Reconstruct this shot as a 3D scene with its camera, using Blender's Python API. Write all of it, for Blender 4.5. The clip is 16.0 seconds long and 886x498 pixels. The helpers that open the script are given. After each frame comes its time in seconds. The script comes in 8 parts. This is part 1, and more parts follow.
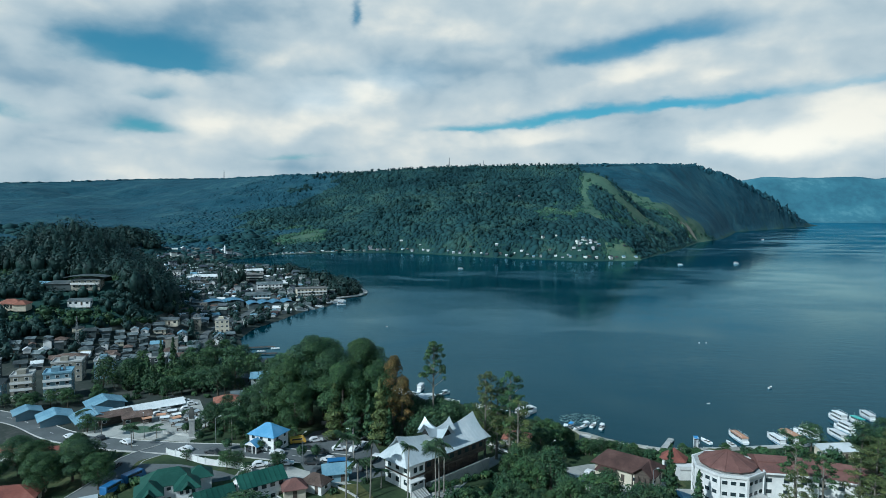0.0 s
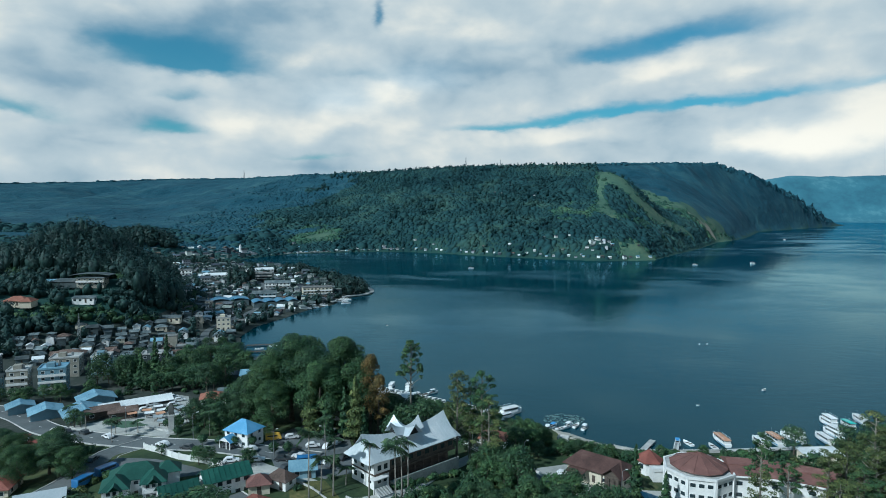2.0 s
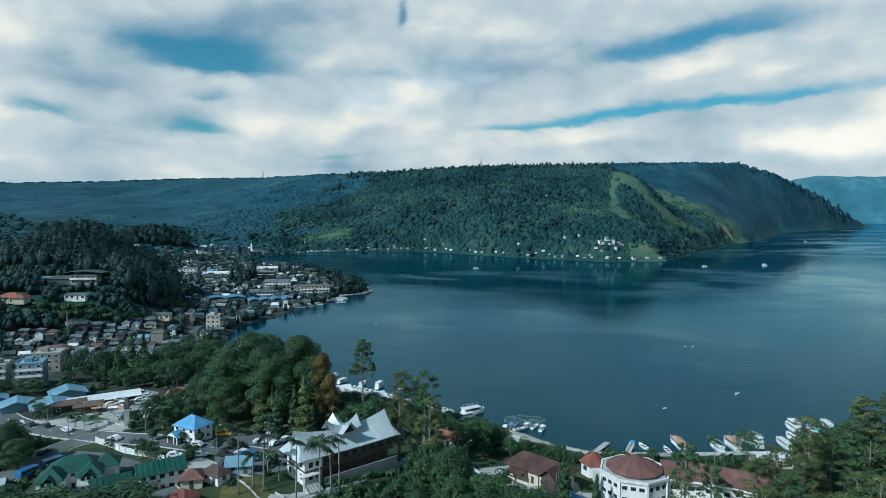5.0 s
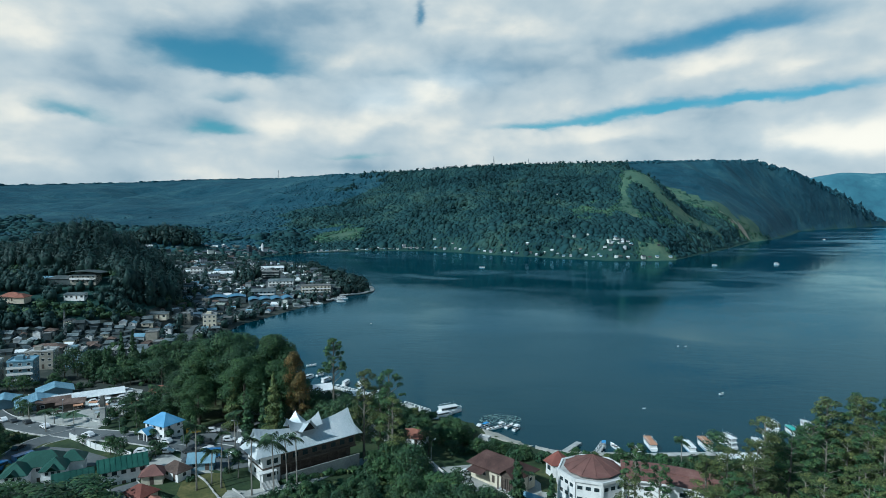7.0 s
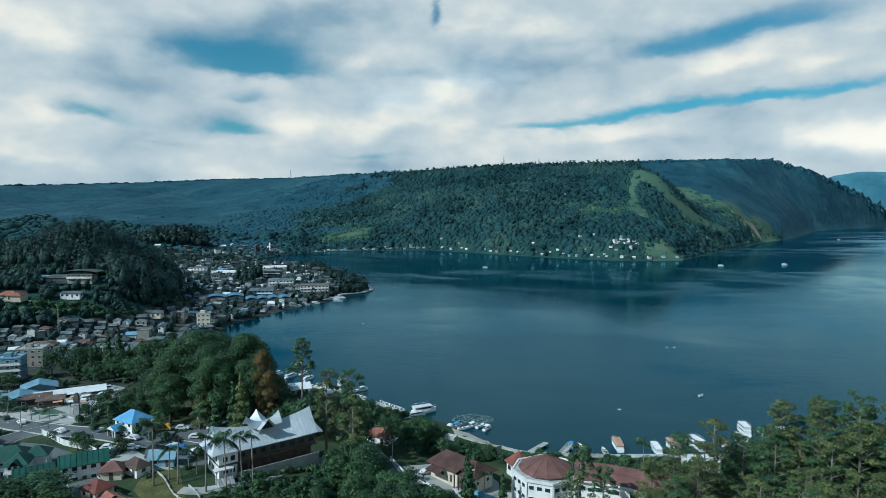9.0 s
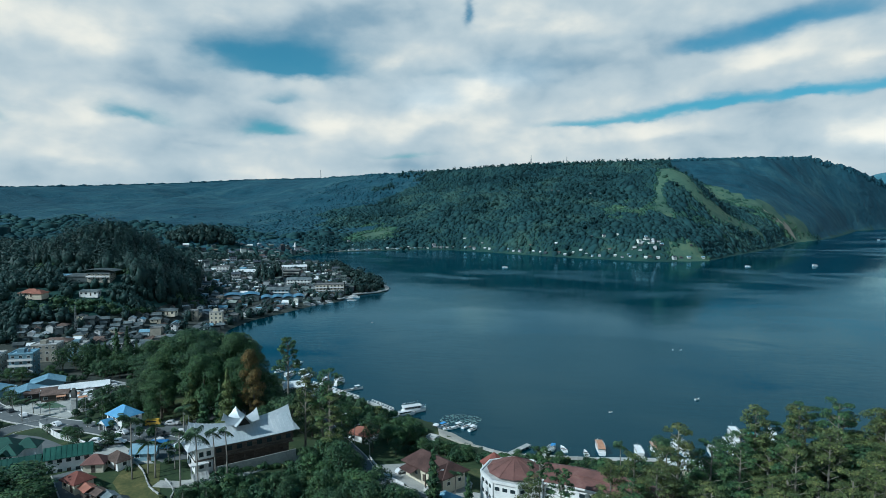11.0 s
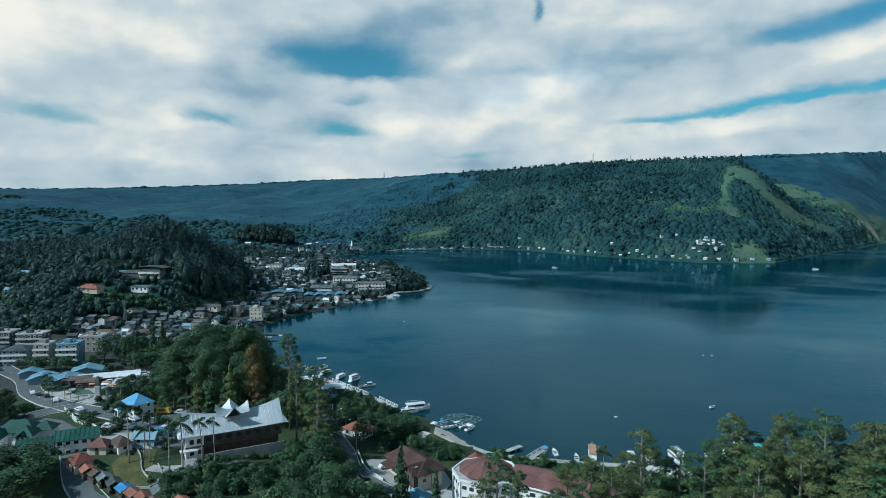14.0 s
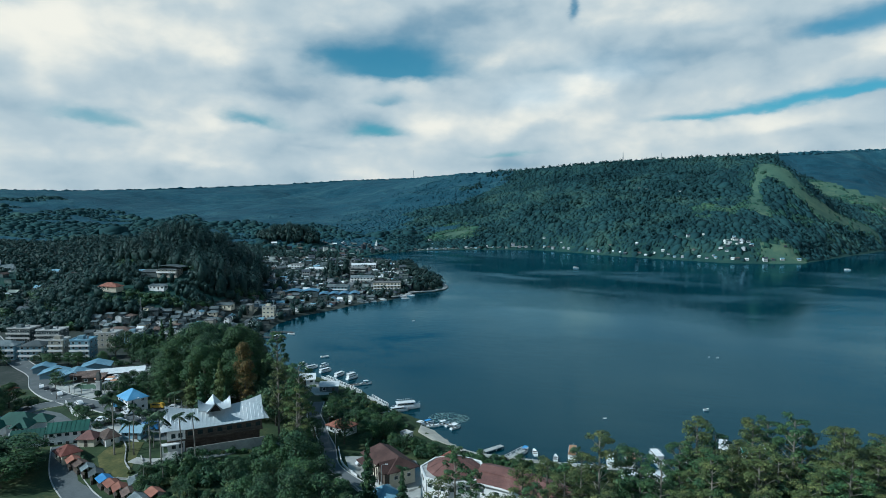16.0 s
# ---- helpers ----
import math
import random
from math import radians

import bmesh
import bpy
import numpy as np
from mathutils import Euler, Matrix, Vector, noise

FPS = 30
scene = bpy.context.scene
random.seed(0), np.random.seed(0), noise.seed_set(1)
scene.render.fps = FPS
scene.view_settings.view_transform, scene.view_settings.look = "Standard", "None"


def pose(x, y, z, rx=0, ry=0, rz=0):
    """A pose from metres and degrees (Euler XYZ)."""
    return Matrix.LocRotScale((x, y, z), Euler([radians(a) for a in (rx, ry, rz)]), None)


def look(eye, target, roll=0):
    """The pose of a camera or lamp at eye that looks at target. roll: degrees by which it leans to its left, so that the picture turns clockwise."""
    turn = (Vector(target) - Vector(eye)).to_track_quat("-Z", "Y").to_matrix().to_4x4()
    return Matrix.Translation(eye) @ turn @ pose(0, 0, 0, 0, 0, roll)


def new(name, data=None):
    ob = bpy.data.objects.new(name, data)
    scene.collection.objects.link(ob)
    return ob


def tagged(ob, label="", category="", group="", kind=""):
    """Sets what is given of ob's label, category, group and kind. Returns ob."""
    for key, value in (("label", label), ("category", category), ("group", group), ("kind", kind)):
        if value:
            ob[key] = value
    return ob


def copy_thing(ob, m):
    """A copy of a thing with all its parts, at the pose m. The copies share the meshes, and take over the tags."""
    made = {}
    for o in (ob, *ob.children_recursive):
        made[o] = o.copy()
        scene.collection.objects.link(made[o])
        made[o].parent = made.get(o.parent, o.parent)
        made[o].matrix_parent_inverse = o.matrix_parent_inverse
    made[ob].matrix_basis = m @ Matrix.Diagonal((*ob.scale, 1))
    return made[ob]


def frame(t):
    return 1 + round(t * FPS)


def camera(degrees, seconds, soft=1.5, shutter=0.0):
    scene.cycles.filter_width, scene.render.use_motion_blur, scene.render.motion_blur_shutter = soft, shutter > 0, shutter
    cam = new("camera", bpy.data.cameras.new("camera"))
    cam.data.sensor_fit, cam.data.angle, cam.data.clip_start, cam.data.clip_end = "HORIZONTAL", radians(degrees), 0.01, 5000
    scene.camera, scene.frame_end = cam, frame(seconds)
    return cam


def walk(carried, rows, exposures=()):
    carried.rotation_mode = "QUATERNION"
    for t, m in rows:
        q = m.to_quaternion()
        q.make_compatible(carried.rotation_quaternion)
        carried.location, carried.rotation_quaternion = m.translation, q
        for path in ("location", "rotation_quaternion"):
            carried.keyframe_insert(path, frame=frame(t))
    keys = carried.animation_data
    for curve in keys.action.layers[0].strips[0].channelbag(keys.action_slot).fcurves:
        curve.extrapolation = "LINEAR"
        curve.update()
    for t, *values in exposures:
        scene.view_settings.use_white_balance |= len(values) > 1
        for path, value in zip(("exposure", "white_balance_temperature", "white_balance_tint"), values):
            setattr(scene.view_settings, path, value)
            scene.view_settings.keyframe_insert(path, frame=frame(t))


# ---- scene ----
cam = camera(71.4, 16.0, soft=0.6)

PATH = [
    (0, (0.024, -7.509, 81.806), (0.02, -5.513, 81.677), 0.3),
    (0.5, (3.693, -7.727, 81.83), (3.678, -5.731, 81.7), 0.3),
    (1, (7.284, -7.803, 81.85), (7.253, -5.808, 81.719), 0.3),
    (1.5, (10.875, -7.767, 81.78), (10.824, -5.772, 81.65), 0.3),
    (2, (14.75, -7.757, 81.836), (14.677, -5.763, 81.705), 0.3),
    (2.5, (18.594, -7.86, 81.931), (18.502, -5.867, 81.799), 0.3),
    (3, (22.617, -8.039, 82.029), (22.509, -6.047, 81.897), 0.3),
    (3.5, (26.65, -8.086, 82.145), (26.529, -6.094, 82.014), 0.2),
    (4, (30.562, -7.963, 82.157), (30.432, -5.972, 82.026), 0.3),
    (6.5, (51.081, -7.296, 82.539), (50.896, -5.309, 82.404), 0.3),
    (7, (55.293, -7.252, 82.608), (55.088, -5.267, 82.473), 0.2),
    (7.5, (59.376, -7.083, 82.704), (59.156, -5.1, 82.569), 0.2),
    (8, (63.498, -7.02, 82.859), (63.267, -5.039, 82.723), 0.2),
    (8.5, (67.663, -6.886, 83.078), (67.421, -4.905, 82.941), 0.2),
    (9, (71.839, -6.675, 83.193), (71.585, -4.696, 83.056), 0.2),
    (11.5, (93.529, -5.287, 84.31), (93.145, -3.329, 84.17), 0.1),
    (12, (97.795, -4.759, 84.417), (97.388, -2.806, 84.277), 0.1),
    (12.5, (102.223, -4.264, 84.528), (101.786, -2.317, 84.388), 0.1),
    (13, (106.586, -3.666, 84.694), (106.11, -1.728, 84.552), 0.1),
    (13.5, (111.009, -3.023, 84.784), (110.485, -1.099, 84.642), 0.0),
    (14, (115.377, -2.278, 84.887), (114.805, -0.367, 84.745), 0.0),
    (14.5, (119.93, -1.541, 85.023), (119.312, 0.355, 84.88), -0.0),
    (15, (124.605, -0.784, 85.098), (123.958, 1.103, 84.955), -0.1),
    (15.5, (129.064, 0.313, 85.183), (128.399, 2.193, 85.04), -0.2),
    (16, (133.401, 1.601, 85.234), (132.725, 3.478, 85.091), -0.2),
]
walk(cam, [(t, look(eye, target, roll)) for t, eye, target, roll in PATH], [(0, 0.12, 4880, 5), (16, 0.12, 4880, 5)])

# ---- world and sun ----
SUN_TO = Vector((-0.58, -0.52, 0.62)).normalized()

world = bpy.data.worlds.new("cloudy_sky")
scene.world = world
world.use_nodes = True
wt = world.node_tree
wt.nodes.clear()


class Net:
    """A short way to wire nodes."""

    def __init__(self, tree):
        self.t = tree

    def node(self, kind, **values):
        n = self.t.nodes.new(kind)
        for key, value in values.items():
            if key in n.inputs:
                self.put(n.inputs[key], value)
            else:
                setattr(n, key, value)
        return n

    def put(self, socket, value):
        if isinstance(value, bpy.types.NodeSocket):
            self.t.links.new(value, socket)
        else:
            socket.default_value = value

    def math(self, op, a, b=0.0, c=0.0, clamp=False):
        n = self.t.nodes.new("ShaderNodeMath")
        n.operation, n.use_clamp = op, clamp
        for i, v in enumerate((a, b, c)):
            self.put(n.inputs[i], v)
        return n.outputs[0]

    def mix(self, f, a, b, mode="MIX"):
        n = self.t.nodes.new("ShaderNodeMix")
        n.data_type, n.blend_type = "RGBA", mode
        self.put(n.inputs[0], f)
        self.put(n.inputs[6], a)
        self.put(n.inputs[7], b)
        return n.outputs[2]

    def noise(self, vec, scale, detail=4.0, rough=0.55, distort=0.0):
        n = self.t.nodes.new("ShaderNodeTexNoise")
        self.put(n.inputs["Vector"], vec)
        n.inputs["Scale"].default_value = scale
        n.inputs["Detail"].default_value = detail
        n.inputs["Roughness"].default_value = rough
        n.inputs["Distortion"].default_value = distort
        return n.outputs[0]

    def ramp(self, v, lo, hi):
        n = self.t.nodes.new("ShaderNodeMapRange")
        n.interpolation_type = "SMOOTHSTEP"
        self.put(n.inputs[0], v)
        n.inputs[1].default_value, n.inputs[2].default_value = lo, hi
        return n.outputs[0]

    def xyz(self, v):
        n = self.t.nodes.new("ShaderNodeSeparateXYZ")
        self.put(n.inputs[0], v)
        return n.outputs

    def join(self, x, y, z):
        n = self.t.nodes.new("ShaderNodeCombineXYZ")
        for i, v in enumerate((x, y, z)):
            self.put(n.inputs[i], v)
        return n.outputs[0]


def build_sky():
    w = Net(wt)
    way = w.node("ShaderNodeTexCoord").outputs["Generated"]
    x, y, z = w.xyz(way)
    flat = w.math("SQRT", w.math("ADD", w.math("MULTIPLY", x, x), w.math("MULTIPLY", y, y)))
    az = w.math("MULTIPLY", w.math("ARCTAN2", x, y), 57.29578)
    el = w.math("MULTIPLY", w.math("ARCTAN2", z, flat), 57.29578)
    # cloud texture: broad billows that flatten towards the horizon, with finer puffs on their rims
    lift = w.math("ADD", w.math("MAXIMUM", z, 0.0), 0.11)
    layer = w.join(w.math("DIVIDE", x, lift), w.math("DIVIDE", y, lift), 0.3)
    coarse = w.noise(layer, 0.55, 5.0, 0.56, 0.4)
    puffs = w.noise(w.join(w.math("MULTIPLY", az, 0.11), w.math("MULTIPLY", el, 0.21), 4.0), 1.0, 3.0, 0.42, 0.25)
    fine = w.noise(w.join(w.math("MULTIPLY", az, 0.30), w.math("MULTIPLY", el, 0.48), 9.0), 1.0, 4.0, 0.48, 0.2)
    wob_a = w.math("MULTIPLY", w.math("SUBTRACT", w.noise(w.join(w.math("MULTIPLY", az, 0.25), w.math("MULTIPLY", el, 0.5), 1.5), 1.0, 4.0, 0.55), 0.5), 3.4)
    wob_e = w.math("MULTIPLY", w.math("SUBTRACT", w.noise(w.join(w.math("MULTIPLY", az, 0.28), w.math("MULTIPLY", el, 0.6), 7.7), 1.0, 4.0, 0.55), 0.5), 1.5)
    az_w, el_w = w.math("ADD", az, wob_a), w.math("ADD", el, wob_e)

    def blobs(rows, az_in, el_in):
        total = None
        for a, e, ra, re, tilt, k in rows:
            c, s = math.cos(radians(tilt)), math.sin(radians(tilt))
            da, de = w.math("SUBTRACT", az_in, a), w.math("SUBTRACT", el_in, e)
            p = w.math("DIVIDE", w.math("ADD", w.math("MULTIPLY", da, c), w.math("MULTIPLY", de, s)), ra)
            q = w.math("DIVIDE", w.math("SUBTRACT", w.math("MULTIPLY", de, c), w.math("MULTIPLY", da, s)), re)
            q = w.math("ADD", q, w.math("MULTIPLY", w.math("MINIMUM", q, 0.0), 0.9))
            g = w.math("EXPONENT", w.math("MULTIPLY", w.math("ADD", w.math("MULTIPLY", p, p), w.math("MULTIPLY", q, q)), -1.0))
            g = w.math("MULTIPLY", g, k)
            total = g if total is None else w.math("ADD", total, g)
        return total

    gaps = blobs(SKY_GAPS, az_w, el_w)
    greys = blobs(SKY_GREYS, az_w, el_w)
    bright = blobs(SKY_BRIGHT, az_w, el_w)
    over = w.ramp(el, 19.0, 36.0)
    shade = w.math("ADD", w.math("MULTIPLY", w.math("SUBTRACT", puffs, 0.5), 1.0), w.math("MULTIPLY", w.math("SUBTRACT", fine, 0.5), 0.55))
    light = w.math("ADD", w.math("ADD", 0.51, shade), w.math("SUBTRACT", bright, w.math("ADD", greys, w.math("MULTIPLY", gaps, 0.25))), clamp=True)
    cloud = w.mix(w.ramp(light, 0.0, 0.55), (0.27, 0.335, 0.33, 1), (0.56, 0.54, 0.445, 1))
    cloud = w.mix(w.ramp(light, 0.45, 1.0), cloud, (0.98, 0.79, 0.54, 1))
    glow = w.math("ADD", 1.0, blobs(SKY_BOOST, az, el))
    cloud = w.mix(1.0, cloud, w.join(glow, glow, glow), "MULTIPLY")
    sky = w.node("ShaderNodeTexSky", sky_type="NISHITA", sun_disc=False)
    sky.sun_elevation = math.asin(SUN_TO.z)
    sky.sun_rotation = math.atan2(SUN_TO.x, SUN_TO.y)
    sky.air_density, sky.dust_density = 1.0, 0.6
    blue = w.mix(1.0, sky.outputs[0], (0.031, 0.066, 0.057, 1), "MULTIPLY")
    hole = w.math("ADD", gaps, w.math("MULTIPLY", shade, -0.30))
    hole = w.math("MULTIPLY", w.ramp(hole, 0.0, 0.98), 0.94)
    far_hole = w.ramp(w.math("ADD", w.math("SUBTRACT", 0.62, coarse), w.math("MULTIPLY", over, 0.16)), 0.0, 0.26)
    hole = w.math("MAXIMUM", hole, w.math("MULTIPLY", far_hole, over))
    cloud = w.mix(w.math("MULTIPLY", over, 0.75), cloud, (0.23, 0.335, 0.375, 1))
    colour = w.mix(hole, cloud, blue)
    bg = w.node("ShaderNodeBackground", Color=colour, Strength=1.0)
    out = w.node("ShaderNodeOutputWorld")
    wt.links.new(bg.outputs[0], out.inputs[0])


# azimuth, elevation, half width, half height (degrees), tilt, strength
SKY_GAPS = [
    (-24.3, 11.8, 6.2, 1.40, 0, 1.15), (-24, 13.7, 8.0, 2.2, 0, 0.7), (-29.7, 13.0, 2.6, 1.23, 0, 0.35), (-36.5, 7.4, 2.9, 0.87, -8, 0.72),
    (-24.6, 9.3, 2.2, 0.75, 0, 0.5), (-25.6, 6.6, 2.4, 0.86, 0, 0.78), (-9.2, 11.9, 3.9, 0.87, 5, 0.32), (-8.1, 16.8, 0.6, 1.55, 5, 0.7),
    (2.7, 7.3, 3.8, 0.50, 4, 0.75), (9.1, 8.0, 3.8, 0.67, 9, 0.9), (14, 8.5, 2.9, 0.65, 9, 0.85), (20, 9.0, 3.7, 0.62, 5, 1),
    (25.5, 9.2, 3.3, 0.55, 6, 0.7), (11.6, 13.1, 2.8, 1.09, -5, 0.5), (20.6, 14.5, 6.1, 1.42, 5, 0.72), (15.4, 13.7, 4.4, 1.23, 10, 0.45),
    (-14.1, 4.5, 2.8, 0.36, 2, 0.4), (3.8, 14.5, 4.5, 1.11, 0, 0.25),
    (-48.6, 6.9, 3.6, 0.95, -6, 0.62), (33, 9.7, 5.0, 0.70, 6, 0.5),
]
SKY_GREYS = [
    (-20.0, 15.9, 5.8, 2.26, 0, 0.22), (-13.5, 15.2, 4.0, 1.86, 0, 0.15), (4.4, 12.7, 7.9, 1.70, 0, 0.24), (0.3, 11.4, 4.6, 1.26, 0, 0.14),
    (18.4, 8.2, 6.8, 0.45, 5, 0.06), (-33.2, 9.9, 5.0, 1.15, 0, 0.16), (-31.2, 5.3, 2.6, 0.56, 0, 0.16), (-18.1, 8.6, 3.0, 0.78, 0, 0.08),
    (-38.3, 9.8, 3.4, 0.84, 0, 0.12), (13.0, 11.3, 3.2, 0.74, 5, 0.1), (-13.1, 3.7, 4.1, 0.51, 0, 0.08), (10.3, 5.8, 2.9, 0.39, 3, 0.08),
]
SKY_BRIGHT = [
    (-11.5, 7.8, 4.6, 1.71, 25, 0.3), (-6.3, 10.3, 2.6, 1.48, 0, 0.3), (23.7, 5.6, 2.3, 1.67, 0, 0.38), (27.8, 5.0, 2.5, 1.90, 0, 0.38),
    (-3.3, 16.0, 4.6, 2.08, 0, 0.3), (2.4, 6.0, 6.1, 1.21, 5, 0.2), (16.5, 11.7, 3.9, 0.98, 10, 0.26), (23.1, 11.3, 3.5, 0.85, 8, 0.24),
    (-39.7, 13.0, 4.0, 2.42, 0, 0.26), (-16.1, 12.8, 3.0, 1.14, 0, 0.2), (26.1, 13.0, 2.2, 1.21, 0, 0.15), (-28.2, 5.6, 2.7, 0.67, 0, 0.14),
    (-21.1, 7.1, 2.9, 0.88, 0, 0.18), (-40.0, 3.5, 3.3, 0.78, 0, 0.15), (11.7, 6.4, 5.6, 0.87, 4, 0.16),
    (-52.0, 14.5, 9.0, 5.0, 0, 0.32), (33.5, 6.4, 4.0, 2.2, 0, 0.36), (-48.0, 3.8, 9.0, 1.2, 0, 0.2),
]
# added cloud brightness, placed to lighten patches of the lake's reflection
SKY_BOOST = [(-11.5, 9.5, 4.0, 1.9, 0, 0.14), (-4.0, 11.5, 4.0, 1.8, 0, 0.14), (28.0, 5.0, 8.0, 2.4, 0, 0.10)]
build_sky()

sun = new("sun", bpy.data.lights.new("sun", "SUN"))
sun.data.energy, sun.data.angle, sun.data.color = 4.15, radians(0.6), (1.0, 0.90, 0.71)
sun.matrix_world = look(SUN_TO * 900, (0, 0, 0))


# ---- materials ----
def material(name, colours, rough=0.8, scale=0.5, fine=6.0, metal=0.0, bump=0.0, spec=0.3, per_object=0.12, island=0.0, stretch=(1, 1, 1), local=True):
    """Procedural surface: two or three colours mixed by coarse and fine noise, small differences from thing to thing, fine relief."""
    m = bpy.data.materials.new(name)
    m.use_nodes = True
    n = Net(m.node_tree)
    bsdf = m.node_tree.nodes["Principled BSDF"]
    if local:
        vec = n.node("ShaderNodeTexCoord").outputs["Object"]
    else:
        vec = n.node("ShaderNodeNewGeometry").outputs["Position"]
    mp = n.node("ShaderNodeMapping", Vector=vec, Scale=stretch).outputs[0]
    big, small = n.noise(mp, scale, 3.0, 0.6), n.noise(mp, fine, 3.0, 0.65)
    f = n.math("ADD", n.math("MULTIPLY", n.ramp(big, 0.3, 0.7), 0.65), n.math("MULTIPLY", n.ramp(small, 0.3, 0.7), 0.35))
    cols = [(*c, 1) for c in colours]
    col = n.mix(n.ramp(f, 0.0, 0.6 if len(cols) > 2 else 1.0), cols[0], cols[1])
    if len(cols) > 2:
        col = n.mix(n.ramp(f, 0.55, 0.95), col, cols[2])
    if per_object:
        r = n.node("ShaderNodeObjectInfo").outputs["Random"]
        k = n.math("ADD", 1 - per_object, n.math("MULTIPLY", r, 2 * per_object))
        col = n.mix(1.0, col, n.join(k, k, k), "MULTIPLY")
    if island:
        r = n.node("ShaderNodeNewGeometry").outputs["Random Per Island"]
        k = n.math("ADD", 1 - island, n.math("MULTIPLY", r, 2 * island))
        col = n.mix(1.0, col, n.join(k, k, n.math("POWER", k, 0.7)), "MULTIPLY")
    n.put(bsdf.inputs["Base Color"], col)
    n.put(bsdf.inputs["Roughness"], n.math("ADD", rough - 0.08, n.math("MULTIPLY", small, 0.16), clamp=True))
    bsdf.inputs["Metallic"].default_value = metal
    bsdf.inputs["Specular IOR Level"].default_value = spec
    if bump:
        b = n.node("ShaderNodeBump", Strength=0.6, Distance=bump, Height=small)
        m.node_tree.links.new(b.outputs[0], bsdf.inputs["Normal"])
    return m


def leaf_material(name, dark, light, tip=None, island=0.45):
    return material(name, (dark, light) if tip is None else (dark, light, tip), rough=0.62, scale=0.35, fine=1.6, spec=0.25, per_object=0.18, island=island)


def water_material():
    """Deep lake water: a dark blue body, reflecting by Fresnel, smoother and rougher by patches of wind."""
    m = bpy.data.materials.new("lake_water")
    m.use_nodes = True
    n = Net(m.node_tree)
    m.node_tree.nodes.remove(m.node_tree.nodes["Principled BSDF"])
    pos = n.node("ShaderNodeNewGeometry").outputs["Position"]
    turned = lambda sx, sy, a, o=0.0: n.node("ShaderNodeMapping", Vector=pos, Scale=(sx, sy, 1.0), Rotation=(0, 0, a), Location=(o, o * 1.7, 0)).outputs[0]  # noqa: E731
    wind = n.noise(turned(0.0020, 0.0055, 0.2), 1.0, 4.0, 0.55, 0.6)
    gust = n.noise(turned(0.0075, 0.016, -0.5, 3.1), 1.0, 4.0, 0.55, 0.9)
    wave = n.noise(turned(0.10, 0.24, -0.55), 1.0, 2.0, 0.5)
    chop = n.noise(turned(0.55, 0.95, 0.3), 1.0, 3.0, 0.6)
    height = n.math("ADD", n.math("MULTIPLY", wave, 0.7), n.math("MULTIPLY", chop, 0.22))
    breeze = n.math("MULTIPLY", n.ramp(wind, 0.34, 0.62), n.ramp(gust, 0.36, 0.62))
    calm = n.ramp(n.noise(turned(0.011, 0.0075, 0.3, 5.3), 1.0, 3.0, 0.5, 0.5), 0.52, 0.70)
    b = n.node("ShaderNodeBump", Strength=n.math("SUBTRACT", n.math("ADD", 0.07, n.math("MULTIPLY", breeze, 0.13)), n.math("MULTIPLY", calm, 0.055)), Distance=1.0, Height=height)
    body = n.node("ShaderNodeBsdfDiffuse", Color=n.mix(wind, (0.002, 0.019, 0.029, 1), (0.004, 0.029, 0.043, 1)))
    gloss = n.node("ShaderNodeBsdfGlossy", Color=(0.43, 0.72, 0.88, 1), Roughness=n.math("ADD", 0.07, n.math("MULTIPLY", breeze, 0.15)), Normal=b.outputs[0])
    rise = n.node("ShaderNodeFresnel", IOR=1.33, Normal=b.outputs[0])
    both = n.node("ShaderNodeMixShader")
    n.put(both.inputs[0], n.math("MULTIPLY", rise.outputs[0], 0.95))
    m.node_tree.links.new(body.outputs[0], both.inputs[1])
    m.node_tree.links.new(gloss.outputs[0], both.inputs[2])
    m.node_tree.links.new(both.outputs[0], m.node_tree.nodes["Material Output"].inputs[0])
    return m


def glass_material():
    m = material("window_glass", ((0.015, 0.025, 0.03), (0.04, 0.06, 0.07)), rough=0.12, scale=0.4, fine=3.0, spec=0.6)
    return m


def forest_material(name, dark, mid, light, island, relief=0.0):
    """Far leaves: crown by crown differences over stands of trees and broad tracts of lighter and darker growth."""
    m = bpy.data.materials.new(name)
    m.use_nodes = True
    n = Net(m.node_tree)
    bsdf = m.node_tree.nodes["Principled BSDF"]
    pos = n.node("ShaderNodeNewGeometry").outputs["Position"]
    tract, stand, crown = n.noise(pos, 0.0045, 3.0, 0.55), n.noise(pos, 0.022, 4.0, 0.6), n.noise(pos, 0.16, 3.0, 0.65)
    f = n.math("ADD", n.math("MULTIPLY", n.ramp(tract, 0.3, 0.7), 0.35), n.math("ADD", n.math("MULTIPLY", n.ramp(stand, 0.32, 0.68), 0.4), n.math("MULTIPLY", crown, 0.25)))
    col = n.mix(n.ramp(f, 0.12, 0.55), (*dark, 1), (*mid, 1))
    col = n.mix(n.ramp(f, 0.5, 0.9), col, (*light, 1))
    k = n.math("ADD", 1 - island, n.math("MULTIPLY", n.node("ShaderNodeNewGeometry").outputs["Random Per Island"], 2 * island))
    n.put(bsdf.inputs["Base Color"], n.mix(1.0, col, n.join(k, k, k), "MULTIPLY"))
    bsdf.inputs["Roughness"].default_value = 0.85
    bsdf.inputs["Specular IOR Level"].default_value = 0.1
    if relief:
        lumps = n.math("ADD", n.noise(pos, 0.035, 4.0, 0.65), n.math("MULTIPLY", stand, 1.5))
        b = n.node("ShaderNodeBump", Strength=relief, Distance=14.0, Height=lumps)
        m.node_tree.links.new(b.outputs[0], bsdf.inputs["Normal"])
    return m


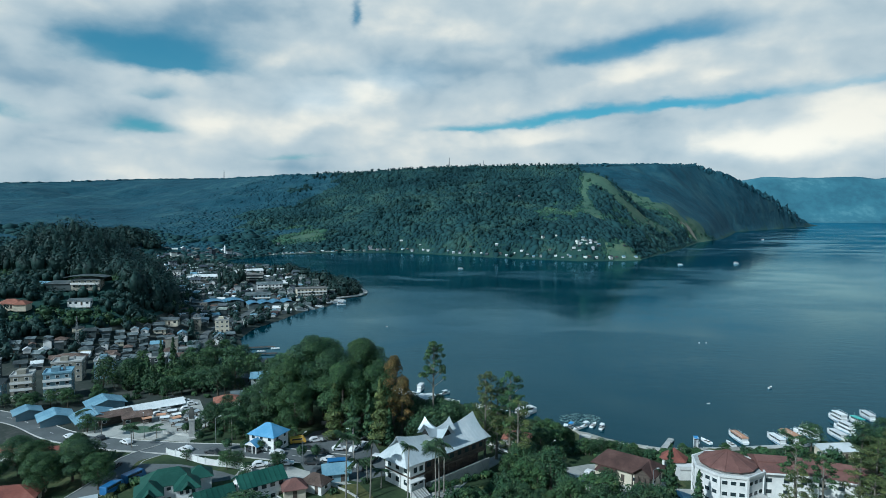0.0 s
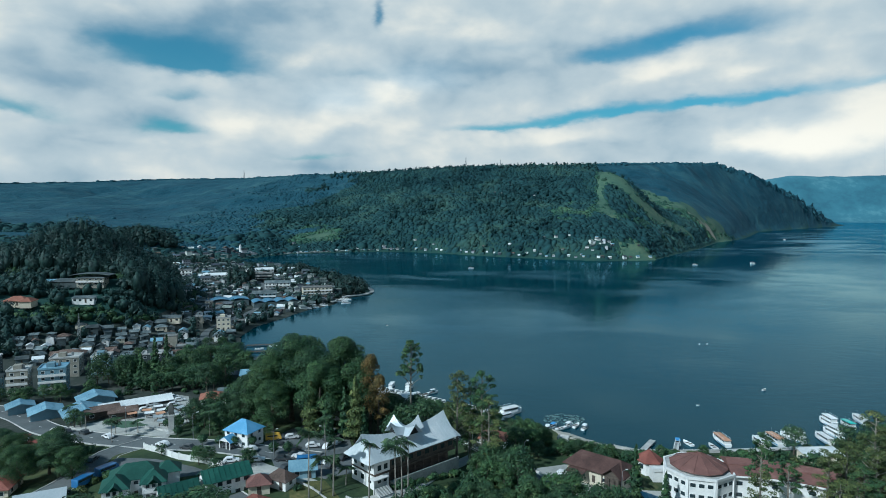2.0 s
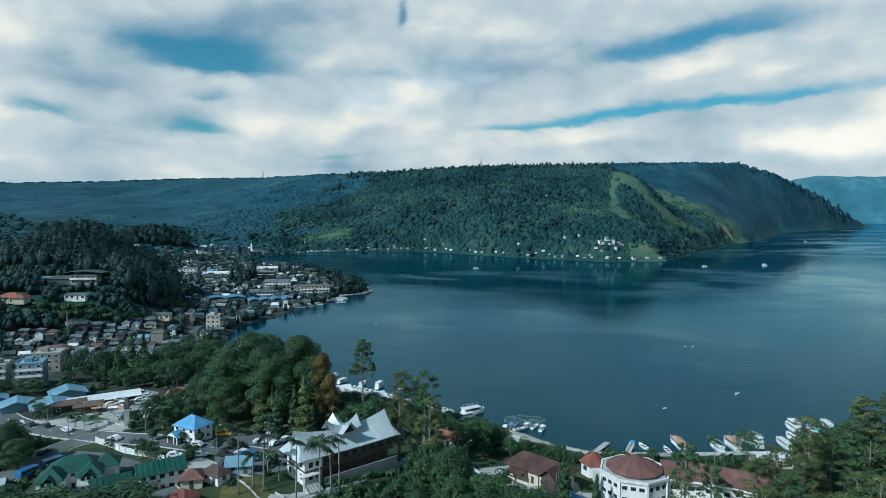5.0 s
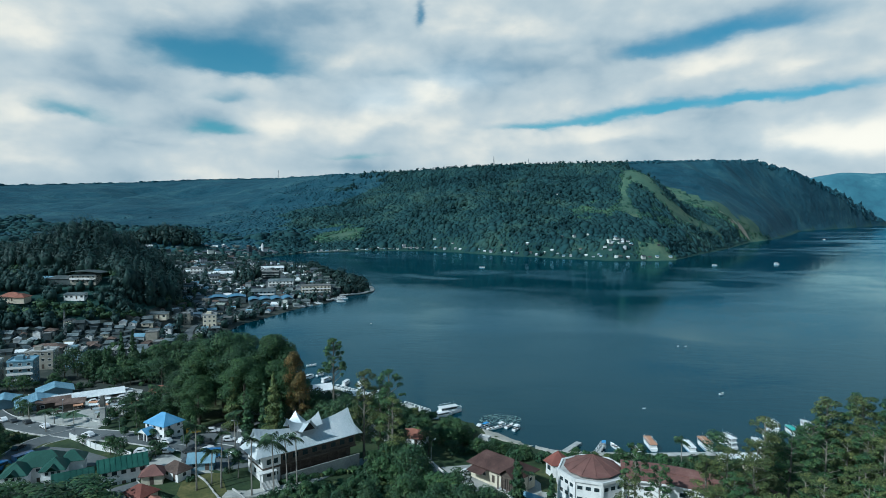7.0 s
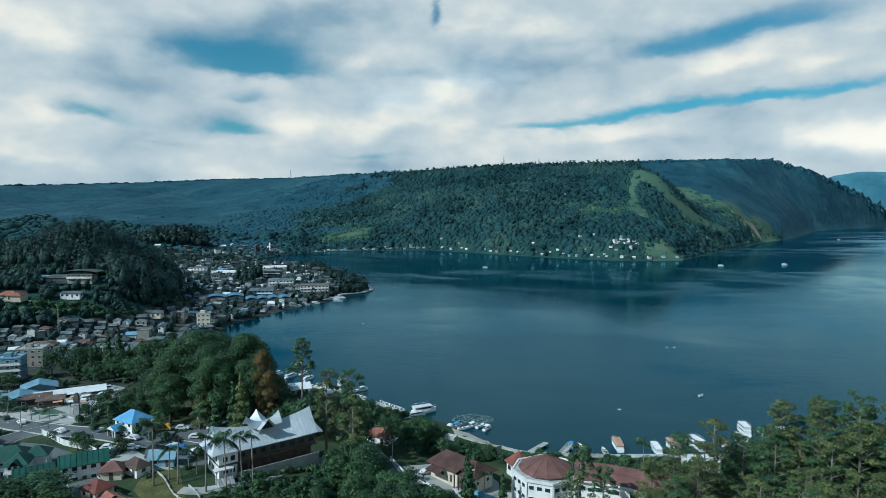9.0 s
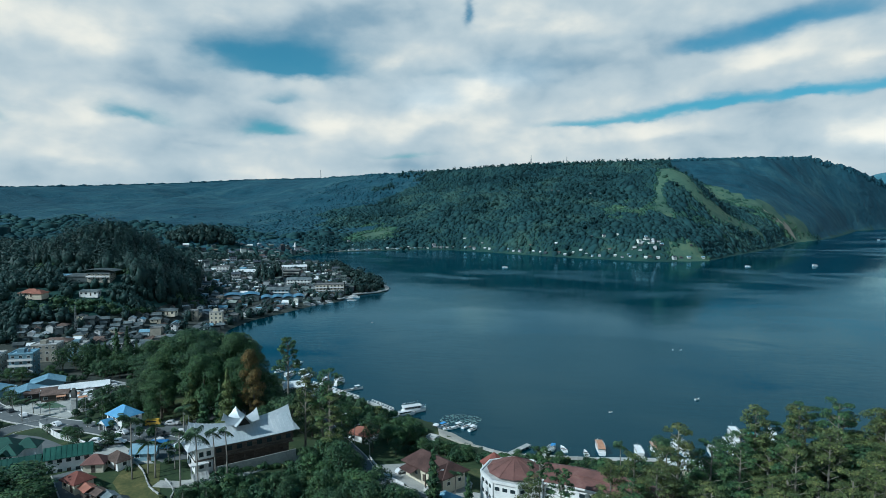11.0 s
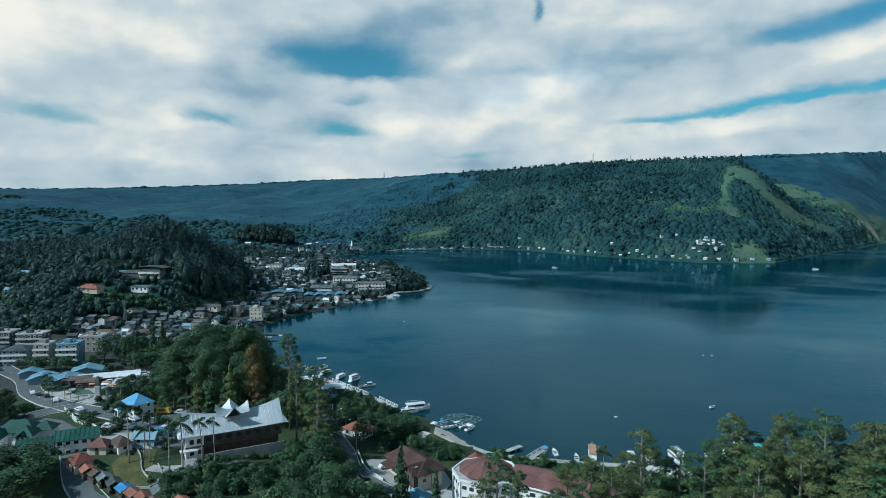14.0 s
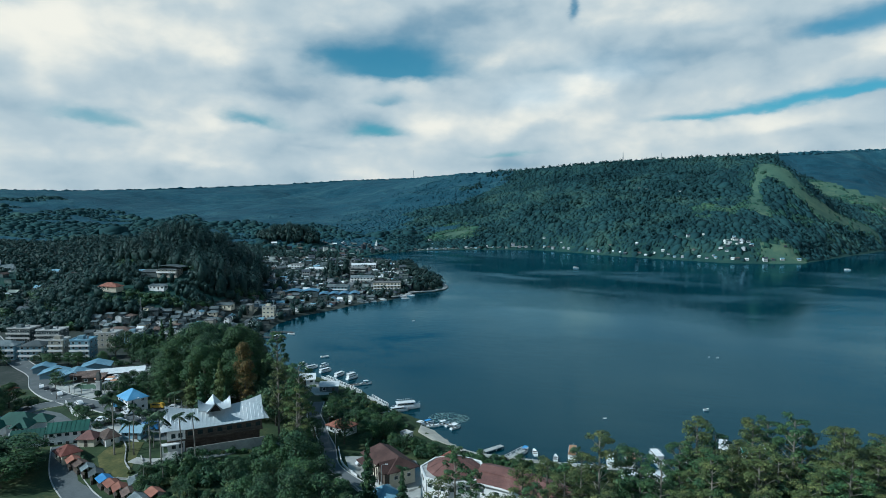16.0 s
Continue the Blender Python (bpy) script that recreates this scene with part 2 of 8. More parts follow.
MAT = dict(
    water=water_material(),
    # floor green with some blue haze of the far hill mixed in
    forest_floor=forest_material("forest_floor", (0.014, 0.040, 0.040), (0.024, 0.058, 0.052), (0.046, 0.088, 0.066), 0.0),
    meadow=material("hill_meadow", ((0.036, 0.078, 0.060), (0.058, 0.110, 0.076), (0.092, 0.140, 0.086)), 0.95, 0.018, 0.14, per_object=0, local=False),
    grass=material("rough_grass", ((0.016, 0.034, 0.016), (0.032, 0.055, 0.022), (0.075, 0.085, 0.035)), 0.95, 0.06, 0.9, per_object=0, local=False, bump=0.2),
    dry_lawn=material("dry_lawn", ((0.05, 0.062, 0.022), (0.085, 0.09, 0.032), (0.14, 0.125, 0.05)), 0.95, 0.15, 1.2, per_object=0, local=False, bump=0.1),
    town_soil=material("town_soil", ((0.016, 0.028, 0.024), (0.034, 0.044, 0.038), (0.07, 0.075, 0.068)), 0.95, 0.05, 0.6, per_object=0, local=False),
    asphalt=material("asphalt", ((0.082, 0.095, 0.10), (0.13, 0.145, 0.15)), 0.9, 0.08, 1.3, per_object=0.02, local=False),
    paving=material("pale_paving", ((0.26, 0.27, 0.26), (0.36, 0.37, 0.35), (0.44, 0.44, 0.41)), 0.9, 0.12, 1.5, per_object=0.03, local=False),
    sand=material("beach_sand", ((0.34, 0.33, 0.29), (0.48, 0.46, 0.40)), 0.95, 0.2, 2.0, per_object=0, local=False),
    concrete=material("weathered_concrete", ((0.30, 0.31, 0.31), (0.42, 0.43, 0.42), (0.5, 0.5, 0.48)), 0.9, 0.3, 3.0),
    white_wall=material("white_plaster", ((0.58, 0.60, 0.60), (0.74, 0.75, 0.74)), 0.85, 0.25, 2.5),
    cream_wall=material("cream_plaster", ((0.46, 0.43, 0.34), (0.60, 0.56, 0.45)), 0.85, 0.25, 2.5),
    # grey plaster, darkened in colour for the cloud shade over the town
    grey_wall=material("grey_plaster", ((0.050, 0.068, 0.074), (0.100, 0.130, 0.137)), 0.88, 0.25, 2.5, per_object=0.45),
    old_concrete=material("old_roof_concrete", ((0.11, 0.12, 0.12), (0.19, 0.2, 0.2), (0.26, 0.26, 0.25)), 0.9, 0.3, 2.0, per_object=0.2),
    # tan and blue plaster also carry that cloud shade in their colour
    tan_wall=material("tan_plaster", ((0.20, 0.20, 0.17), (0.31, 0.30, 0.26)), 0.88, 0.25, 2.5, per_object=0.1),
    blue_wall=material("pale_blue_plaster", ((0.14, 0.24, 0.30), (0.21, 0.32, 0.385)), 0.85, 0.25, 2.5),
    wood_wall=material("brown_boarding", ((0.05, 0.043, 0.038), (0.105, 0.088, 0.072)), 0.8, 0.5, 4.0, stretch=(1, 1, 4)),
    glass=glass_material(),
    dark=material("dark_opening", ((0.012, 0.014, 0.015), (0.03, 0.035, 0.036)), 0.7, 0.5, 3.0),
    frame_white=material("white_frame_paint", ((0.62, 0.64, 0.64), (0.75, 0.76, 0.75)), 0.6, 0.5, 5.0),
    roof_white=material("pale_sheet_roof", ((0.48, 0.52, 0.54), (0.64, 0.67, 0.68), (0.74, 0.76, 0.76)), 0.55, 0.12, 2.0, spec=0.4, stretch=(1, 1, 1)),
    roof_zinc=material("zinc_sheet_roof", ((0.34, 0.40, 0.43), (0.44, 0.49, 0.52), (0.53, 0.56, 0.57)), 0.45, 0.10, 2.2, spec=0.4, stretch=(1, 1, 1), metal=0.15),
    roof_grey=material("dull_sheet_roof", ((0.050, 0.068, 0.075), (0.10, 0.126, 0.135), (0.175, 0.195, 0.198)), 0.7, 0.2, 2.0, per_object=0.55),
    roof_rust=material("rusty_sheet_roof", ((0.06, 0.045, 0.038), (0.12, 0.085, 0.07), (0.16, 0.14, 0.13)), 0.8, 0.25, 2.0, per_object=0.3),
    roof_blue=material("blue_sheet_roof", ((0.13, 0.25, 0.34), (0.22, 0.36, 0.45)), 0.55, 0.15, 2.0, per_object=0.2),
    roof_skyblue=material("sky_blue_roof", ((0.09, 0.25, 0.44), (0.16, 0.34, 0.54)), 0.6, 0.2, 2.0),
    roof_green=material("green_sheet_roof", ((0.013, 0.060, 0.047), (0.026, 0.092, 0.071)), 0.6, 0.2, 2.0, per_object=0.15),
    roof_red=material("red_tile_roof", ((0.11, 0.042, 0.034), (0.165, 0.060, 0.046), (0.21, 0.09, 0.07)), 0.8, 0.2, 2.5, per_object=0.2, bump=0.05),
    roof_mauve=material("faded_red_tile_roof", ((0.105, 0.058, 0.052), (0.155, 0.080, 0.070), (0.20, 0.115, 0.10)), 0.8, 0.2, 2.5, per_object=0.1, bump=0.05),
    roof_brown=material("brown_tile_roof", ((0.044, 0.026, 0.023), (0.072, 0.041, 0.036), (0.10, 0.062, 0.054)), 0.8, 0.2, 2.5, bump=0.05),
    roof_orange=material("orange_tile_roof", ((0.20, 0.085, 0.058), (0.30, 0.135, 0.095)), 0.8, 0.25, 2.5, per_object=0.2),
    lily=material("pale_lily_pads", ((0.16, 0.26, 0.24), (0.30, 0.40, 0.37)), 0.7, 0.5, 3.0),
    market_blue=material("market_sheet_roof", ((0.05, 0.14, 0.23), (0.09, 0.21, 0.32)), 0.55, 0.15, 2.0, per_object=0.1),
    far_wall=material("far_house_walls", ((0.045, 0.064, 0.07), (0.10, 0.128, 0.134)), 0.9, 0.1, 1.0, per_object=0, island=0.6, local=False),
    far_pale=material("far_pale_walls", ((0.34, 0.37, 0.38), (0.52, 0.54, 0.54)), 0.9, 0.1, 1.0, per_object=0, island=0.35, local=False),
    far_roof=material("far_sheet_roofs", ((0.042, 0.058, 0.065), (0.10, 0.122, 0.13), (0.24, 0.265, 0.265)), 0.75, 0.08, 1.0, per_object=0, island=0.7, local=False),
    far_rust=material("far_rusty_roofs", ((0.05, 0.04, 0.036), (0.11, 0.08, 0.07)), 0.8, 0.1, 1.0, per_object=0, island=0.5, local=False),
    grey_bark=material("grey_bark", ((0.12, 0.115, 0.095), (0.22, 0.21, 0.18)), 0.95, 1.0, 8.0, bump=0.04),
    bark=material("tree_bark", ((0.05, 0.045, 0.035), (0.11, 0.10, 0.08)), 0.95, 1.0, 8.0, bump=0.05),
    pale_bark=material("pale_palm_bark", ((0.16, 0.155, 0.14), (0.28, 0.27, 0.24)), 0.95, 1.0, 8.0, bump=0.03),
    leaf_dark=leaf_material("dark_leaves", (0.012, 0.036, 0.022), (0.034, 0.075, 0.034), (0.075, 0.12, 0.045), island=0.28),
    # darker leaves with the cloud shade over knoll and town painted in, slightly hazed
    leaf_shaded=leaf_material("dark_pine_needles", (0.013, 0.034, 0.034), (0.018, 0.043, 0.039), (0.029, 0.057, 0.045), island=0.10),
    leaf_mid=leaf_material("green_leaves", (0.016, 0.045, 0.024), (0.045, 0.095, 0.036), (0.095, 0.145, 0.05), island=0.28),
    leaf_olive=leaf_material("olive_leaves", (0.030, 0.052, 0.021), (0.076, 0.104, 0.036), (0.15, 0.163, 0.056), island=0.35),
    leaf_orange=leaf_material("orange_leaves", (0.055, 0.06, 0.022), (0.115, 0.09, 0.03), (0.19, 0.12, 0.036)),
    # hill leaves and scrub: green with aerial haze mixed into the colour
    leaf_far_haze=forest_material("hill_forest_leaves", (0.012, 0.037, 0.045), (0.020, 0.054, 0.059), (0.042, 0.086, 0.074), 0.18),
    leaf_scrub_haze=forest_material("hill_scrub_leaves", (0.020, 0.054, 0.046), (0.034, 0.080, 0.056), (0.062, 0.118, 0.068), 0.22),
    # distance haze over the far ridge is painted into this leaf blue
    leaf_ridge_haze=forest_material("ridge_forest_leaves", (0.012, 0.046, 0.068), (0.022, 0.067, 0.092), (0.038, 0.092, 0.110), 0.10),
    # pale blue is the haze across the lake, put into the base colour
    far_land_haze=material("far_mountain", ((0.034, 0.105, 0.150), (0.048, 0.140, 0.190), (0.080, 0.190, 0.235)), 0.95, 0.004, 0.02, per_object=0, local=False),
    # same painted distance haze for the ground of ridge and headland
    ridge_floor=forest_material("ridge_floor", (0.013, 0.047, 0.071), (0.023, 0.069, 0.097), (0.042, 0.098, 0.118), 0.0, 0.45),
    scar=material("sandy_scar", ((0.16, 0.15, 0.12), (0.28, 0.25, 0.20)), 0.95, 0.02, 0.2, per_object=0, local=False),
    palm=leaf_material("palm_fronds", (0.016, 0.042, 0.024), (0.040, 0.078, 0.036), (0.075, 0.108, 0.048)),
    boat_white=material("white_boat_paint", ((0.62, 0.65, 0.66), (0.78, 0.79, 0.79)), 0.45, 0.4, 3.0, spec=0.5),
    boat_blue=material("blue_boat_paint", ((0.06, 0.20, 0.36), (0.10, 0.28, 0.46)), 0.5, 0.4, 3.0, spec=0.5),
    boat_orange=material("faded_orange_deck", ((0.42, 0.22, 0.13), (0.55, 0.32, 0.20)), 0.7, 0.4, 3.0),
    boat_teal=material("teal_boat_roof", ((0.05, 0.36, 0.32), (0.09, 0.46, 0.40)), 0.55, 0.4, 3.0),
    steel=material("grey_painted_steel", ((0.18, 0.20, 0.21), (0.30, 0.32, 0.33)), 0.5, 0.5, 4.0, metal=0.4),
    stone=material("dark_stone", ((0.05, 0.055, 0.055), (0.11, 0.115, 0.11)), 0.9, 0.6, 4.0),
    tarp_blue=material("blue_tarpaulin", ((0.05, 0.20, 0.46), (0.10, 0.30, 0.58)), 0.6, 0.5, 3.0, per_object=0.2),
    car_dark=material("dark_car_paint", ((0.03, 0.035, 0.04), (0.06, 0.065, 0.07)), 0.3, 0.5, 3.0, spec=0.6, per_object=0.5),
    car_white=material("white_car_paint", ((0.62, 0.64, 0.66), (0.74, 0.75, 0.76)), 0.3, 0.5, 3.0, spec=0.6),
    car_blue=material("blue_van_paint", ((0.03, 0.12, 0.30), (0.05, 0.17, 0.38)), 0.35, 0.5, 3.0, spec=0.6),
    car_yellow=material("yellow_van_paint", ((0.60, 0.36, 0.04), (0.72, 0.45, 0.07)), 0.35, 0.5, 3.0, spec=0.6),
    tyre=material("black_rubber", ((0.012, 0.012, 0.012), (0.025, 0.025, 0.025)), 0.9, 1.0, 6.0),
)


# ---- building blocks ----
class Shape:
    """Gathers vertices and faces of one mesh."""

    def __init__(self):
        self.v, self.f = [], []

    def add(self, verts, faces, m=None):
        k = len(self.v)
        self.v += [tuple(m @ Vector(p)) for p in verts] if m else [tuple(p) for p in verts]
        self.f += [tuple(i + k for i in f) for f in faces]
        return self

    def box(self, x0, y0, z0, x1, y1, z1, m=None):
        p = [(x0, y0, z0), (x1, y0, z0), (x1, y1, z0), (x0, y1, z0), (x0, y0, z1), (x1, y0, z1), (x1, y1, z1), (x0, y1, z1)]
        return self.add(p, [(3, 2, 1, 0), (4, 5, 6, 7), (0, 1, 5, 4), (1, 2, 6, 5), (2, 3, 7, 6), (3, 0, 4, 7)], m)

    def rod(self, a, b, r0, r1=None, n=6):
        a, b, r1 = Vector(a), Vector(b), r0 if r1 is None else r1
        d = (b - a).normalized()
        s = d.cross(Vector((0, 0, 1)) if abs(d.z) < 0.9 else Vector((1, 0, 0))).normalized()
        u = s.cross(d)
        ring = [(math.cos(2 * math.pi * i / n), math.sin(2 * math.pi * i / n)) for i in range(n)]
        p = [a + (s * c + u * q) * r0 for c, q in ring] + [b + (s * c + u * q) * r1 for c, q in ring]
        f = [(i, (i + 1) % n, n + (i + 1) % n, n + i) for i in range(n)] + [tuple(range(n))[::-1], tuple(range(n, 2 * n))]
        return self.add(p, f)

    def slab(self, quad, thick):
        """A sheet through three or four points, given a thickness downwards."""
        q = [Vector(p) for p in quad]
        n = (q[1] - q[0]).cross(q[2] - q[0]).normalized()
        n = n if n.z > 0 else -n
        k = len(q)
        p = q + [v - n * thick for v in q]
        return self.add(p, [tuple(range(k)), tuple(range(2 * k - 1, k - 1, -1))] + [(i, k + i, k + (i + 1) % k, (i + 1) % k) for i in range(k)])

    def loft(self, rows, closed=False, caps=False):
        k = len(rows[0])
        p = [v for r in rows for v in r]
        f = []
        for j in range(len(rows) - 1):
            for i in range(k if closed else k - 1):
                i2 = (i + 1) % k
                f.append((j * k + i, j * k + i2, (j + 1) * k + i2, (j + 1) * k + i))
        if caps:
            f += [tuple(range(k))[::-1], tuple(range((len(rows) - 1) * k, len(rows) * k))]
        return self.add(p, f)


def mesh_of(name, shape, mat, smooth=False):
    me = bpy.data.meshes.new(name)
    me.from_pydata(shape.v, [], shape.f)
    bm = bmesh.new()
    bm.from_mesh(me)
    bmesh.ops.recalc_face_normals(bm, faces=bm.faces)
    bm.to_mesh(me)
    bm.free()
    me.materials.append(mat)
    if smooth:
        me.shade_smooth()
    return me


def part(name, shape, mat, parent=None, label="", smooth=False, at=None):
    """Links a shape, or a mesh made before, as one object under its thing."""
    me = shape if isinstance(shape, bpy.types.Mesh) else mesh_of(name, shape, MAT[mat] if isinstance(mat, str) else mat, smooth)
    ob = new(name, me)
    if parent is not None:
        ob.parent = parent
    if at is not None:
        ob.matrix_basis = at
    return tagged(ob, label)


def thing(name, label, category, group="", kind=""):
    return tagged(new(name), label, category, group, kind)


def big_mesh(name, verts, faces, mats, smooth=True, index=None, normals=None):
    """A mesh from numpy arrays: verts (n, 3), faces (m, 3) or (m, 4)."""
    me = bpy.data.meshes.new(name)
    n, k = len(faces), faces.shape[1]
    me.vertices.add(len(verts))
    me.vertices.foreach_set("co", np.asarray(verts, np.float32).ravel())
    me.loops.add(n * k)
    me.loops.foreach_set("vertex_index", np.asarray(faces, np.int32).ravel())
    me.polygons.add(n)
    me.polygons.foreach_set("loop_start", np.arange(0, n * k, k, dtype=np.int32))
    for m in mats:
        me.materials.append(m)
    if index is not None:
        me.polygons.foreach_set("material_index", np.asarray(index, np.int32))
    me.polygons.foreach_set("use_smooth", np.full(n, smooth))
    me.update(calc_edges=True)
    me.validate()
    if normals is not None:
        me.normals_split_custom_set_from_vertices(normals)
    return me


# ---- lie of the land ----
NEAR_SHORE = [
    (4990, 1200), (1500, 480), (520, 300), (330, 262), (205, 240), (160, 216), (140, 206), (120, 201), (86, 198), (72, 198), (62, 204), (54, 212),
    (43, 224), (19, 236), (2, 252), (-12, 258), (-34, 266), (-60, 280), (-98, 309), (-118, 345), (-128, 375), (-130, 405),
    (-120, 440), (-114, 470), (-98, 505), (-92, 547), (-74, 570), (-76, 600), (-129, 682), (-200, 800), (-280, 832), (-336, 905), (-338, 960),
]
FAR_SHORE = [
    (-300, 1060), (-250, 1096), (-194, 1129), (-102, 1151), (-27, 1113), (62, 1052), (144, 1010), (228, 971), (318, 998), (395, 1130), (524, 1340),
    (640, 1560), (781, 1748), (900, 1960), (1113, 2360), (1550, 2845), (1900, 3230), (2151, 3542), (2120, 3800), (1700, 4330), (2600, 4400), (4990, 4000),
]
LAKE = np.array(NEAR_SHORE + FAR_SHORE, float)
RIDGE = np.array([
    (-2300, 700, 120), (-2006, 1479, 141), (-1953, 1715, 142), (-1858, 1970, 151), (-1695, 2252, 166), (-1557, 2480, 181), (-1312, 2631, 201),
    (-832, 2350, 192), (-544, 2073, 192), (-332, 1944, 191), (-150, 1887, 197), (22, 1882, 208), (200, 1932, 216), (390, 2005, 224), (567, 2118, 237),
    (787, 2313, 253), (1050, 2588, 277), (1228, 2675, 244), (1375, 2771, 200), (1594, 2939, 147), (1853, 3195, 75), (2099, 3456, 13),
], float)


def segment_distance(px, py, line, values=None):
    """The distance to a polyline and, where values are given, their value at the nearest place."""
    best, val = np.full(px.shape, 1e12), np.zeros(px.shape)
    for i in range(len(line) - 1):
        (ax, ay), (bx, by) = line[i][:2], line[i + 1][:2]
        dx, dy = bx - ax, by - ay
        t = np.clip(((px - ax) * dx + (py - ay) * dy) / (dx * dx + dy * dy + 1e-9), 0, 1)
        d = (px - ax - t * dx) ** 2 + (py - ay - t * dy) ** 2
        near = d < best
        best = np.where(near, d, best)
        if values is not None:
            val = np.where(near, values[i] + t * (values[i + 1] - values[i]), val)
    return np.sqrt(best), val


def inside(px, py, poly):
    odd = np.zeros(px.shape, bool)
    j = len(poly) - 1
    for i in range(len(poly)):
        (xi, yi), (xj, yj) = poly[i], poly[j]
        cross = ((yi > py) != (yj > py)) & (px < (xj - xi) * (py - yi) / (yj - yi + 1e-12) + xi)
        odd ^= cross
        j = i
    return odd


def step(v, lo, hi):
    t = np.clip((v - lo) / (hi - lo), 0, 1)
    return t * t * (3 - 2 * t)


def value_noise(x, y, seed=0):
    """Smooth noise from 0 to 1 on a unit grid."""
    xi, yi = np.floor(x).astype(np.int64), np.floor(y).astype(np.int64)
    fx, fy = x - xi, y - yi
    fx, fy = fx * fx * (3 - 2 * fx), fy * fy * (3 - 2 * fy)

    def h(a, b):
        k = (a * 374761393 + b * 668265263 + seed * 974634) & 0x7FFFFFFF
        k = ((k ^ (k >> 13)) * 1274126177) & 0x7FFFFFFF
        return ((k ^ (k >> 16)) & 0xFFFF) / 65535.0

    a, b = h(xi, yi) * (1 - fx) + h(xi + 1, yi) * fx, h(xi, yi + 1) * (1 - fx) + h(xi + 1, yi + 1) * fx
    return a * (1 - fy) + b * fy


def fbm(x, y, octaves=4, seed=0):
    total, amp = 0, 0.5
    for o in range(octaves):
        total = total + amp * value_noise(x, y, seed + o)
        x, y, amp = x * 2.03 + 11.3, y * 2.03 + 5.7, amp * 0.5
    return total


def bell(x, y, cx, cy, sx, sy):
    return np.exp(-0.5 * (((x - cx) / sx) ** 2 + ((y - cy) / sy) ** 2))


def ground_height(x, y):
    x, y = np.asarray(x, float), np.asarray(y, float)
    ds, _ = segment_distance(x, y, LAKE)
    wet = inside(x, y, LAKE)
    dr, zr = segment_distance(x, y, RIDGE, RIDGE[:, 2])
    # near land: a low bank, rising towards the hall and falling off to the town flats in the west
    bank = 0.2 + 1.1 * step(ds, 0, 4)
    east = step(x, -150, -55)
    slope = 0.02 + 0.08 * east
    low = bank + np.minimum(slope * np.maximum(ds - 8, 0), 3.0 + 5.5 * east)
    low = low - 3.2 * bell(x, y, -16, 121, 17, 11) - 1.2 * bell(x, y, 48, 165, 26, 22) - 2.0 * bell(x, y, 95, 155, 38, 25)
    low = np.maximum(low, bank)
    sx = np.where(x > -272, 31, 38)
    low = low + 47 * bell(x, y, -272, 440, sx, 58) + 26 * bell(x, y, -207, 385, 22, 27) + 14 * bell(x, y, -258, 338, 42, 30)
    low = low + 26 * bell(x, y, -505, 955, 46, 34)
    low = low + np.minimum(0.105 * np.maximum(-300 - x, 0), 70) * step(y, 900, 300)
    # far land: up from the shore to the ridge
    u = ds / (ds + dr + 1e-6)
    power = 0.62 + 1.15 * step(x, -60, -420) + 0.2 * step(x, 700, 1100)
    rough = fbm(x / 210, y / 210, 4, 3) - 0.47
    far = zr * u**power * (1 + 0.55 * rough * step(u, 0.0, 0.2) * step(u, 1.0, 0.8))
    far = far + 38 * bell(x, y, 335, 1318, 75, 90) * step(ds, 0, 120) + 34 * bell(x, y, 318, 1370, 60, 75) * step(ds, 0, 120) + 22 * bell(x, y, 585, 1640, 60, 110) * step(ds, 0, 80)
    far = far * step(y, 560, 980) * (0.25 + 0.75 * step(ds, 2, 26))
    # the land across the lake
    over = (y > 3650) & (x > 1500) & ~wet
    across = 330 * step(ds, 0, 420) * (0.86 + 0.3 * fbm(x / 400, y / 400, 3, 9)) * step(x, 1700, 2500)
    z = np.where(over, across, low * step(y, 1500, 900) + far + 1.2 * step(y, 900, 1500))
    return np.where(wet, -0.25 - np.minimum(0.12 * ds, 14), z)


LAND = {}


def gz(x, y):
    """The ground's height, between the grid lines of its mesh."""
    xs, ys, z = LAND["grid"]
    i = min(max(int(np.searchsorted(xs, x)) - 1, 0), len(xs) - 2)
    j = min(max(int(np.searchsorted(ys, y)) - 1, 0), len(ys) - 2)
    u, v = (x - xs[i]) / (xs[i + 1] - xs[i]), (y - ys[j]) / (ys[j + 1] - ys[j])
    return float((z[j, i] * (1 - u) + z[j, i + 1] * u) * (1 - v) + (z[j + 1, i] * (1 - u) + z[j + 1, i + 1] * u) * v)


def spaced(*runs):
    """Grid lines: runs of (start, end, pitch)."""
    out = [np.arange(a, b, p) for a, b, p in runs]
    return np.unique(np.concatenate(out).round(2))


# the dark headland behind the grassy spur
HEADLAND = np.array([(430, 1990), (437, 1905), (484, 1690), (540, 1605), (626, 1606), (746, 1712), (781, 1748), (900, 1960), (1113, 2360), (1550, 2845), (1900, 3230), (2151, 3542), (2100, 3700), (1000, 3000), (500, 2250)], float)


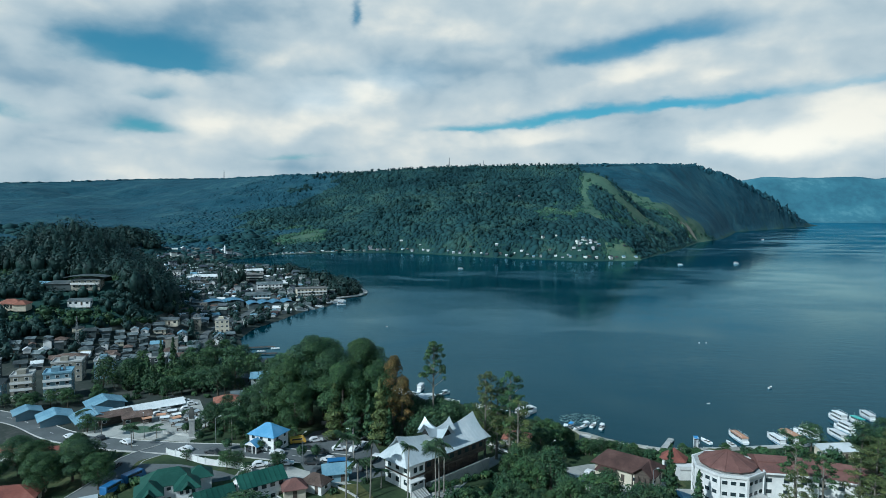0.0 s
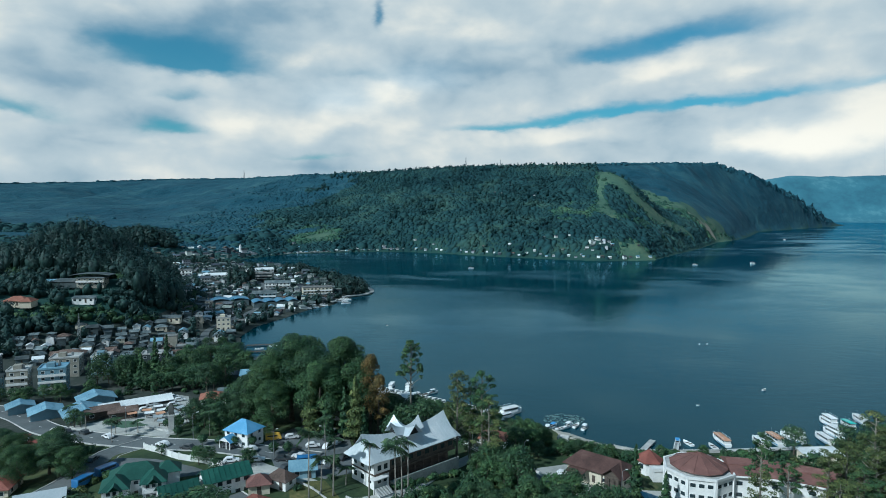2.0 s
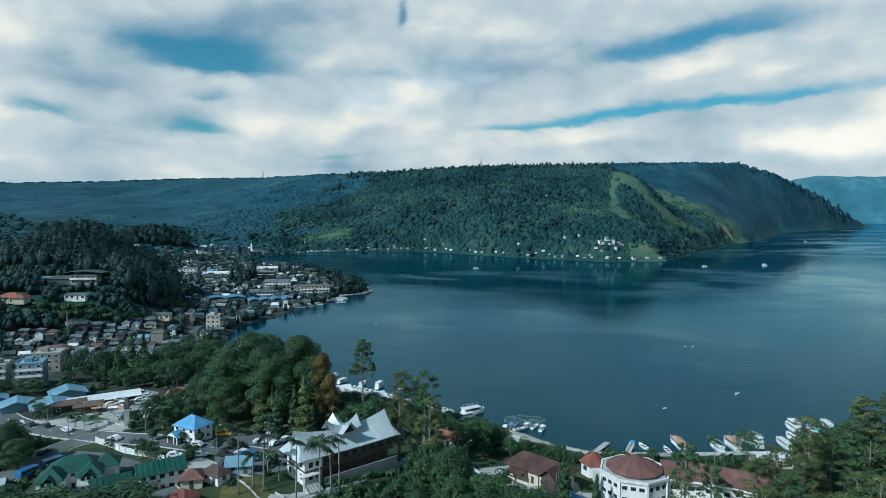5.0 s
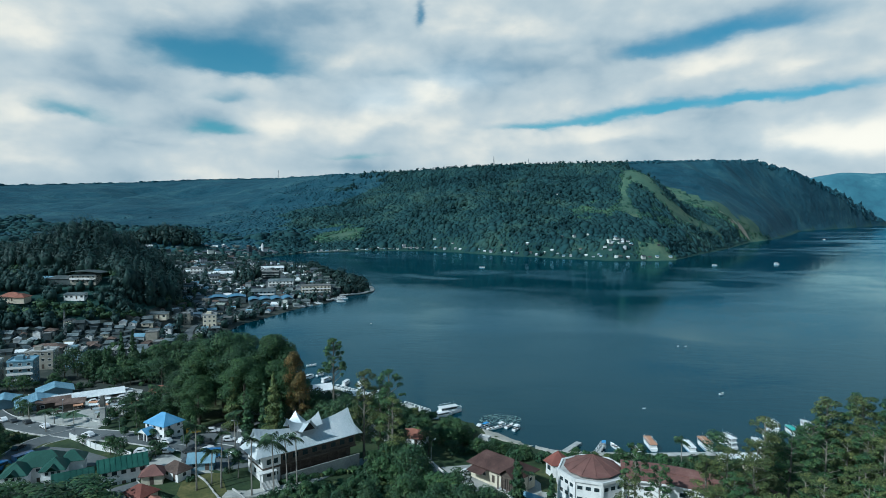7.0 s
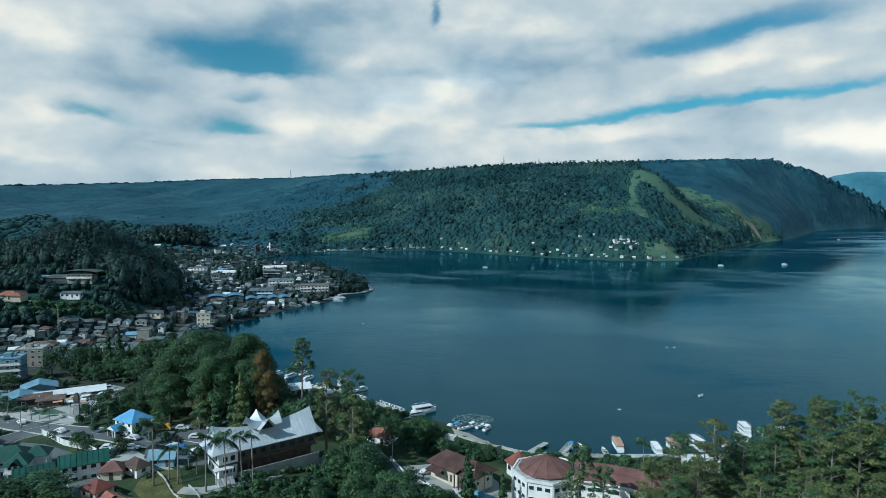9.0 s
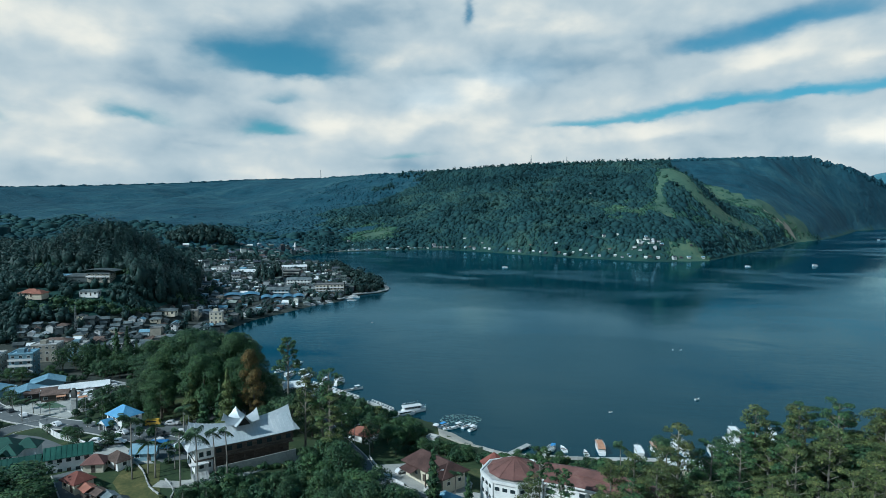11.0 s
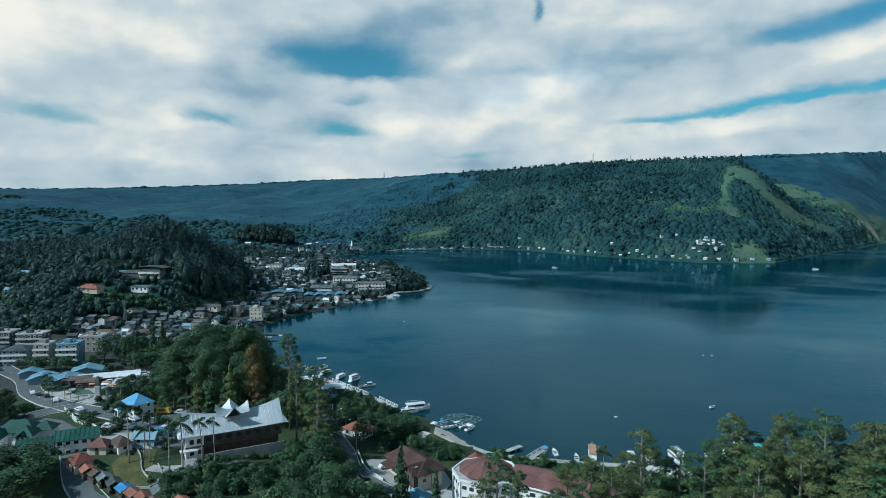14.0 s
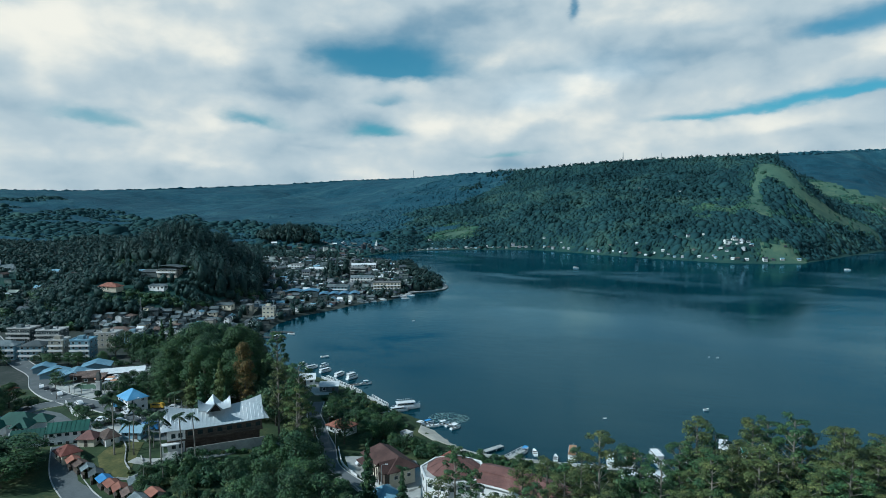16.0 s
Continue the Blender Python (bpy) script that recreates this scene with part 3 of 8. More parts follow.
def open_hill(x, y):
    """Where the hill across the bay is open grass: over one half."""
    right, _ = segment_distance(x, y, [(322, 1345), (345, 1290), (376, 1264), (402, 1280), (440, 1310), (490, 1350)])
    left, _ = segment_distance(x, y, [(318, 1345), (291, 1290), (283, 1204), (288, 1150)])
    outer, _ = segment_distance(x, y, [(430, 1640), (477, 1640), (557, 1575), (631, 1585), (700, 1655)])
    v = 1.0 * np.exp(-((right / 21) ** 2)) + 0.7 * np.exp(-((left / 10) ** 2)) + 0.72 * np.exp(-((outer / 75) ** 2)) + 0.42 * bell(x, y, 420, 1190, 60, 75) + 0.75 * bell(x, y, 302, 1003, 38, 18)
    v = v + 0.36 * bell(x, y, 240, 1190, 70, 90) + 0.22 * bell(x, y, 95, 1120, 60, 40) + 0.62 * bell(x, y, -300, 1270, 60, 80) + 0.5 * bell(x, y, 328, 1340, 26, 20) + 0.25 * bell(x, y, -150, 1400, 60, 60)
    return v + 0.75 * (fbm(x / 38, y / 38, 3, 5) - 0.47)


def build_ground():
    xs = spaced((-4990, -2600, 160), (-2600, -800, 24), (-800, -340, 12), (-340, 230, 3.5), (230, 800, 9), (800, 2400, 20), (2400, 4991, 80))
    ys = spaced((-900, -60, 60), (-60, 100, 16), (100, 330, 3.5), (330, 620, 6), (620, 1200, 11), (1200, 2100, 16), (2100, 3700, 25), (3700, 4991, 60))
    gx, gy = np.meshgrid(xs, ys)
    z = ground_height(gx, gy)
    LAND["grid"] = (xs, ys, z)
    ny, nx = gx.shape
    verts = np.stack([gx.ravel(), gy.ravel(), z.ravel()], -1)
    i = np.arange(nx * ny).reshape(ny, nx)
    faces = np.stack([i[:-1, :-1], i[:-1, 1:], i[1:, 1:], i[1:, :-1]], -1).reshape(-1, 4)
    c = verts[faces].mean(1)
    cx, cy, cz = c.T
    kind = np.zeros(len(c), int)
    wild = 500 * (fbm(cx / 120, cy / 120, 3, 61) - 0.47)
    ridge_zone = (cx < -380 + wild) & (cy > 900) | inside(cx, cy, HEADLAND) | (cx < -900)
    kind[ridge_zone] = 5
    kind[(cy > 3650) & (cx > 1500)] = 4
    kind[open_hill(cx, cy) > 0.5] = 1
    scar, _ = segment_distance(cx, cy, [(582, 1556), (612, 1570), (645, 1594)])
    kind[scar < 9] = 6
    near = (cy < 330) & (cx > -150)
    kind[near] = 2
    flats = (cy > 190) & (cy < 900) & (cx < -85) & (cz < 14) & (cx > -700)
    kind[flats] = 3
    me = big_mesh("ground", verts, faces, [MAT[n] for n in ("forest_floor", "meadow", "grass", "town_soil", "far_land_haze", "ridge_floor", "scar")], True, kind)
    ob = new("ground", me)
    return tagged(ob, "hilly green land with town soil sloping to the lake", "ground", kind="structure")


build_ground()
lake = Shape().add([(-700, -50, 0), (5000, -50, 0), (5000, 5000, 0), (-700, 5000, 0)], [(0, 1, 2, 3)])
tagged(part("water", lake, "water"), "wide calm dark blue lake with light ripples", "lake", kind="structure")


# ---- roads, yards and walls ----
rng = np.random.default_rng(7)
BLOCKED = []  # x, y, half length, half width, turn in degrees
LINES = []  # points, half width


def keep_clear(x, y, hx, hy, turn=0.0):
    BLOCKED.append((x, y, hx, hy, turn))


def is_free(x, y, margin=0.0):
    for cx, cy, hx, hy, turn in BLOCKED:
        c, s = math.cos(radians(turn)), math.sin(radians(turn))
        a, b = (x - cx) * c + (y - cy) * s, -(x - cx) * s + (y - cy) * c
        if abs(a) < hx + margin and abs(b) < hy + margin:
            return False
    for pts, half in LINES:
        for (ax, ay), (bx, by) in zip(pts, pts[1:]):
            dx, dy = bx - ax, by - ay
            t = min(1, max(0, ((x - ax) * dx + (y - ay) * dy) / (dx * dx + dy * dy)))
            if math.hypot(x - ax - t * dx, y - ay - t * dy) < half + margin:
                return False
    return True


def curve_points(pts, pitch=2.5):
    """Points along a smooth line through those given."""
    p = [Vector((x, y, 0)) for x, y in pts]
    p = [p[0] * 2 - p[1]] + p + [p[-1] * 2 - p[-2]]
    out = []
    for a, b, c, d in zip(p, p[1:], p[2:], p[3:]):
        n = max(2, int((c - b).length / pitch))
        for i in range(n):
            t = i / n
            v = 0.5 * (2 * b + (c - a) * t + (2 * a - 5 * b + 4 * c - d) * t * t + (3 * b - a - 3 * c + d) * t**3)
            out.append((v.x, v.y))
    out.append((p[-2].x, p[-2].y))
    return out


def offsets(pts):
    out = []
    for i, (x, y) in enumerate(pts):
        (ax, ay), (bx, by) = pts[max(i - 1, 0)], pts[min(i + 1, len(pts) - 1)]
        k = math.hypot(bx - ax, by - ay)
        out.append((-(by - ay) / k, (bx - ax) / k))
    return out


def road_strip(name, pts, width, mat, label, category, kerb=True, lift=0.16, clear=True, marks=False):
    line = curve_points(pts)
    if clear:
        LINES.append((line, width / 2))
    side = offsets(line)
    rows = []
    for (x, y), (nx, ny) in zip(line, side):
        z = gz(x, y) + lift
        rows.append([(x + nx * k * width / 2, y + ny * k * width / 2, z - (0.7 if abs(k) > 1 else 0)) for k in (-1.01, -1, -0.33, 0.33, 1, 1.01)])
    ob = part(name, Shape().loft(rows), mat)
    tagged(ob, label, category, kind="structure")
    if kerb:
        for k in (-1, 1):
            prof = []
            for (x, y), (nx, ny) in zip(line, side):
                z = gz(x, y) + lift
                w = k * width / 2
                prof.append([(x + nx * (w + d), y + ny * (w + d), z + h) for d, h in ((0, -0.3), (0, 0.14), (k * 0.3, 0.14), (k * 0.3, -0.5))])
            part("kerb", Shape().loft(prof), "concrete", ob)
    if marks:
        for i in range(2, len(line) - 2, 4):
            (x, y), (nx, ny), (x2, y2) = line[i], side[i], line[i + 1]
            z, z2 = gz(x, y) + lift + 0.012, gz(x2, y2) + lift + 0.012
            part("lane_mark", Shape().add([(x - nx * 0.08, y - ny * 0.08, z), (x + nx * 0.08, y + ny * 0.08, z), (x2 + nx * 0.08, y2 + ny * 0.08, z2), (x2 - nx * 0.08, y2 - ny * 0.08, z2)], [(0, 1, 2, 3)]), "frame_white", ob)
    return ob


def draped_sheet(name, poly, mat, label, category, lift=0.1, pitch=4.0, clear=True):
    bm = bmesh.new()
    bm.faces.new([bm.verts.new((x, y, 0)) for x, y in poly])
    xs, ys = [p[0] for p in poly], [p[1] for p in poly]
    for axis, lo, hi in ((0, min(xs), max(xs)), (1, min(ys), max(ys))):
        v = lo + pitch
        while v < hi:
            co, no = ((v, 0, 0), (1, 0, 0)) if axis == 0 else ((0, v, 0), (0, 1, 0))
            bmesh.ops.bisect_plane(bm, geom=bm.verts[:] + bm.edges[:] + bm.faces[:], plane_co=co, plane_no=no)
            v += pitch
    rim = [e for e in bm.edges if len(e.link_faces) == 1]
    ring = bmesh.ops.extrude_edge_only(bm, edges=rim)
    low = {v for v in ring["geom"] if isinstance(v, bmesh.types.BMVert)}
    for v in bm.verts:
        v.co.z = gz(v.co.x, v.co.y) + (lift if v not in low else -0.5)
    me = bpy.data.meshes.new(name)
    bm.to_mesh(me)
    bm.free()
    me.materials.append(MAT[mat])
    ob = tagged(new(name, me), label, category, kind="structure")
    if clear:
        keep_clear((min(xs) + max(xs)) / 2, (min(ys) + max(ys)) / 2, (max(xs) - min(xs)) * 0.36, (max(ys) - min(ys)) * 0.36)
    return ob


MAIN_ROAD = [(-260, 262), (-215, 240), (-178, 223), (-153, 213), (-130, 197), (-106, 184), (-90, 178), (-76, 174), (-60, 171.5), (-44, 168), (-28, 166)]
BRANCH_ROAD = [(-84, 176), (-91, 168), (-90, 157), (-92, 143), (-98, 122), (-104, 95)]
SHORE_ROAD = [(-2, 222), (6, 206), (13, 197), (21, 186.5), (28.6, 177.8), (36, 167), (44.8, 161.0), (56, 155), (68, 143), (80, 128), (92, 105)]
LOW_STREET = [(-44, 140), (-30, 128.5), (-18, 122), (-4, 115.5), (14, 107), (34, 98)]
road_strip("main_road", MAIN_ROAD, 8.5, "asphalt", "grey asphalt road curving through the town", "road", marks=True)
road_strip("branch_road", BRANCH_ROAD, 8.0, "asphalt", "grey asphalt side road between trees", "road", lift=0.2)
road_strip("shore_road", SHORE_ROAD, 5.0, "asphalt", "narrow grey lane running down towards the lake", "road")
road_strip("low_street", LOW_STREET, 7.0, "asphalt", "grey street beside a row of market stalls", "street")
road_strip("hall_lane", [(-16, 140), (-8, 141), (0, 147), (3, 153), (7, 162), (13, 172), (19, 182)], 4.0, "paving", "pale paved lane along the hall", "lane", kerb=False)
road_strip("town_street", [(-128, 330), (-150, 372), (-152, 420), (-150, 470), (-170, 560), (-230, 680), (-300, 800), (-400, 930)], 6.5, "asphalt", "grey town street between crowded houses", "street", kerb=False)
road_strip("hill_lane", [(-300, 252), (-285, 290), (-300, 318), (-330, 335), (-375, 350)], 5.0, "asphalt", "grey lane climbing the wooded hill", "lane", kerb=False)
road_strip("bay_promenade", [(-124, 372), (-126, 405), (-119, 435), (-112, 462), (-104, 480)], 2.6, "concrete", "pale concrete promenade along the bay", "promenade", kerb=False, lift=0.4)

draped_sheet("car_park", [(-47, 176), (-43, 193), (-34, 201), (-24, 192), (-17, 168), (-14, 158), (-22, 151), (-38, 158)], "asphalt", "grey asphalt car park beside the hall", "car park", 0.13)
draped_sheet("market_yard", [(-113, 209), (-113, 242), (-98, 236), (-80, 200), (-81, 186), (-100, 196)], "paving", "pale dusty market yard", "yard")
draped_sheet("roadside_plaza", [(-124, 199), (-113, 205), (-92, 192), (-80, 186), (-79, 180), (-94, 185), (-107, 189), (-122, 196)], "paving", "pale paved plaza at the roadside", "plaza", 0.14)
draped_sheet("plaza_lawn", [(-112, 200), (-104, 202), (-93, 195), (-101, 193)], "meadow", "small green lawn in the plaza", "lawn", 0.22, clear=False)
draped_sheet("hall_lawn", [(-31, 148), (-22, 150), (-16, 141), (-8.5, 131), (-16, 129), (-28, 138)], "dry_lawn", "yellowed lawn in front of the hall", "lawn", 0.1)
draped_sheet("house_yard", [(36, 176), (46, 182), (58, 184), (66, 172), (66, 158), (56, 159), (42, 168)], "paving", "pale yard round the brown roofed house", "yard", 0.1, clear=False)
draped_sheet("hotel_yard", [(62, 156), (70, 148), (92, 146), (96, 152), (72, 166), (64, 166)], "paving", "pale forecourt of the round hotel", "yard", 0.1, clear=False)
draped_sheet("beach", [(47, 216), (54, 215), (62, 211), (67, 207), (64, 202), (56, 203), (49, 208)], "sand", "small pale sandy beach", "beach", 0.25)
keep_clear(57, 206, 13, 9, -25)
draped_sheet("earth_court", [(-56, 161), (-47, 164), (-40, 159), (-24, 150), (-33, 148), (-46, 148.5), (-56, 153)], "paving", "pale packed earth court between low houses", "yard", 0.1, clear=False)
draped_sheet("jetty_square", [(-22, 252), (-8, 246), (-2, 236), (-8, 230), (-20, 240)], "paving", "white paved square beside the jetty", "square", 0.25)


draped_sheet("office_forecourt", [(-77, 133), (-58, 140.5), (-53, 137), (-60, 129), (-75, 127)], "asphalt", "grey asphalt forecourt of the green roofed office", "yard", 0.12, clear=False)
draped_sheet("roadside_parking", [(-87, 165), (-74, 162.5), (-60, 156.5), (-54, 153), (-62, 149.5), (-78, 152), (-86.5, 157)], "asphalt", "grey asphalt parking strip behind the white wall", "car park", 0.11, clear=False)
ZEBRA = (-67.0, 136.2, 12)  # x, y, turn
crossing = thing("zebra_crossing", "worn white zebra crossing before the green roofed office", "road marking", kind="structure")
for i in range(7):
    x, y = ZEBRA[0] + 1.05 * i * math.cos(radians(ZEBRA[2])), ZEBRA[1] + 1.05 * i * math.sin(radians(ZEBRA[2]))
    part("stripe", Shape().box(-0.25, -1.5, 0, 0.25, 1.5, 0.012), "frame_white", crossing, at=pose(x, y, gz(x, y) + 0.16, 0, 0, ZEBRA[2]))


def fence_wall(pts, height=1.6, gap=3.0, label="pale garden wall with square posts", mat="concrete"):
    """A low wall with posts along a line."""
    line = curve_points(pts, gap)
    x0, y0 = line[0]
    root = thing("garden_wall", label, "wall")
    root.location = (x0, y0, gz(x0, y0))
    for (ax, ay), (bx, by) in zip(line, line[1:]):
        z = min(gz(ax, ay), gz(bx, by)) - gz(x0, y0)
        L, a = math.hypot(bx - ax, by - ay), math.degrees(math.atan2(by - ay, bx - ax))
        m = pose(ax - x0, ay - y0, z, 0, 0, a)
        part("panel", Shape().box(0.17, -0.08, -0.5, L - 0.17, 0.08, height).box(0.17, -0.13, height, L - 0.17, 0.13, height + 0.1), mat, root, at=m)
        part("post", Shape().box(-0.17, -0.17, -0.5, 0.17, 0.17, height + 0.3), mat, root, at=m)
    return root


fence_wall([(-82, 171), (-75, 167), (-67, 162), (-59, 159.5), (-52, 156.5)], 1.7, 3.0, "white plastered garden wall along the road", "white_wall")
fence_wall([(-92, 191), (-84, 187), (-80, 184)], 0.9)
fence_wall([(-42, 202), (-34, 207), (-25, 204), (-20, 196)], 1.4)
fence_wall([(-16, 130), (-8, 131), (-9, 137), (-15, 142)], 0.6)
fence_wall([(-31, 150), (-24, 145), (-17, 138), (-12, 135)], 0.6)
fence_wall([(10.5, 198), (18.5, 187), (25.5, 178)], 0.8, 3.0, "low pale wall along the shore lane", "white_wall")
fence_wall([(31.5, 180), (39, 169.5), (47, 164)], 0.7, 3.0, "low pale wall along the shore lane", "white_wall")
fence_wall([(40, 161), (48, 157.2), (57, 151.5)], 0.9)
fence_wall([(66, 200), (74, 196.5), (88, 196), (104, 197)], 1.1)


# ---- plants ----
def tufts(centres, radii, count, size, seed, inner=0.25, up=0.35, flat=0.0):
    """Small leafy quads scattered over lobes: most on the outside, some within."""
    r = np.random.default_rng(seed)
    centres, radii = np.asarray(centres, float), np.asarray(radii, float)
    weight = (radii[:, 0] * radii[:, 1] + radii[:, 0] * radii[:, 2]) ** 0.9
    which = r.choice(len(centres), count, p=weight / weight.sum())
    d = r.normal(size=(count, 3))
    d[:, 2] = np.abs(d[:, 2]) * np.where(r.random(count) < 0.78, 1, -1)
    d /= np.linalg.norm(d, axis=1)[:, None]
    depth = np.where(r.random(count) < inner, r.uniform(0.45, 0.8, count), r.uniform(0.82, 1.08, count))
    p = centres[which] + d * radii[which] * depth[:, None]
    n = d / radii[which] * radii[which].mean(1)[:, None] + r.normal(size=(count, 3)) * 0.38 + np.array((0, 0, up))
    n /= np.linalg.norm(n, axis=1)[:, None]
    a = np.cross(n, r.normal(size=(count, 3)))
    a /= np.linalg.norm(a, axis=1)[:, None] + 1e-9
    b = np.cross(n, a)
    s = size * r.uniform(0.55, 1.35, (count, 1))
    k = r.uniform(0.5, 0.95, (count, 1))
    bend = n * s * r.uniform(-0.35, 0.1, (count, 1))
    v = np.stack([p - a * s, p - b * s * k + bend, p + a * s * r.uniform(0.7, 1.2, (count, 1)), p + b * s * k + bend], 1).reshape(-1, 3)
    return v, np.arange(count * 4).reshape(-1, 4)


def trunk_shape(h, r0, r1, limbs=(), n=7, lean=(0, 0)):
    """A tapered trunk with limbs towards the given points."""
    s = Shape()
    rows = []
    for i in range(5):
        t = i / 4
        flare = 1.35 if i == 0 else 1.0
        rr = (r0 + (r1 - r0) * t) * flare
        ox, oy = lean[0] * t + 0.12 * math.sin(3 * t + h), lean[1] * t + 0.12 * math.cos(4 * t)
        rows.append([(ox + rr * math.cos(2 * math.pi * k / n), oy + rr * math.sin(2 * math.pi * k / n), h * t - (0.5 if i == 0 else 0)) for k in range(n)])
    s.loft(rows, closed=True, caps=True)
    for (x, y, z), z0 in limbs:
        s.rod((lean[0] * z0 / h, lean[1] * z0 / h, z0), (x, y, z), r1 * 0.75, r1 * 0.25, 5)
    return s


def tree_thing(name, label, trunk, crown, bark, group=""):
    root = thing(name, label, "tree", group)
    part("trunk", trunk, bark, root)
    ob = new("crown", crown)
    ob.parent = root
    return root


def broad_tree(seed, h, r, mat, label, count=2300, size=0.62, low=0.3):
    """A full crown of many overlapping lobes that hangs low over its trunk."""
    q = random.Random(seed)
    cs, rs, limbs = [], [], []
    n = 15 + q.randrange(5)
    for i in range(n):
        t = (i + q.uniform(0, 0.8)) / n
        z = h * (low + (0.86 - low) * t)
        reach = r * math.sin(math.pi * (0.22 + 0.62 * t)) * q.uniform(0.55, 0.85)
        a = i * 2.4 + q.uniform(-0.4, 0.4)
        rr = r * q.uniform(0.30, 0.46)
        cs.append((reach * math.cos(a), reach * math.sin(a), z))
        rs.append((rr, rr, rr * q.uniform(0.75, 1.0)))
        limbs.append(((reach * math.cos(a) * 0.8, reach * math.sin(a) * 0.8, z), h * q.uniform(0.2, 0.4)))
    for i in range(5):
        a, k, rr = q.uniform(0, 6.3), q.uniform(0, 0.4) * r, r * q.uniform(0.34, 0.46)
        cs.append((k * math.cos(a), k * math.sin(a), h - rr * 0.9 - q.uniform(0, 0.08) * h))
        rs.append((rr, rr, rr * 0.9))
    v, f = tufts(cs, rs, count, size, seed, inner=0.15)
    crown = big_mesh("crown", v, f, [MAT[mat]], False)
    return tree_thing("broadleaf_tree" if h > 13 else "garden_tree", label, trunk_shape(h * 0.62, 0.026 * h, 0.014 * h, limbs[2:8]), crown, "bark")


def airy_tree(seed, h, r, mat, label, count=1900, size=0.5, low=0.35):
    """A tall open tree: flat leafy pads on visible limbs, with gaps of light between."""
    q = random.Random(seed)
    cs, rs, limbs = [], [], []
    n = 26 + q.randrange(6)
    for i in range(n):
        t = low + (1 - low) * (i + q.uniform(0, 0.8)) / n
        reach = r * (1.05 - 0.62 * ((t - low) / (1 - low)) ** 1.6) * q.uniform(0.45, 1.0)
        a = i * 2.4 + q.uniform(-0.6, 0.6)
        rr = r * q.uniform(0.17, 0.32)
        z = h * min(t, 0.97)
        cs.append((reach * math.cos(a), reach * math.sin(a), z))
        rs.append((rr, rr, rr * q.uniform(0.35, 0.65)))
        limbs.append(((reach * math.cos(a), reach * math.sin(a), z - 0.2), max(0.2 * h, z - reach * 0.6)))
    v, f = tufts(cs, rs, count, size, seed, inner=0.35, up=0.7)
    crown = big_mesh("crown", v, f, [MAT[mat]], False)
    return tree_thing("tall_open_tree", label, trunk_shape(h * 0.95, 0.02 * h, 0.006 * h, limbs), crown, "grey_bark")


def cone_tree(seed, h, r, mat, label, count=1100, size=0.42):
    q = random.Random(seed)
    cs, rs = [], []
    for i in range(16):
        t = i / 15
        rr = r * (1 - t) ** 0.75 * q.uniform(0.5, 0.75) + 0.25
        a, k = i * 2.4, r * (1 - t) * 0.4
        cs.append((k * math.cos(a), k * math.sin(a), h * (0.1 + 0.88 * t)))
        rs.append((rr, rr, h * 0.075))
    v, f = tufts(cs, rs, count, size, seed, up=-0.1)
    crown = big_mesh("crown", v, f, [MAT[mat]], False)
    return tree_thing("conifer", label, trunk_shape(h * 0.9, 0.02 * h, 0.004 * h), crown, "bark")


def round_shrub(seed, h, mat, label, count=420, size=0.26, stem=0.35):
    q = random.Random(seed)
    r = h * (1 - stem) * 0.55
    cs = [(q.uniform(-0.25, 0.25) * r, q.uniform(-0.25, 0.25) * r, h - r * (1 + q.uniform(-0.1, 0.25))) for _ in range(5)]
    v, f = tufts(cs, [(r * 0.85, r * 0.85, r * 0.9)] * 5, count, size, seed)
    crown = big_mesh("crown", v, f, [MAT[mat]], False)
    root = thing("round_shrub", label, "shrub")
    part("trunk", trunk_shape(h * 0.5, 0.09, 0.06), "bark", root)
    ob = new("crown", crown)
    ob.parent = root
    return root


def bush(seed, r, mat, label, count=520, size=0.34):
    q = random.Random(seed)
    cs = [(q.uniform(-0.6, 0.6) * r, q.uniform(-0.6, 0.6) * r, r * q.uniform(0.25, 0.7)) for _ in range(7)]
    rs = [(r * q.uniform(0.4, 0.6),) * 2 + (r * q.uniform(0.35, 0.55),) for _ in range(7)]
    v, f = tufts(cs, rs, count, size, seed)
    v[:, 2] = np.maximum(v[:, 2], -0.1)
    root = thing("bush", label, "bush")
    ob = new("foliage", big_mesh("foliage", v, f, [MAT[mat]], False))
    ob.parent = root
    return root


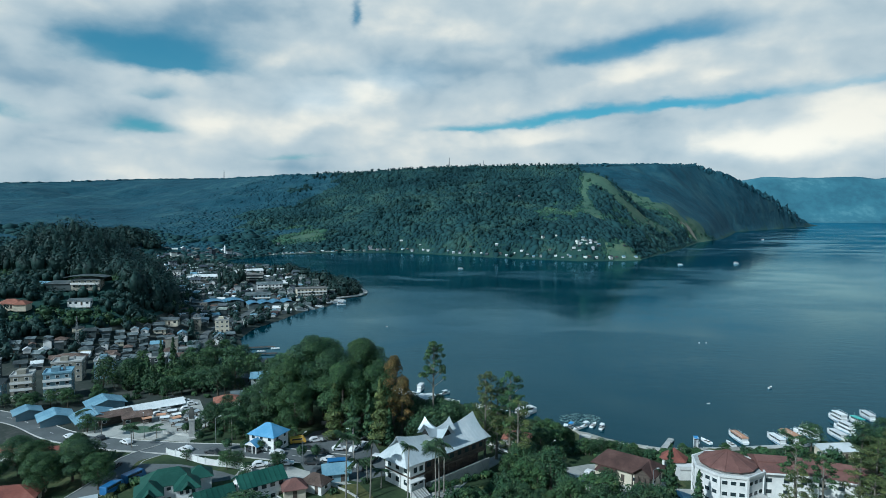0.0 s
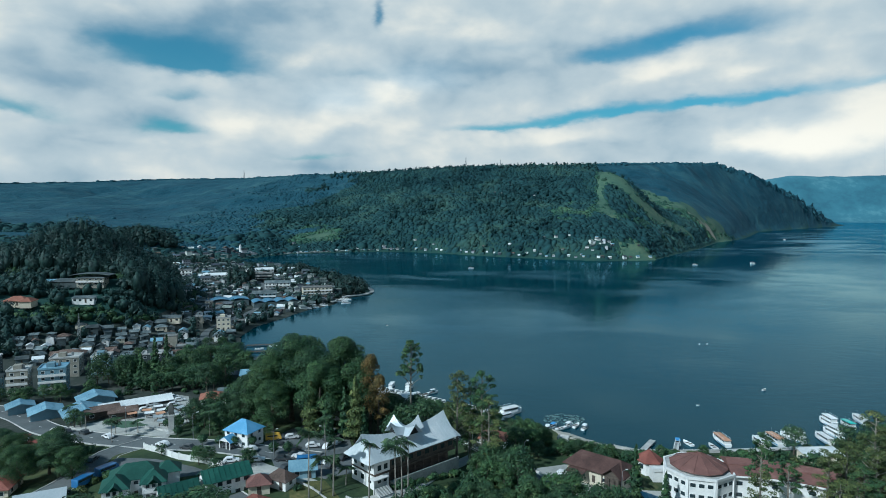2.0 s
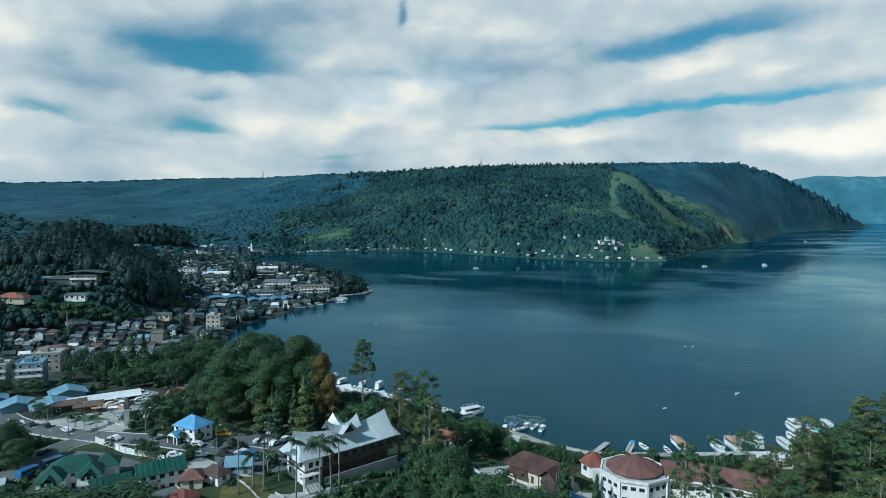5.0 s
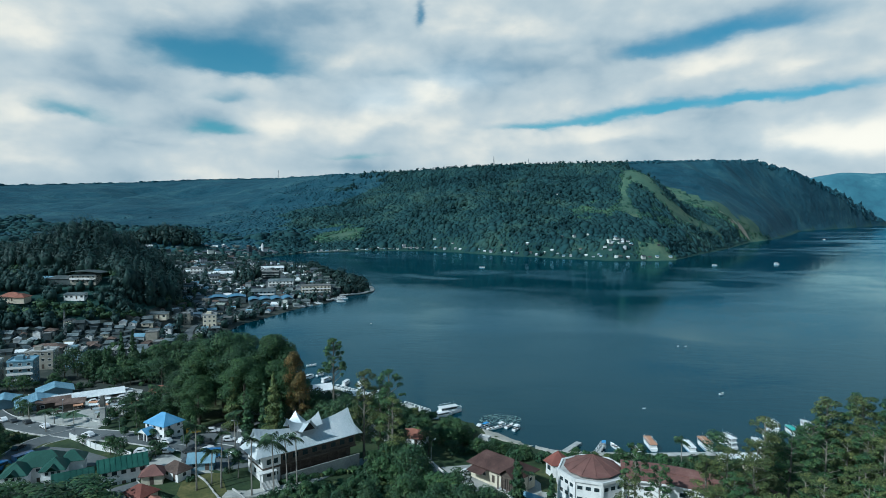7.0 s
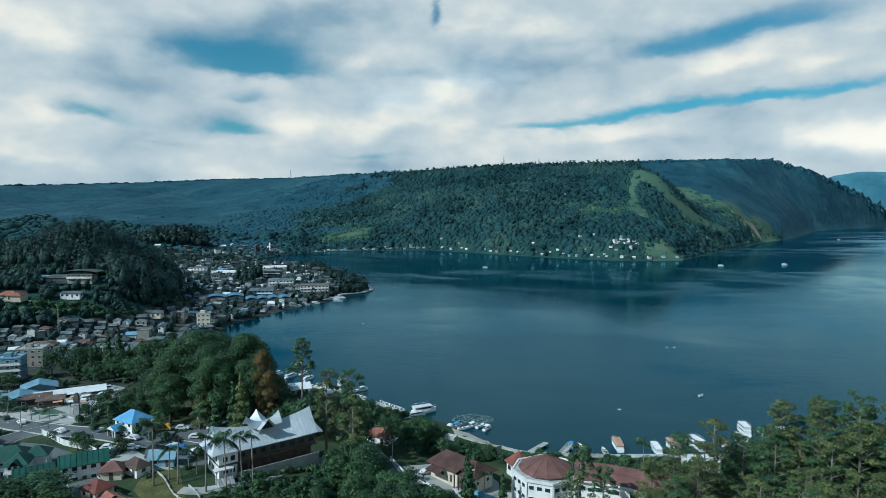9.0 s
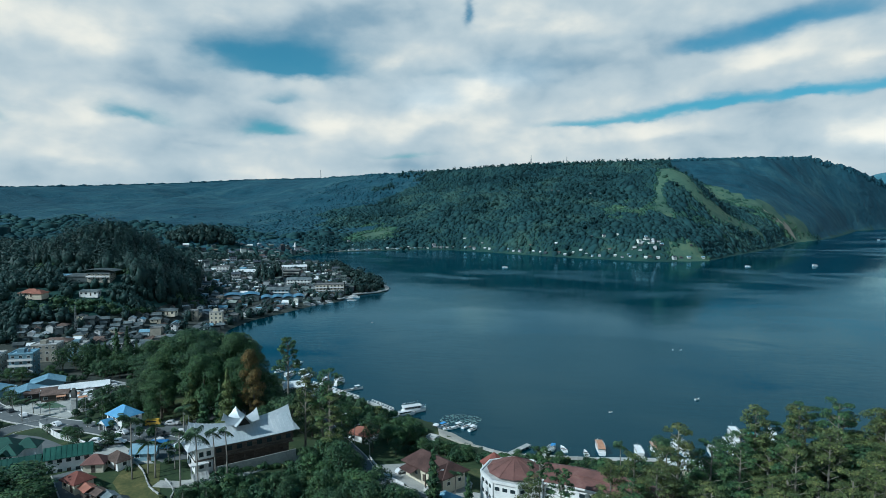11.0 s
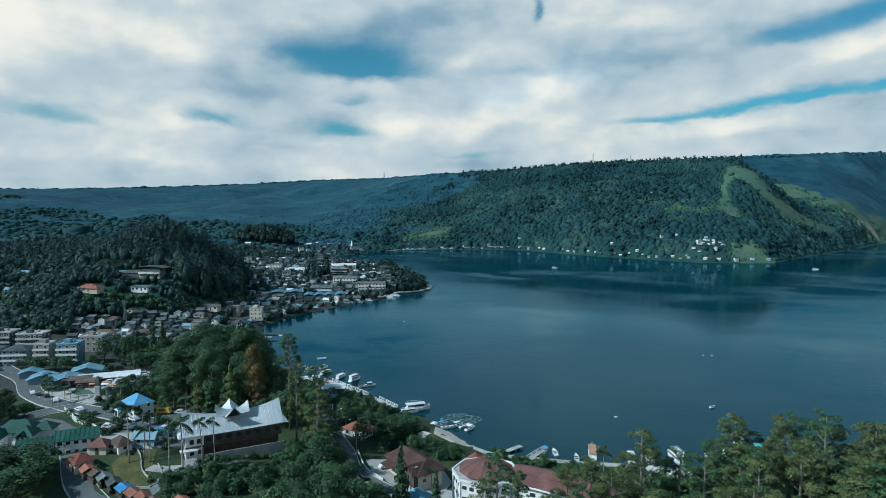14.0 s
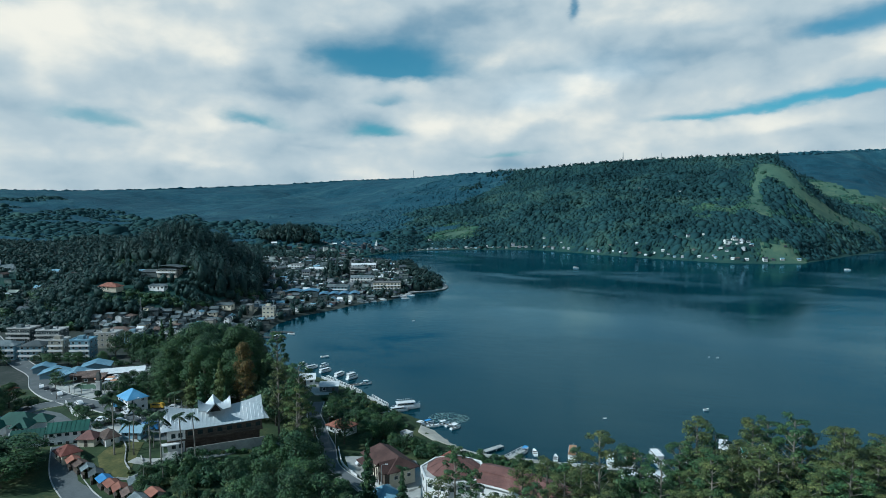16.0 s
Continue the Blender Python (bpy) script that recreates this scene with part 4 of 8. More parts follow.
def palm_tree(seed, h, label, fronds=28, reach=3.4):
    q = random.Random(seed)
    root = thing("palm_tree", label, "palm")
    bend = (q.uniform(-0.6, 0.6), q.uniform(-0.6, 0.6))
    rows = []
    for i in range(7):
        t = i / 6
        rr = 0.18 - 0.06 * t + (0.08 if i == 0 else 0)
        rows.append([(bend[0] * t * t + rr * math.cos(k * math.pi / 4), bend[1] * t * t + rr * math.sin(k * math.pi / 4), h * t - (0.4 if i == 0 else 0)) for k in range(8)])
    part("trunk", Shape().loft(rows, True, True), "pale_bark", root, smooth=True)
    for i in range(fronds):
        s = Shape()
        a, rise = i * 2.4, -0.5 + 2.0 * ((i * 0.618) % 1)
        L, steps = reach * q.uniform(0.85, 1.1), 13
        spine = []
        for j in range(steps + 1):
            t = j / steps
            spine.append(Vector((L * t * (1 - 0.12 * t), 0, L * (rise * 0.62 * t - 0.62 * t * t))))
        turn = Matrix.Translation((bend[0], bend[1], h)) @ Matrix.Rotation(a, 4, "Z")
        for j in range(1, steps + 1):
            p, t = spine[j], j / steps
            w = (0.16 + 0.85 * math.sin(math.pi * min(1, t * 0.95 + 0.05))) * reach * 0.26
            for side in (-1, 1):
                s.add([p - Vector((L * 0.025, 0, 0)), p + Vector((L * 0.02, 0, 0.03)), p + Vector((L * 0.10, side * w, -w * 0.75)), p + Vector((L * 0.075, side * w * 0.95, -w * 0.8))], [(0, 1, 2, 3)], turn)
        for j in range(steps):
            s.add([spine[j] + Vector((0, -0.03, 0)), spine[j] + Vector((0, 0.03, 0)), spine[j + 1] + Vector((0, 0.02, 0)), spine[j + 1] + Vector((0, -0.02, 0))], [(0, 1, 2, 3)], turn)
        me = bpy.data.meshes.new("frond")
        me.from_pydata(s.v, [], s.f)
        me.materials.append(MAT["palm"])
        ob = new("frond", me)
        ob.parent = root
    return root


def plant(proto, x, y, scale=1.0, turn=None, high=None, sink=0.1):
    """Sets a copy of a plant on the ground. high: its height in proportion to its spread."""
    turn = rng.uniform(0, 360) if turn is None else turn
    k = scale if high is None else high
    own = proto.scale
    return copy_thing(proto, pose(x, y, gz(x, y) - sink, 0, 0, turn) @ Matrix.Diagonal((scale / own.x, scale / own.y, k / own.z, 1)))


class Stock:
    """Plants of one kind: the first use of each takes the original, further ones copy it."""

    def __init__(self, *made):
        self.made, self.used = made, set()

    def set(self, i, x, y, scale=1.0, turn=None, high=None):
        ob = self.made[i % len(self.made)]
        if ob.name not in self.used:
            self.used.add(ob.name)
            turn = rng.uniform(0, 360) if turn is None else turn
            k = scale if high is None else high
            ob.matrix_basis = pose(x, y, gz(x, y) - 0.1, 0, 0, turn) @ Matrix.Diagonal((scale, scale, k, 1))
            return ob
        return plant(ob, x, y, scale, turn, high)

    def tidy(self):
        for ob in self.made:
            if ob.name not in self.used:
                for o in (*ob.children_recursive, ob):
                    bpy.data.objects.remove(o)


# ---- buildings ----
SHARED = {}


def shared(key, make):
    if key not in SHARED:
        SHARED[key] = make()
    return SHARED[key]


def add_window(parent, m, w, h, frame="frame_white", deep=True, glass="glass"):
    """A window on a wall: m stands at its lower middle, x along the wall, -y outwards."""
    def frame_mesh():
        return mesh_of("window", Shape().box(-w / 2, -0.06, 0, w / 2, 0.04, h), MAT[frame])

    ob = part("window", shared(("frame", w, h, frame), frame_mesh), None, parent, at=m)
    part("pane", shared(("pane", w, h, glass), lambda: mesh_of("pane", Shape().box(-w / 2 + 0.1, -0.075, 0.1, w / 2 - 0.1, -0.03, h - 0.1), MAT[glass])), None, ob)
    return ob


def plain_window(parent, m, w, h, glass="glass"):
    """A small far window: a dark pane in a thin surround, in one piece."""
    part("window", shared(("plain", w, h, glass), lambda: mesh_of("window", Shape().box(-w / 2, -0.06, 0, w / 2, 0.04, h), MAT[glass])), None, parent, at=m)


def face_pose(x, y, z, turn):
    return pose(x, y, z, 0, 0, turn)


def wall_box(L, W, h, z0=-1.2, gable=0.0, along="x"):
    """Walls as one solid, with gable triangles where there is a gable height."""
    s = Shape().box(-L / 2, -W / 2, z0, L / 2, W / 2, h)
    if gable:
        s.add([(-L / 2, -W / 2, h), (-L / 2, W / 2, h), (-L / 2, 0, h + gable), (L / 2, -W / 2, h), (L / 2, W / 2, h), (L / 2, 0, h + gable)], [(0, 2, 1), (3, 4, 5), (0, 3, 5, 2), (1, 2, 5, 4)])
    return s


def gable_roof(L, W, h, rise, over=0.6, thick=0.14):
    """Both slopes as one bent slab."""
    a, b = L / 2 + over, W / 2 + over
    z, t = h - over * rise / (W / 2) + 0.05, h + rise + 0.05
    rows = [[(x, -b, z), (x, 0, t), (x, b, z), (x, b, z - thick), (x, 0, t - thick), (x, -b, z - thick)] for x in (-a, a)]
    return Shape().loft(rows, True, True)


def hip_roof(L, W, h, rise, over=0.6, thick=0.14, ridge=None):
    """Four slopes meeting in a short ridge, closed below."""
    r = max((L - W) / 2 if ridge is None else ridge / 2, 0.15)
    a, b = L / 2 + over, W / 2 + over
    z, t = h - over * rise / (W / 2) * 0.8 + 0.05, h + rise
    p = [(-a, -b, z), (a, -b, z), (a, b, z), (-a, b, z), (-r, 0, t), (r, 0, t), (-a, -b, z - thick), (a, -b, z - thick), (a, b, z - thick), (-a, b, z - thick)]
    return Shape().add(p, [(0, 1, 5, 4), (1, 2, 5), (2, 3, 4, 5), (3, 0, 4), (0, 6, 7, 1), (1, 7, 8, 2), (2, 8, 9, 3), (3, 9, 6, 0), (9, 8, 7, 6)])


def flat_roof(L, W, h, lip=0.5, thick=0.22):
    """A slab with a low rim round it."""
    ring = lambda d, z: [(-L / 2 - d, -W / 2 - d, z), (L / 2 + d, -W / 2 - d, z), (L / 2 + d, W / 2 + d, z), (-L / 2 - d, W / 2 + d, z)]  # noqa: E731
    return Shape().loft([ring(0.2, h), ring(0.2, h + thick + lip), ring(-0.02, h + thick + lip), ring(-0.02, h + thick)], True, True)


def lean_roof(L, W, h, rise, over=0.5, thick=0.1):
    return Shape().slab([(-L / 2 - over, -W / 2 - over, h), (L / 2 + over, -W / 2 - over, h), (L / 2 + over, W / 2 + over, h + rise), (-L / 2 - over, W / 2 + over, h + rise)], thick)


def sheet_ribs(root, L, W, h, rise, over, mat, pitch=1.6):
    """Standing seams on a gable roof, one part each side."""
    k = rise / (W / 2)
    for q in (-1, 1):
        s = Shape()
        x = -L / 2 - over + 0.3
        while x < L / 2 + over - 0.2:
            s.slab([(x, q * (W / 2 + over), h - over * k + 0.12), (x + 0.12, q * (W / 2 + over), h - over * k + 0.12), (x + 0.12, q * 0.1, h + rise + 0.10), (x, q * 0.1, h + rise + 0.10)], 0.08)
            x += pitch
        part("seams", s, mat, root)


def house(name, label, L, W, storeys, roof, wall, roof_mat, rise=1.8, balcony=False, detailed=False, category="house", sh=2.9, glass="glass", every=2.9):
    root = thing(name, label, category)
    h = storeys * sh
    part("wall", wall_box(L, W, h, gable=rise if roof == "gable" else 0), wall, root)
    if roof == "gable":
        part("roof", gable_roof(L, W, h, rise), roof_mat, root)
    elif roof == "hip":
        part("roof", hip_roof(L, W, h, rise), roof_mat, root)
    elif roof == "flat":
        part("roof", flat_roof(L, W, h), roof_mat, root)
    else:
        part("roof", lean_roof(L, W, h, rise), roof_mat, root)
    win = add_window if detailed else plain_window
    for st in range(storeys):
        z = st * sh + 1.0
        n = max(1, int(L / every))
        for i in range(n):
            x = -L / 2 + L * (i + 0.5) / n
            if st == 0 and i == n // 2:
                part("door", shared(("door", detailed), lambda: mesh_of("door", Shape().box(-0.5, -0.07, 0, 0.5, 0.03, 2.05), MAT["wood_wall"])), None, root, at=face_pose(x, -W / 2, 0.05, 0))
            else:
                win(root, face_pose(x, -W / 2, z, 0), 1.4, 1.2)
        n = max(1, int(W / (every + 0.5)))
        for i in range(n):
            y = -W / 2 + W * (i + 0.5) / n
            win(root, face_pose(L / 2, y, z, 90), 1.3, 1.2)
            if detailed:
                win(root, face_pose(-L / 2, y, z, -90), 1.3, 1.2)
        if balcony and st:
            part("balcony", Shape().box(-L / 2, -W / 2 - 1.3, st * sh - 0.15, L / 2, -W / 2, st * sh).box(-L / 2, -W / 2 - 1.3, st * sh, L / 2, -W / 2 - 1.2, st * sh + 0.9), "frame_white" if wall != "grey_wall" else "concrete", root)
    return root


def settle(root, x, y, turn=0.0, z=None, clear=None, scale=1.0):
    root.matrix_basis = pose(x, y, gz(x, y) if z is None else z, 0, 0, turn) @ Matrix.Scale(scale, 4)
    if clear:
        keep_clear(x, y, clear[0], clear[1], turn)
    return root


# the great hall with its saddle roof and four horned gables
def saddle_roof(half_len, half_wid, ridge_mid, ridge_end, eave_mid, eave_end, flare=1.0, n=14, thick=0.16):
    """A roof whose ridge sweeps up to both ends; x along the ridge."""
    rows_top, rows_low = [], []
    for i in range(n + 1):
        s = -1 + 2 * i / n
        zr = ridge_mid + (ridge_end - ridge_mid) * abs(s) ** 2.2
        ze = eave_mid + (eave_end - eave_mid) * s * s
        x = half_len * s
        row = []
        for k in range(-6, 7):
            t = abs(k) / 6
            drop = t**0.82
            xx = x * (1 + (flare - 1) * (1 - t) * abs(s))
            row.append((xx, math.copysign(half_wid * t, k), zr + (ze - zr) * drop))
        rows_top.append(row)
        rows_low.append([(a, b, c - thick) for a, b, c in row])
    sh = Shape().loft(rows_top)
    sh.loft(rows_low)
    for rows in (0, n):
        sh.loft([rows_top[rows], rows_low[rows]])
    for k in (0, 12):
        sh.loft([[r[k] for r in rows_top], [r[k] for r in rows_low]])
    return sh


def great_hall(x, y, z, turn):
    root = thing("great_hall", "large two storey hall with a pale horned saddle roof", "hall")
    hl, hw, ez = 14.0, 4.9, 7.0
    part("roof", saddle_roof(14.6, 5.9, 10.9, 13.2, 6.75, 7.0, 1.0), "roof_zinc", root, "pale grey sheet saddle roof", smooth=False)
    for q in (-1, 1):
        s = Shape()
        for i in range(26):
            sx = -0.97 + 1.94 * i / 25
            zr, ze = 10.9 + 2.3 * abs(sx) ** 2.2, 6.75 + 0.25 * sx * sx
            px = 14.6 * sx
            pts = [(px, q * 5.9 * k / 6, zr + (ze - zr) * (k / 6) ** 0.82 + 0.05) for k in range(0, 7)]
            for a, b in zip(pts, pts[1:]):
                s.rod(a, b, 0.045, n=3)
        part("seams", s, "roof_zinc", root)
    # end skirts below the gables
    for q in (-1, 1):
        s = Shape()
        s.slab([(q * 13.5, -1.5, 11.0), (q * 13.5, 1.5, 11.0), (q * 16.2, 5.9, 6.7), (q * 16.2, -5.9, 6.7)], 0.14)
        for k in (-1, 1):
            s.slab([(q * 13.5, k * 1.5, 11.0), (q * 14.5, k * 5.8, 6.95), (q * 16.2, k * 5.9, 6.7)], 0.12)
        part("skirt_roof", s, "roof_zinc", root)
        g = Shape().add([(q * 13.4, -4.0, 7.2), (q * 13.4, 4.0, 7.2), (q * 13.4, 0, 12.2), (q * 13.1, -4.0, 7.2), (q * 13.1, 4.0, 7.2), (q * 13.1, 0, 12.2)],
                        [(0, 1, 2), (3, 5, 4), (0, 3, 4, 1), (1, 4, 5, 2), (2, 5, 3, 0)])
        part("gable_board", g, "wood_wall", root)
    # crossing gables on the ridge
    for a in (0, 90):
        c = part("horned_gable", saddle_roof(4.9, 2.6, 11.6, 13.9, 10.4, 10.9, 1.0, 10, 0.12), "roof_zinc", root, at=pose(0, 0, 0.0 if a else 0.15, 0, 0, a))
        for q in (-1, 1):
            # near-black sheet stands for the shade inside the open gable
            g = Shape().add([(q * 4.0, -1.7, 10.7), (q * 4.0, 1.7, 10.7), (q * 4.0, 0, 13.0), (q * 3.8, -1.7, 10.7), (q * 3.8, 1.7, 10.7), (q * 3.8, 0, 13.0)],
                            [(0, 1, 2), (3, 5, 4), (0, 3, 4, 1), (1, 4, 5, 2), (2, 5, 3, 0)])
            part("gable_board", g, "dark", c)
    part("lower_wall", Shape().box(-hl + 0.6, -hw + 1.6, -2.5, hl - 0.6, hw - 0.4, 3.3), "wood_wall", root)
    part("floor_band", Shape().box(-hl - 0.2, -hw - 0.5, 3.2, hl + 0.2, hw + 0.2, 3.6), "wood_wall", root)
    part("upper_wall", Shape().box(-hl, -hw, 3.6, hl, hw, 6.9), "wood_wall", root, "dark brown boarded upper wall")
    part("end_wall", Shape().box(-hl - 0.12, -hw - 0.12, -2.0, -hl + 5.0, hw + 0.1, 6.85), "white_wall", root, "white plastered end wall")
    for i in range(8):
        xx = -7.6 + i * 2.9
        add_window(root, face_pose(xx, -hw, 4.4, 0), 1.7, 1.5, "wood_wall")
        part("column", Shape().box(xx - 1.6, -hw - 0.3, -2.0, xx - 1.3, -hw, 3.2), "wood_wall", root)
    for xx in (-12.4, -10.4):
        for zz in (0.9, 4.2):
            add_window(root, face_pose(xx, -hw - 0.12, zz, 0), 1.4, 1.6)
    for yy in (-3.2, 0, 3.2):
        for zz in (0.9, 4.2):
            add_window(root, face_pose(-hl - 0.12, yy, zz, -90), 1.5, 1.6)
    part("porch", Shape().box(-15.8, -7.2, 2.9, -10.8, -hw - 0.1, 3.15).box(-15.6, -7.1, -2, -15.3, -6.8, 2.9).box(-11.3, -7.1, -2, -11.0, -6.8, 2.9), "white_wall", root)
    for i in range(8):
        part("step", Shape().box(-15.4, -7.2 - 0.3 * (i + 1), -2.0, -11.2, -7.2 - 0.3 * i, 1.0 - 0.17 * i), "concrete", root)
    rail = Shape().box(-8.8, -hw - 0.62, 4.45, hl, -hw - 0.56, 4.53)
    for i in range(32):
        xx = -8.7 + i * 0.73
        rail.box(xx, -hw - 0.61, 3.6, xx + 0.05, -hw - 0.57, 4.45)
    part("railing", rail, "bark", root)
    part("terrace", Shape().box(-9.0, -hw - 1.9, -3.0, 14.4, -hw - 0.4, 0.7).box(-9.0, -hw - 1.95, 0.7, 14.4, -hw - 1.75, 1.3), "paving", root)
    root.matrix_basis = pose(x, y, z, 0, 0, turn)
    keep_clear(x, y, 17, 8, turn)


great_hall(-1.8, 159.4, 9.7, 44.5)


def round_hotel(x, y, z, turn):
    root = thing("round_hotel", "white three storey round hotel with a red faceted roof", "hotel")
    n, r, h = 8, 10.2, 10.2
    ang = [2 * math.pi * (i + 0.5) / n for i in range(n)]
    ring = lambda rad, zz: [(rad * math.cos(a), rad * math.sin(a), zz) for a in ang]  # noqa: E731
    part("wall", Shape().loft([ring(r, -2.0), ring(r, h)], True, True), "white_wall", root)
    part("parapet", Shape().loft([ring(r + 0.35, h - 0.5), ring(r + 0.45, h - 0.4), ring(r + 0.45, h + 0.35), ring(r - 0.1, h + 0.35), ring(r - 0.1, h - 0.1)], True), "white_wall", root)
    part("terrace", Shape().loft([ring(r - 0.1, h - 0.02), ring(r - 0.1, h + 0.06)], True, True), "concrete", root)
    m = 12
    rr = lambda rad, zz: [(rad * math.cos(2 * math.pi * i / m), rad * math.sin(2 * math.pi * i / m), zz) for i in range(m)]  # noqa: E731
    part("drum", Shape().loft([rr(7.4, h), rr(7.4, h + 0.9)], True, True), "white_wall", root)
    part("roof", Shape().loft([rr(8.5, h + 0.7), rr(8.5, h + 0.85), rr(4.4, h + 2.7), rr(0.1, h + 4.5)], True, True), "roof_mauve", root, "faceted faded red tiled roof")
    ribs = Shape()
    for i in range(m):
        a = 2 * math.pi * i / m
        ribs.rod((8.45 * math.cos(a), 8.45 * math.sin(a), h + 0.95), (0.3 * math.cos(a), 0.3 * math.sin(a), h + 4.5), 0.1, 0.06, 4)
    part("ridge_tiles", ribs, "roof_mauve", root)
    for i in range(n):
        a0, a1 = ang[i], ang[(i + 1) % n]
        mid = ((a0 + a1) / 2) if i < n - 1 else (ang[-1] + ang[0] + 2 * math.pi) / 2
        ap = r * math.cos(math.pi / n)
        m0 = pose(ap * math.cos(mid), ap * math.sin(mid), 0, 0, 0, math.degrees(mid) + 90)
        for st in range(3):
            if i == 6:
                continue
            for q in (-2.4, 0, 2.4):
                add_window(root, m0 @ pose(q, 0, 0.9 + st * 3.3, 0, 0, 0), 1.7, 1.3)
        if i == 6:
            part("window_bay", Shape().box(-2.6, -0.5, 0.6, 2.6, 0.3, h - 0.8), "concrete", root, at=m0)
            for st in range(4):
                add_window(root, m0 @ pose(0, -0.52, 0.8 + st * 2.15, 0, 0, 0), 4.2, 1.7)
        corner = Shape().box(-0.35, -0.25, -1.5, 0.35, 0.25, h)
        part("pier", corner, "white_wall", root, at=pose(r * math.cos(a0), r * math.sin(a0), 0, 0, 0, math.degrees(a0) + 90))
    part("canopy", Shape().slab([(-3.4, -r - 4.2, 3.4), (3.4, -r - 4.2, 3.4), (3.4, -r + 1, 3.9), (-3.4, -r + 1, 3.9)], 0.3).box(-3.2, -r - 4.0, -1.5, -2.9, -r - 3.7, 3.2).box(2.9, -r - 4.0, -1.5, 3.2, -r - 3.7, 3.2), "concrete", root)
    root.matrix_basis = pose(x, y, z, 0, 0, turn) @ Matrix.Scale(0.9, 4)
    keep_clear(x, y, 11, 11)
    # the curved wing
    wing = thing("hotel_wing", "long white hotel wing with a dark red tiled roof", "hotel")
    line = curve_points([(87, 161), (96, 159.5), (105, 156.2), (113, 151.5), (121, 145.5)], 3.4)
    x0, y0 = line[0]
    side = offsets(line)
    rows_w, rows_r, rows_p = [], [], []
    for (px, py), (nx, ny) in zip(line, side):
        at = lambda d, zz: (px + nx * d - x0, py + ny * d - y0, zz)  # noqa: E731
        rows_w.append([at(-5, -3), at(-5, 8.3), at(5, 8.3), at(5, -3)])
        rows_r.append([at(-5.9, 8.0), at(-5.9, 8.25), at(-2.2, 9.35), at(-2.2, 9.7), at(0.6, 10.5), at(5.8, 8.6), at(5.8, 8.3)])
        rows_p.append([at(-6.1, 7.6), at(-6.1, 8.02), at(-5.2, 8.02), at(-5.2, 7.6)])
    part("wall", Shape().loft(rows_w, True, True), "white_wall", wing)
    part("roof", Shape().loft(rows_r, True, True), "roof_mauve", wing, "long red tiled roof with a stepped ridge")
    part("gutter", Shape().loft(rows_p, True, True), "white_wall", wing)
    for i in range(len(line) - 1):
        (ax, ay), (bx, by), (nx, ny) = line[i], line[i + 1], side[i]
        a = math.degrees(math.atan2(by - ay, bx - ax))
        cx, cy = (ax + bx) / 2 - nx * 5 - x0, (ay + by) / 2 - ny * 5 - y0
        for st in range(3):
            add_window(wing, pose(cx, cy, -1.2 + st * 3.1, 0, 0, a), 1.7, 1.3, "frame_white")
    wing.location = (x0, y0, 3.2)
    for px, py in line[::2]:
        keep_clear(px, py, 6, 6)


round_hotel(79.2, 160.2, 2.2, 31)


def brown_house(x, y, z, turn):
    root = house("brown_roofed_house", "cream house with a large brown tiled hip roof", 17.0, 8.6, 1, "none", "cream_wall", "roof_brown", rise=0.4, detailed=True, sh=4.2)
    for o in [c for c in root.children if c.name.startswith("roof")]:
        bpy.data.objects.remove(o)
    part("roof", hip_roof(17.0, 8.6, 4.3, 2.6, over=1.1, thick=0.2, ridge=12.5), "roof_brown", root, "brown tiled hip roof")
    part("gablet_roof", gable_roof(6.0, 5.0, 4.3, 2.1, 0.5), "roof_brown", root, at=pose(6.2, -3.2, 0, 0, 0, 90))
    part("gable_wall", wall_box(5.6, 4.4, 4.3, gable=1.7), "wood_wall", root, at=pose(6.2, -3.0, 0, 0, 0, 90))
    part("porch_roof", lean_roof(4.5, 3.4, 2.8, 0.9), "roof_brown", root, at=pose(-4.5, -5.8, 0))
    for xx in (3.8, 5.4, 7.0, 8.6):
        part("pillar", Shape().box(xx - 0.14, -7.0, -1.5, xx + 0.14, -6.72, 4.0), "wood_wall", root)
    part("veranda_floor", Shape().box(3.4, -7.2, -1.2, 9.0, -4.2, 0.2), "concrete", root)
    settle(root, x, y, turn, z, (10, 6.5))


brown_house(54.8, 170.2, 3.2, -38)

# a small red pavilion by the water, and its flat white terrace
def red_pavilion(x, y, z):
    root = thing("red_pavilion", "white pavilion with a pointed red tiled roof", "pavilion")
    n = 6
    ring = lambda rad, zz: [(rad * math.cos(2 * math.pi * i / n), rad * math.sin(2 * math.pi * i / n), zz) for i in range(n)]  # noqa: E731
    part("wall", Shape().loft([ring(3.6, -1.5), ring(3.6, 3.1)], True, True), "white_wall", root)
    part("roof", Shape().loft([ring(4.5, 2.9), ring(4.5, 3.05), ring(2.0, 4.8), ring(0.1, 6.1)], True, True), "roof_red", root)
    part("finial", Shape().rod((0, 0, 6.0), (0, 0, 6.9), 0.12, 0.03), "roof_red", root)
    part("terrace", Shape().box(-1, -7.6, 2.2, 6.5, -3.2, 2.5).box(-1, -7.6, 2.5, 6.5, -7.45, 3.3).box(-0.8, -7.4, -1.5, 6.3, -3.2, 2.2), "white_wall", root)
    for i in range(n):
        a = 2 * math.pi * (i + 0.5) / n
        add_window(root, pose(3.13 * math.cos(a), 3.13 * math.sin(a), 0.7, 0, 0, math.degrees(a) + 90), 1.8, 1.6)
    root.location = (x, y, z)
    keep_clear(x, y, 7, 7)


red_pavilion(71.6, 179.4, 2.3)

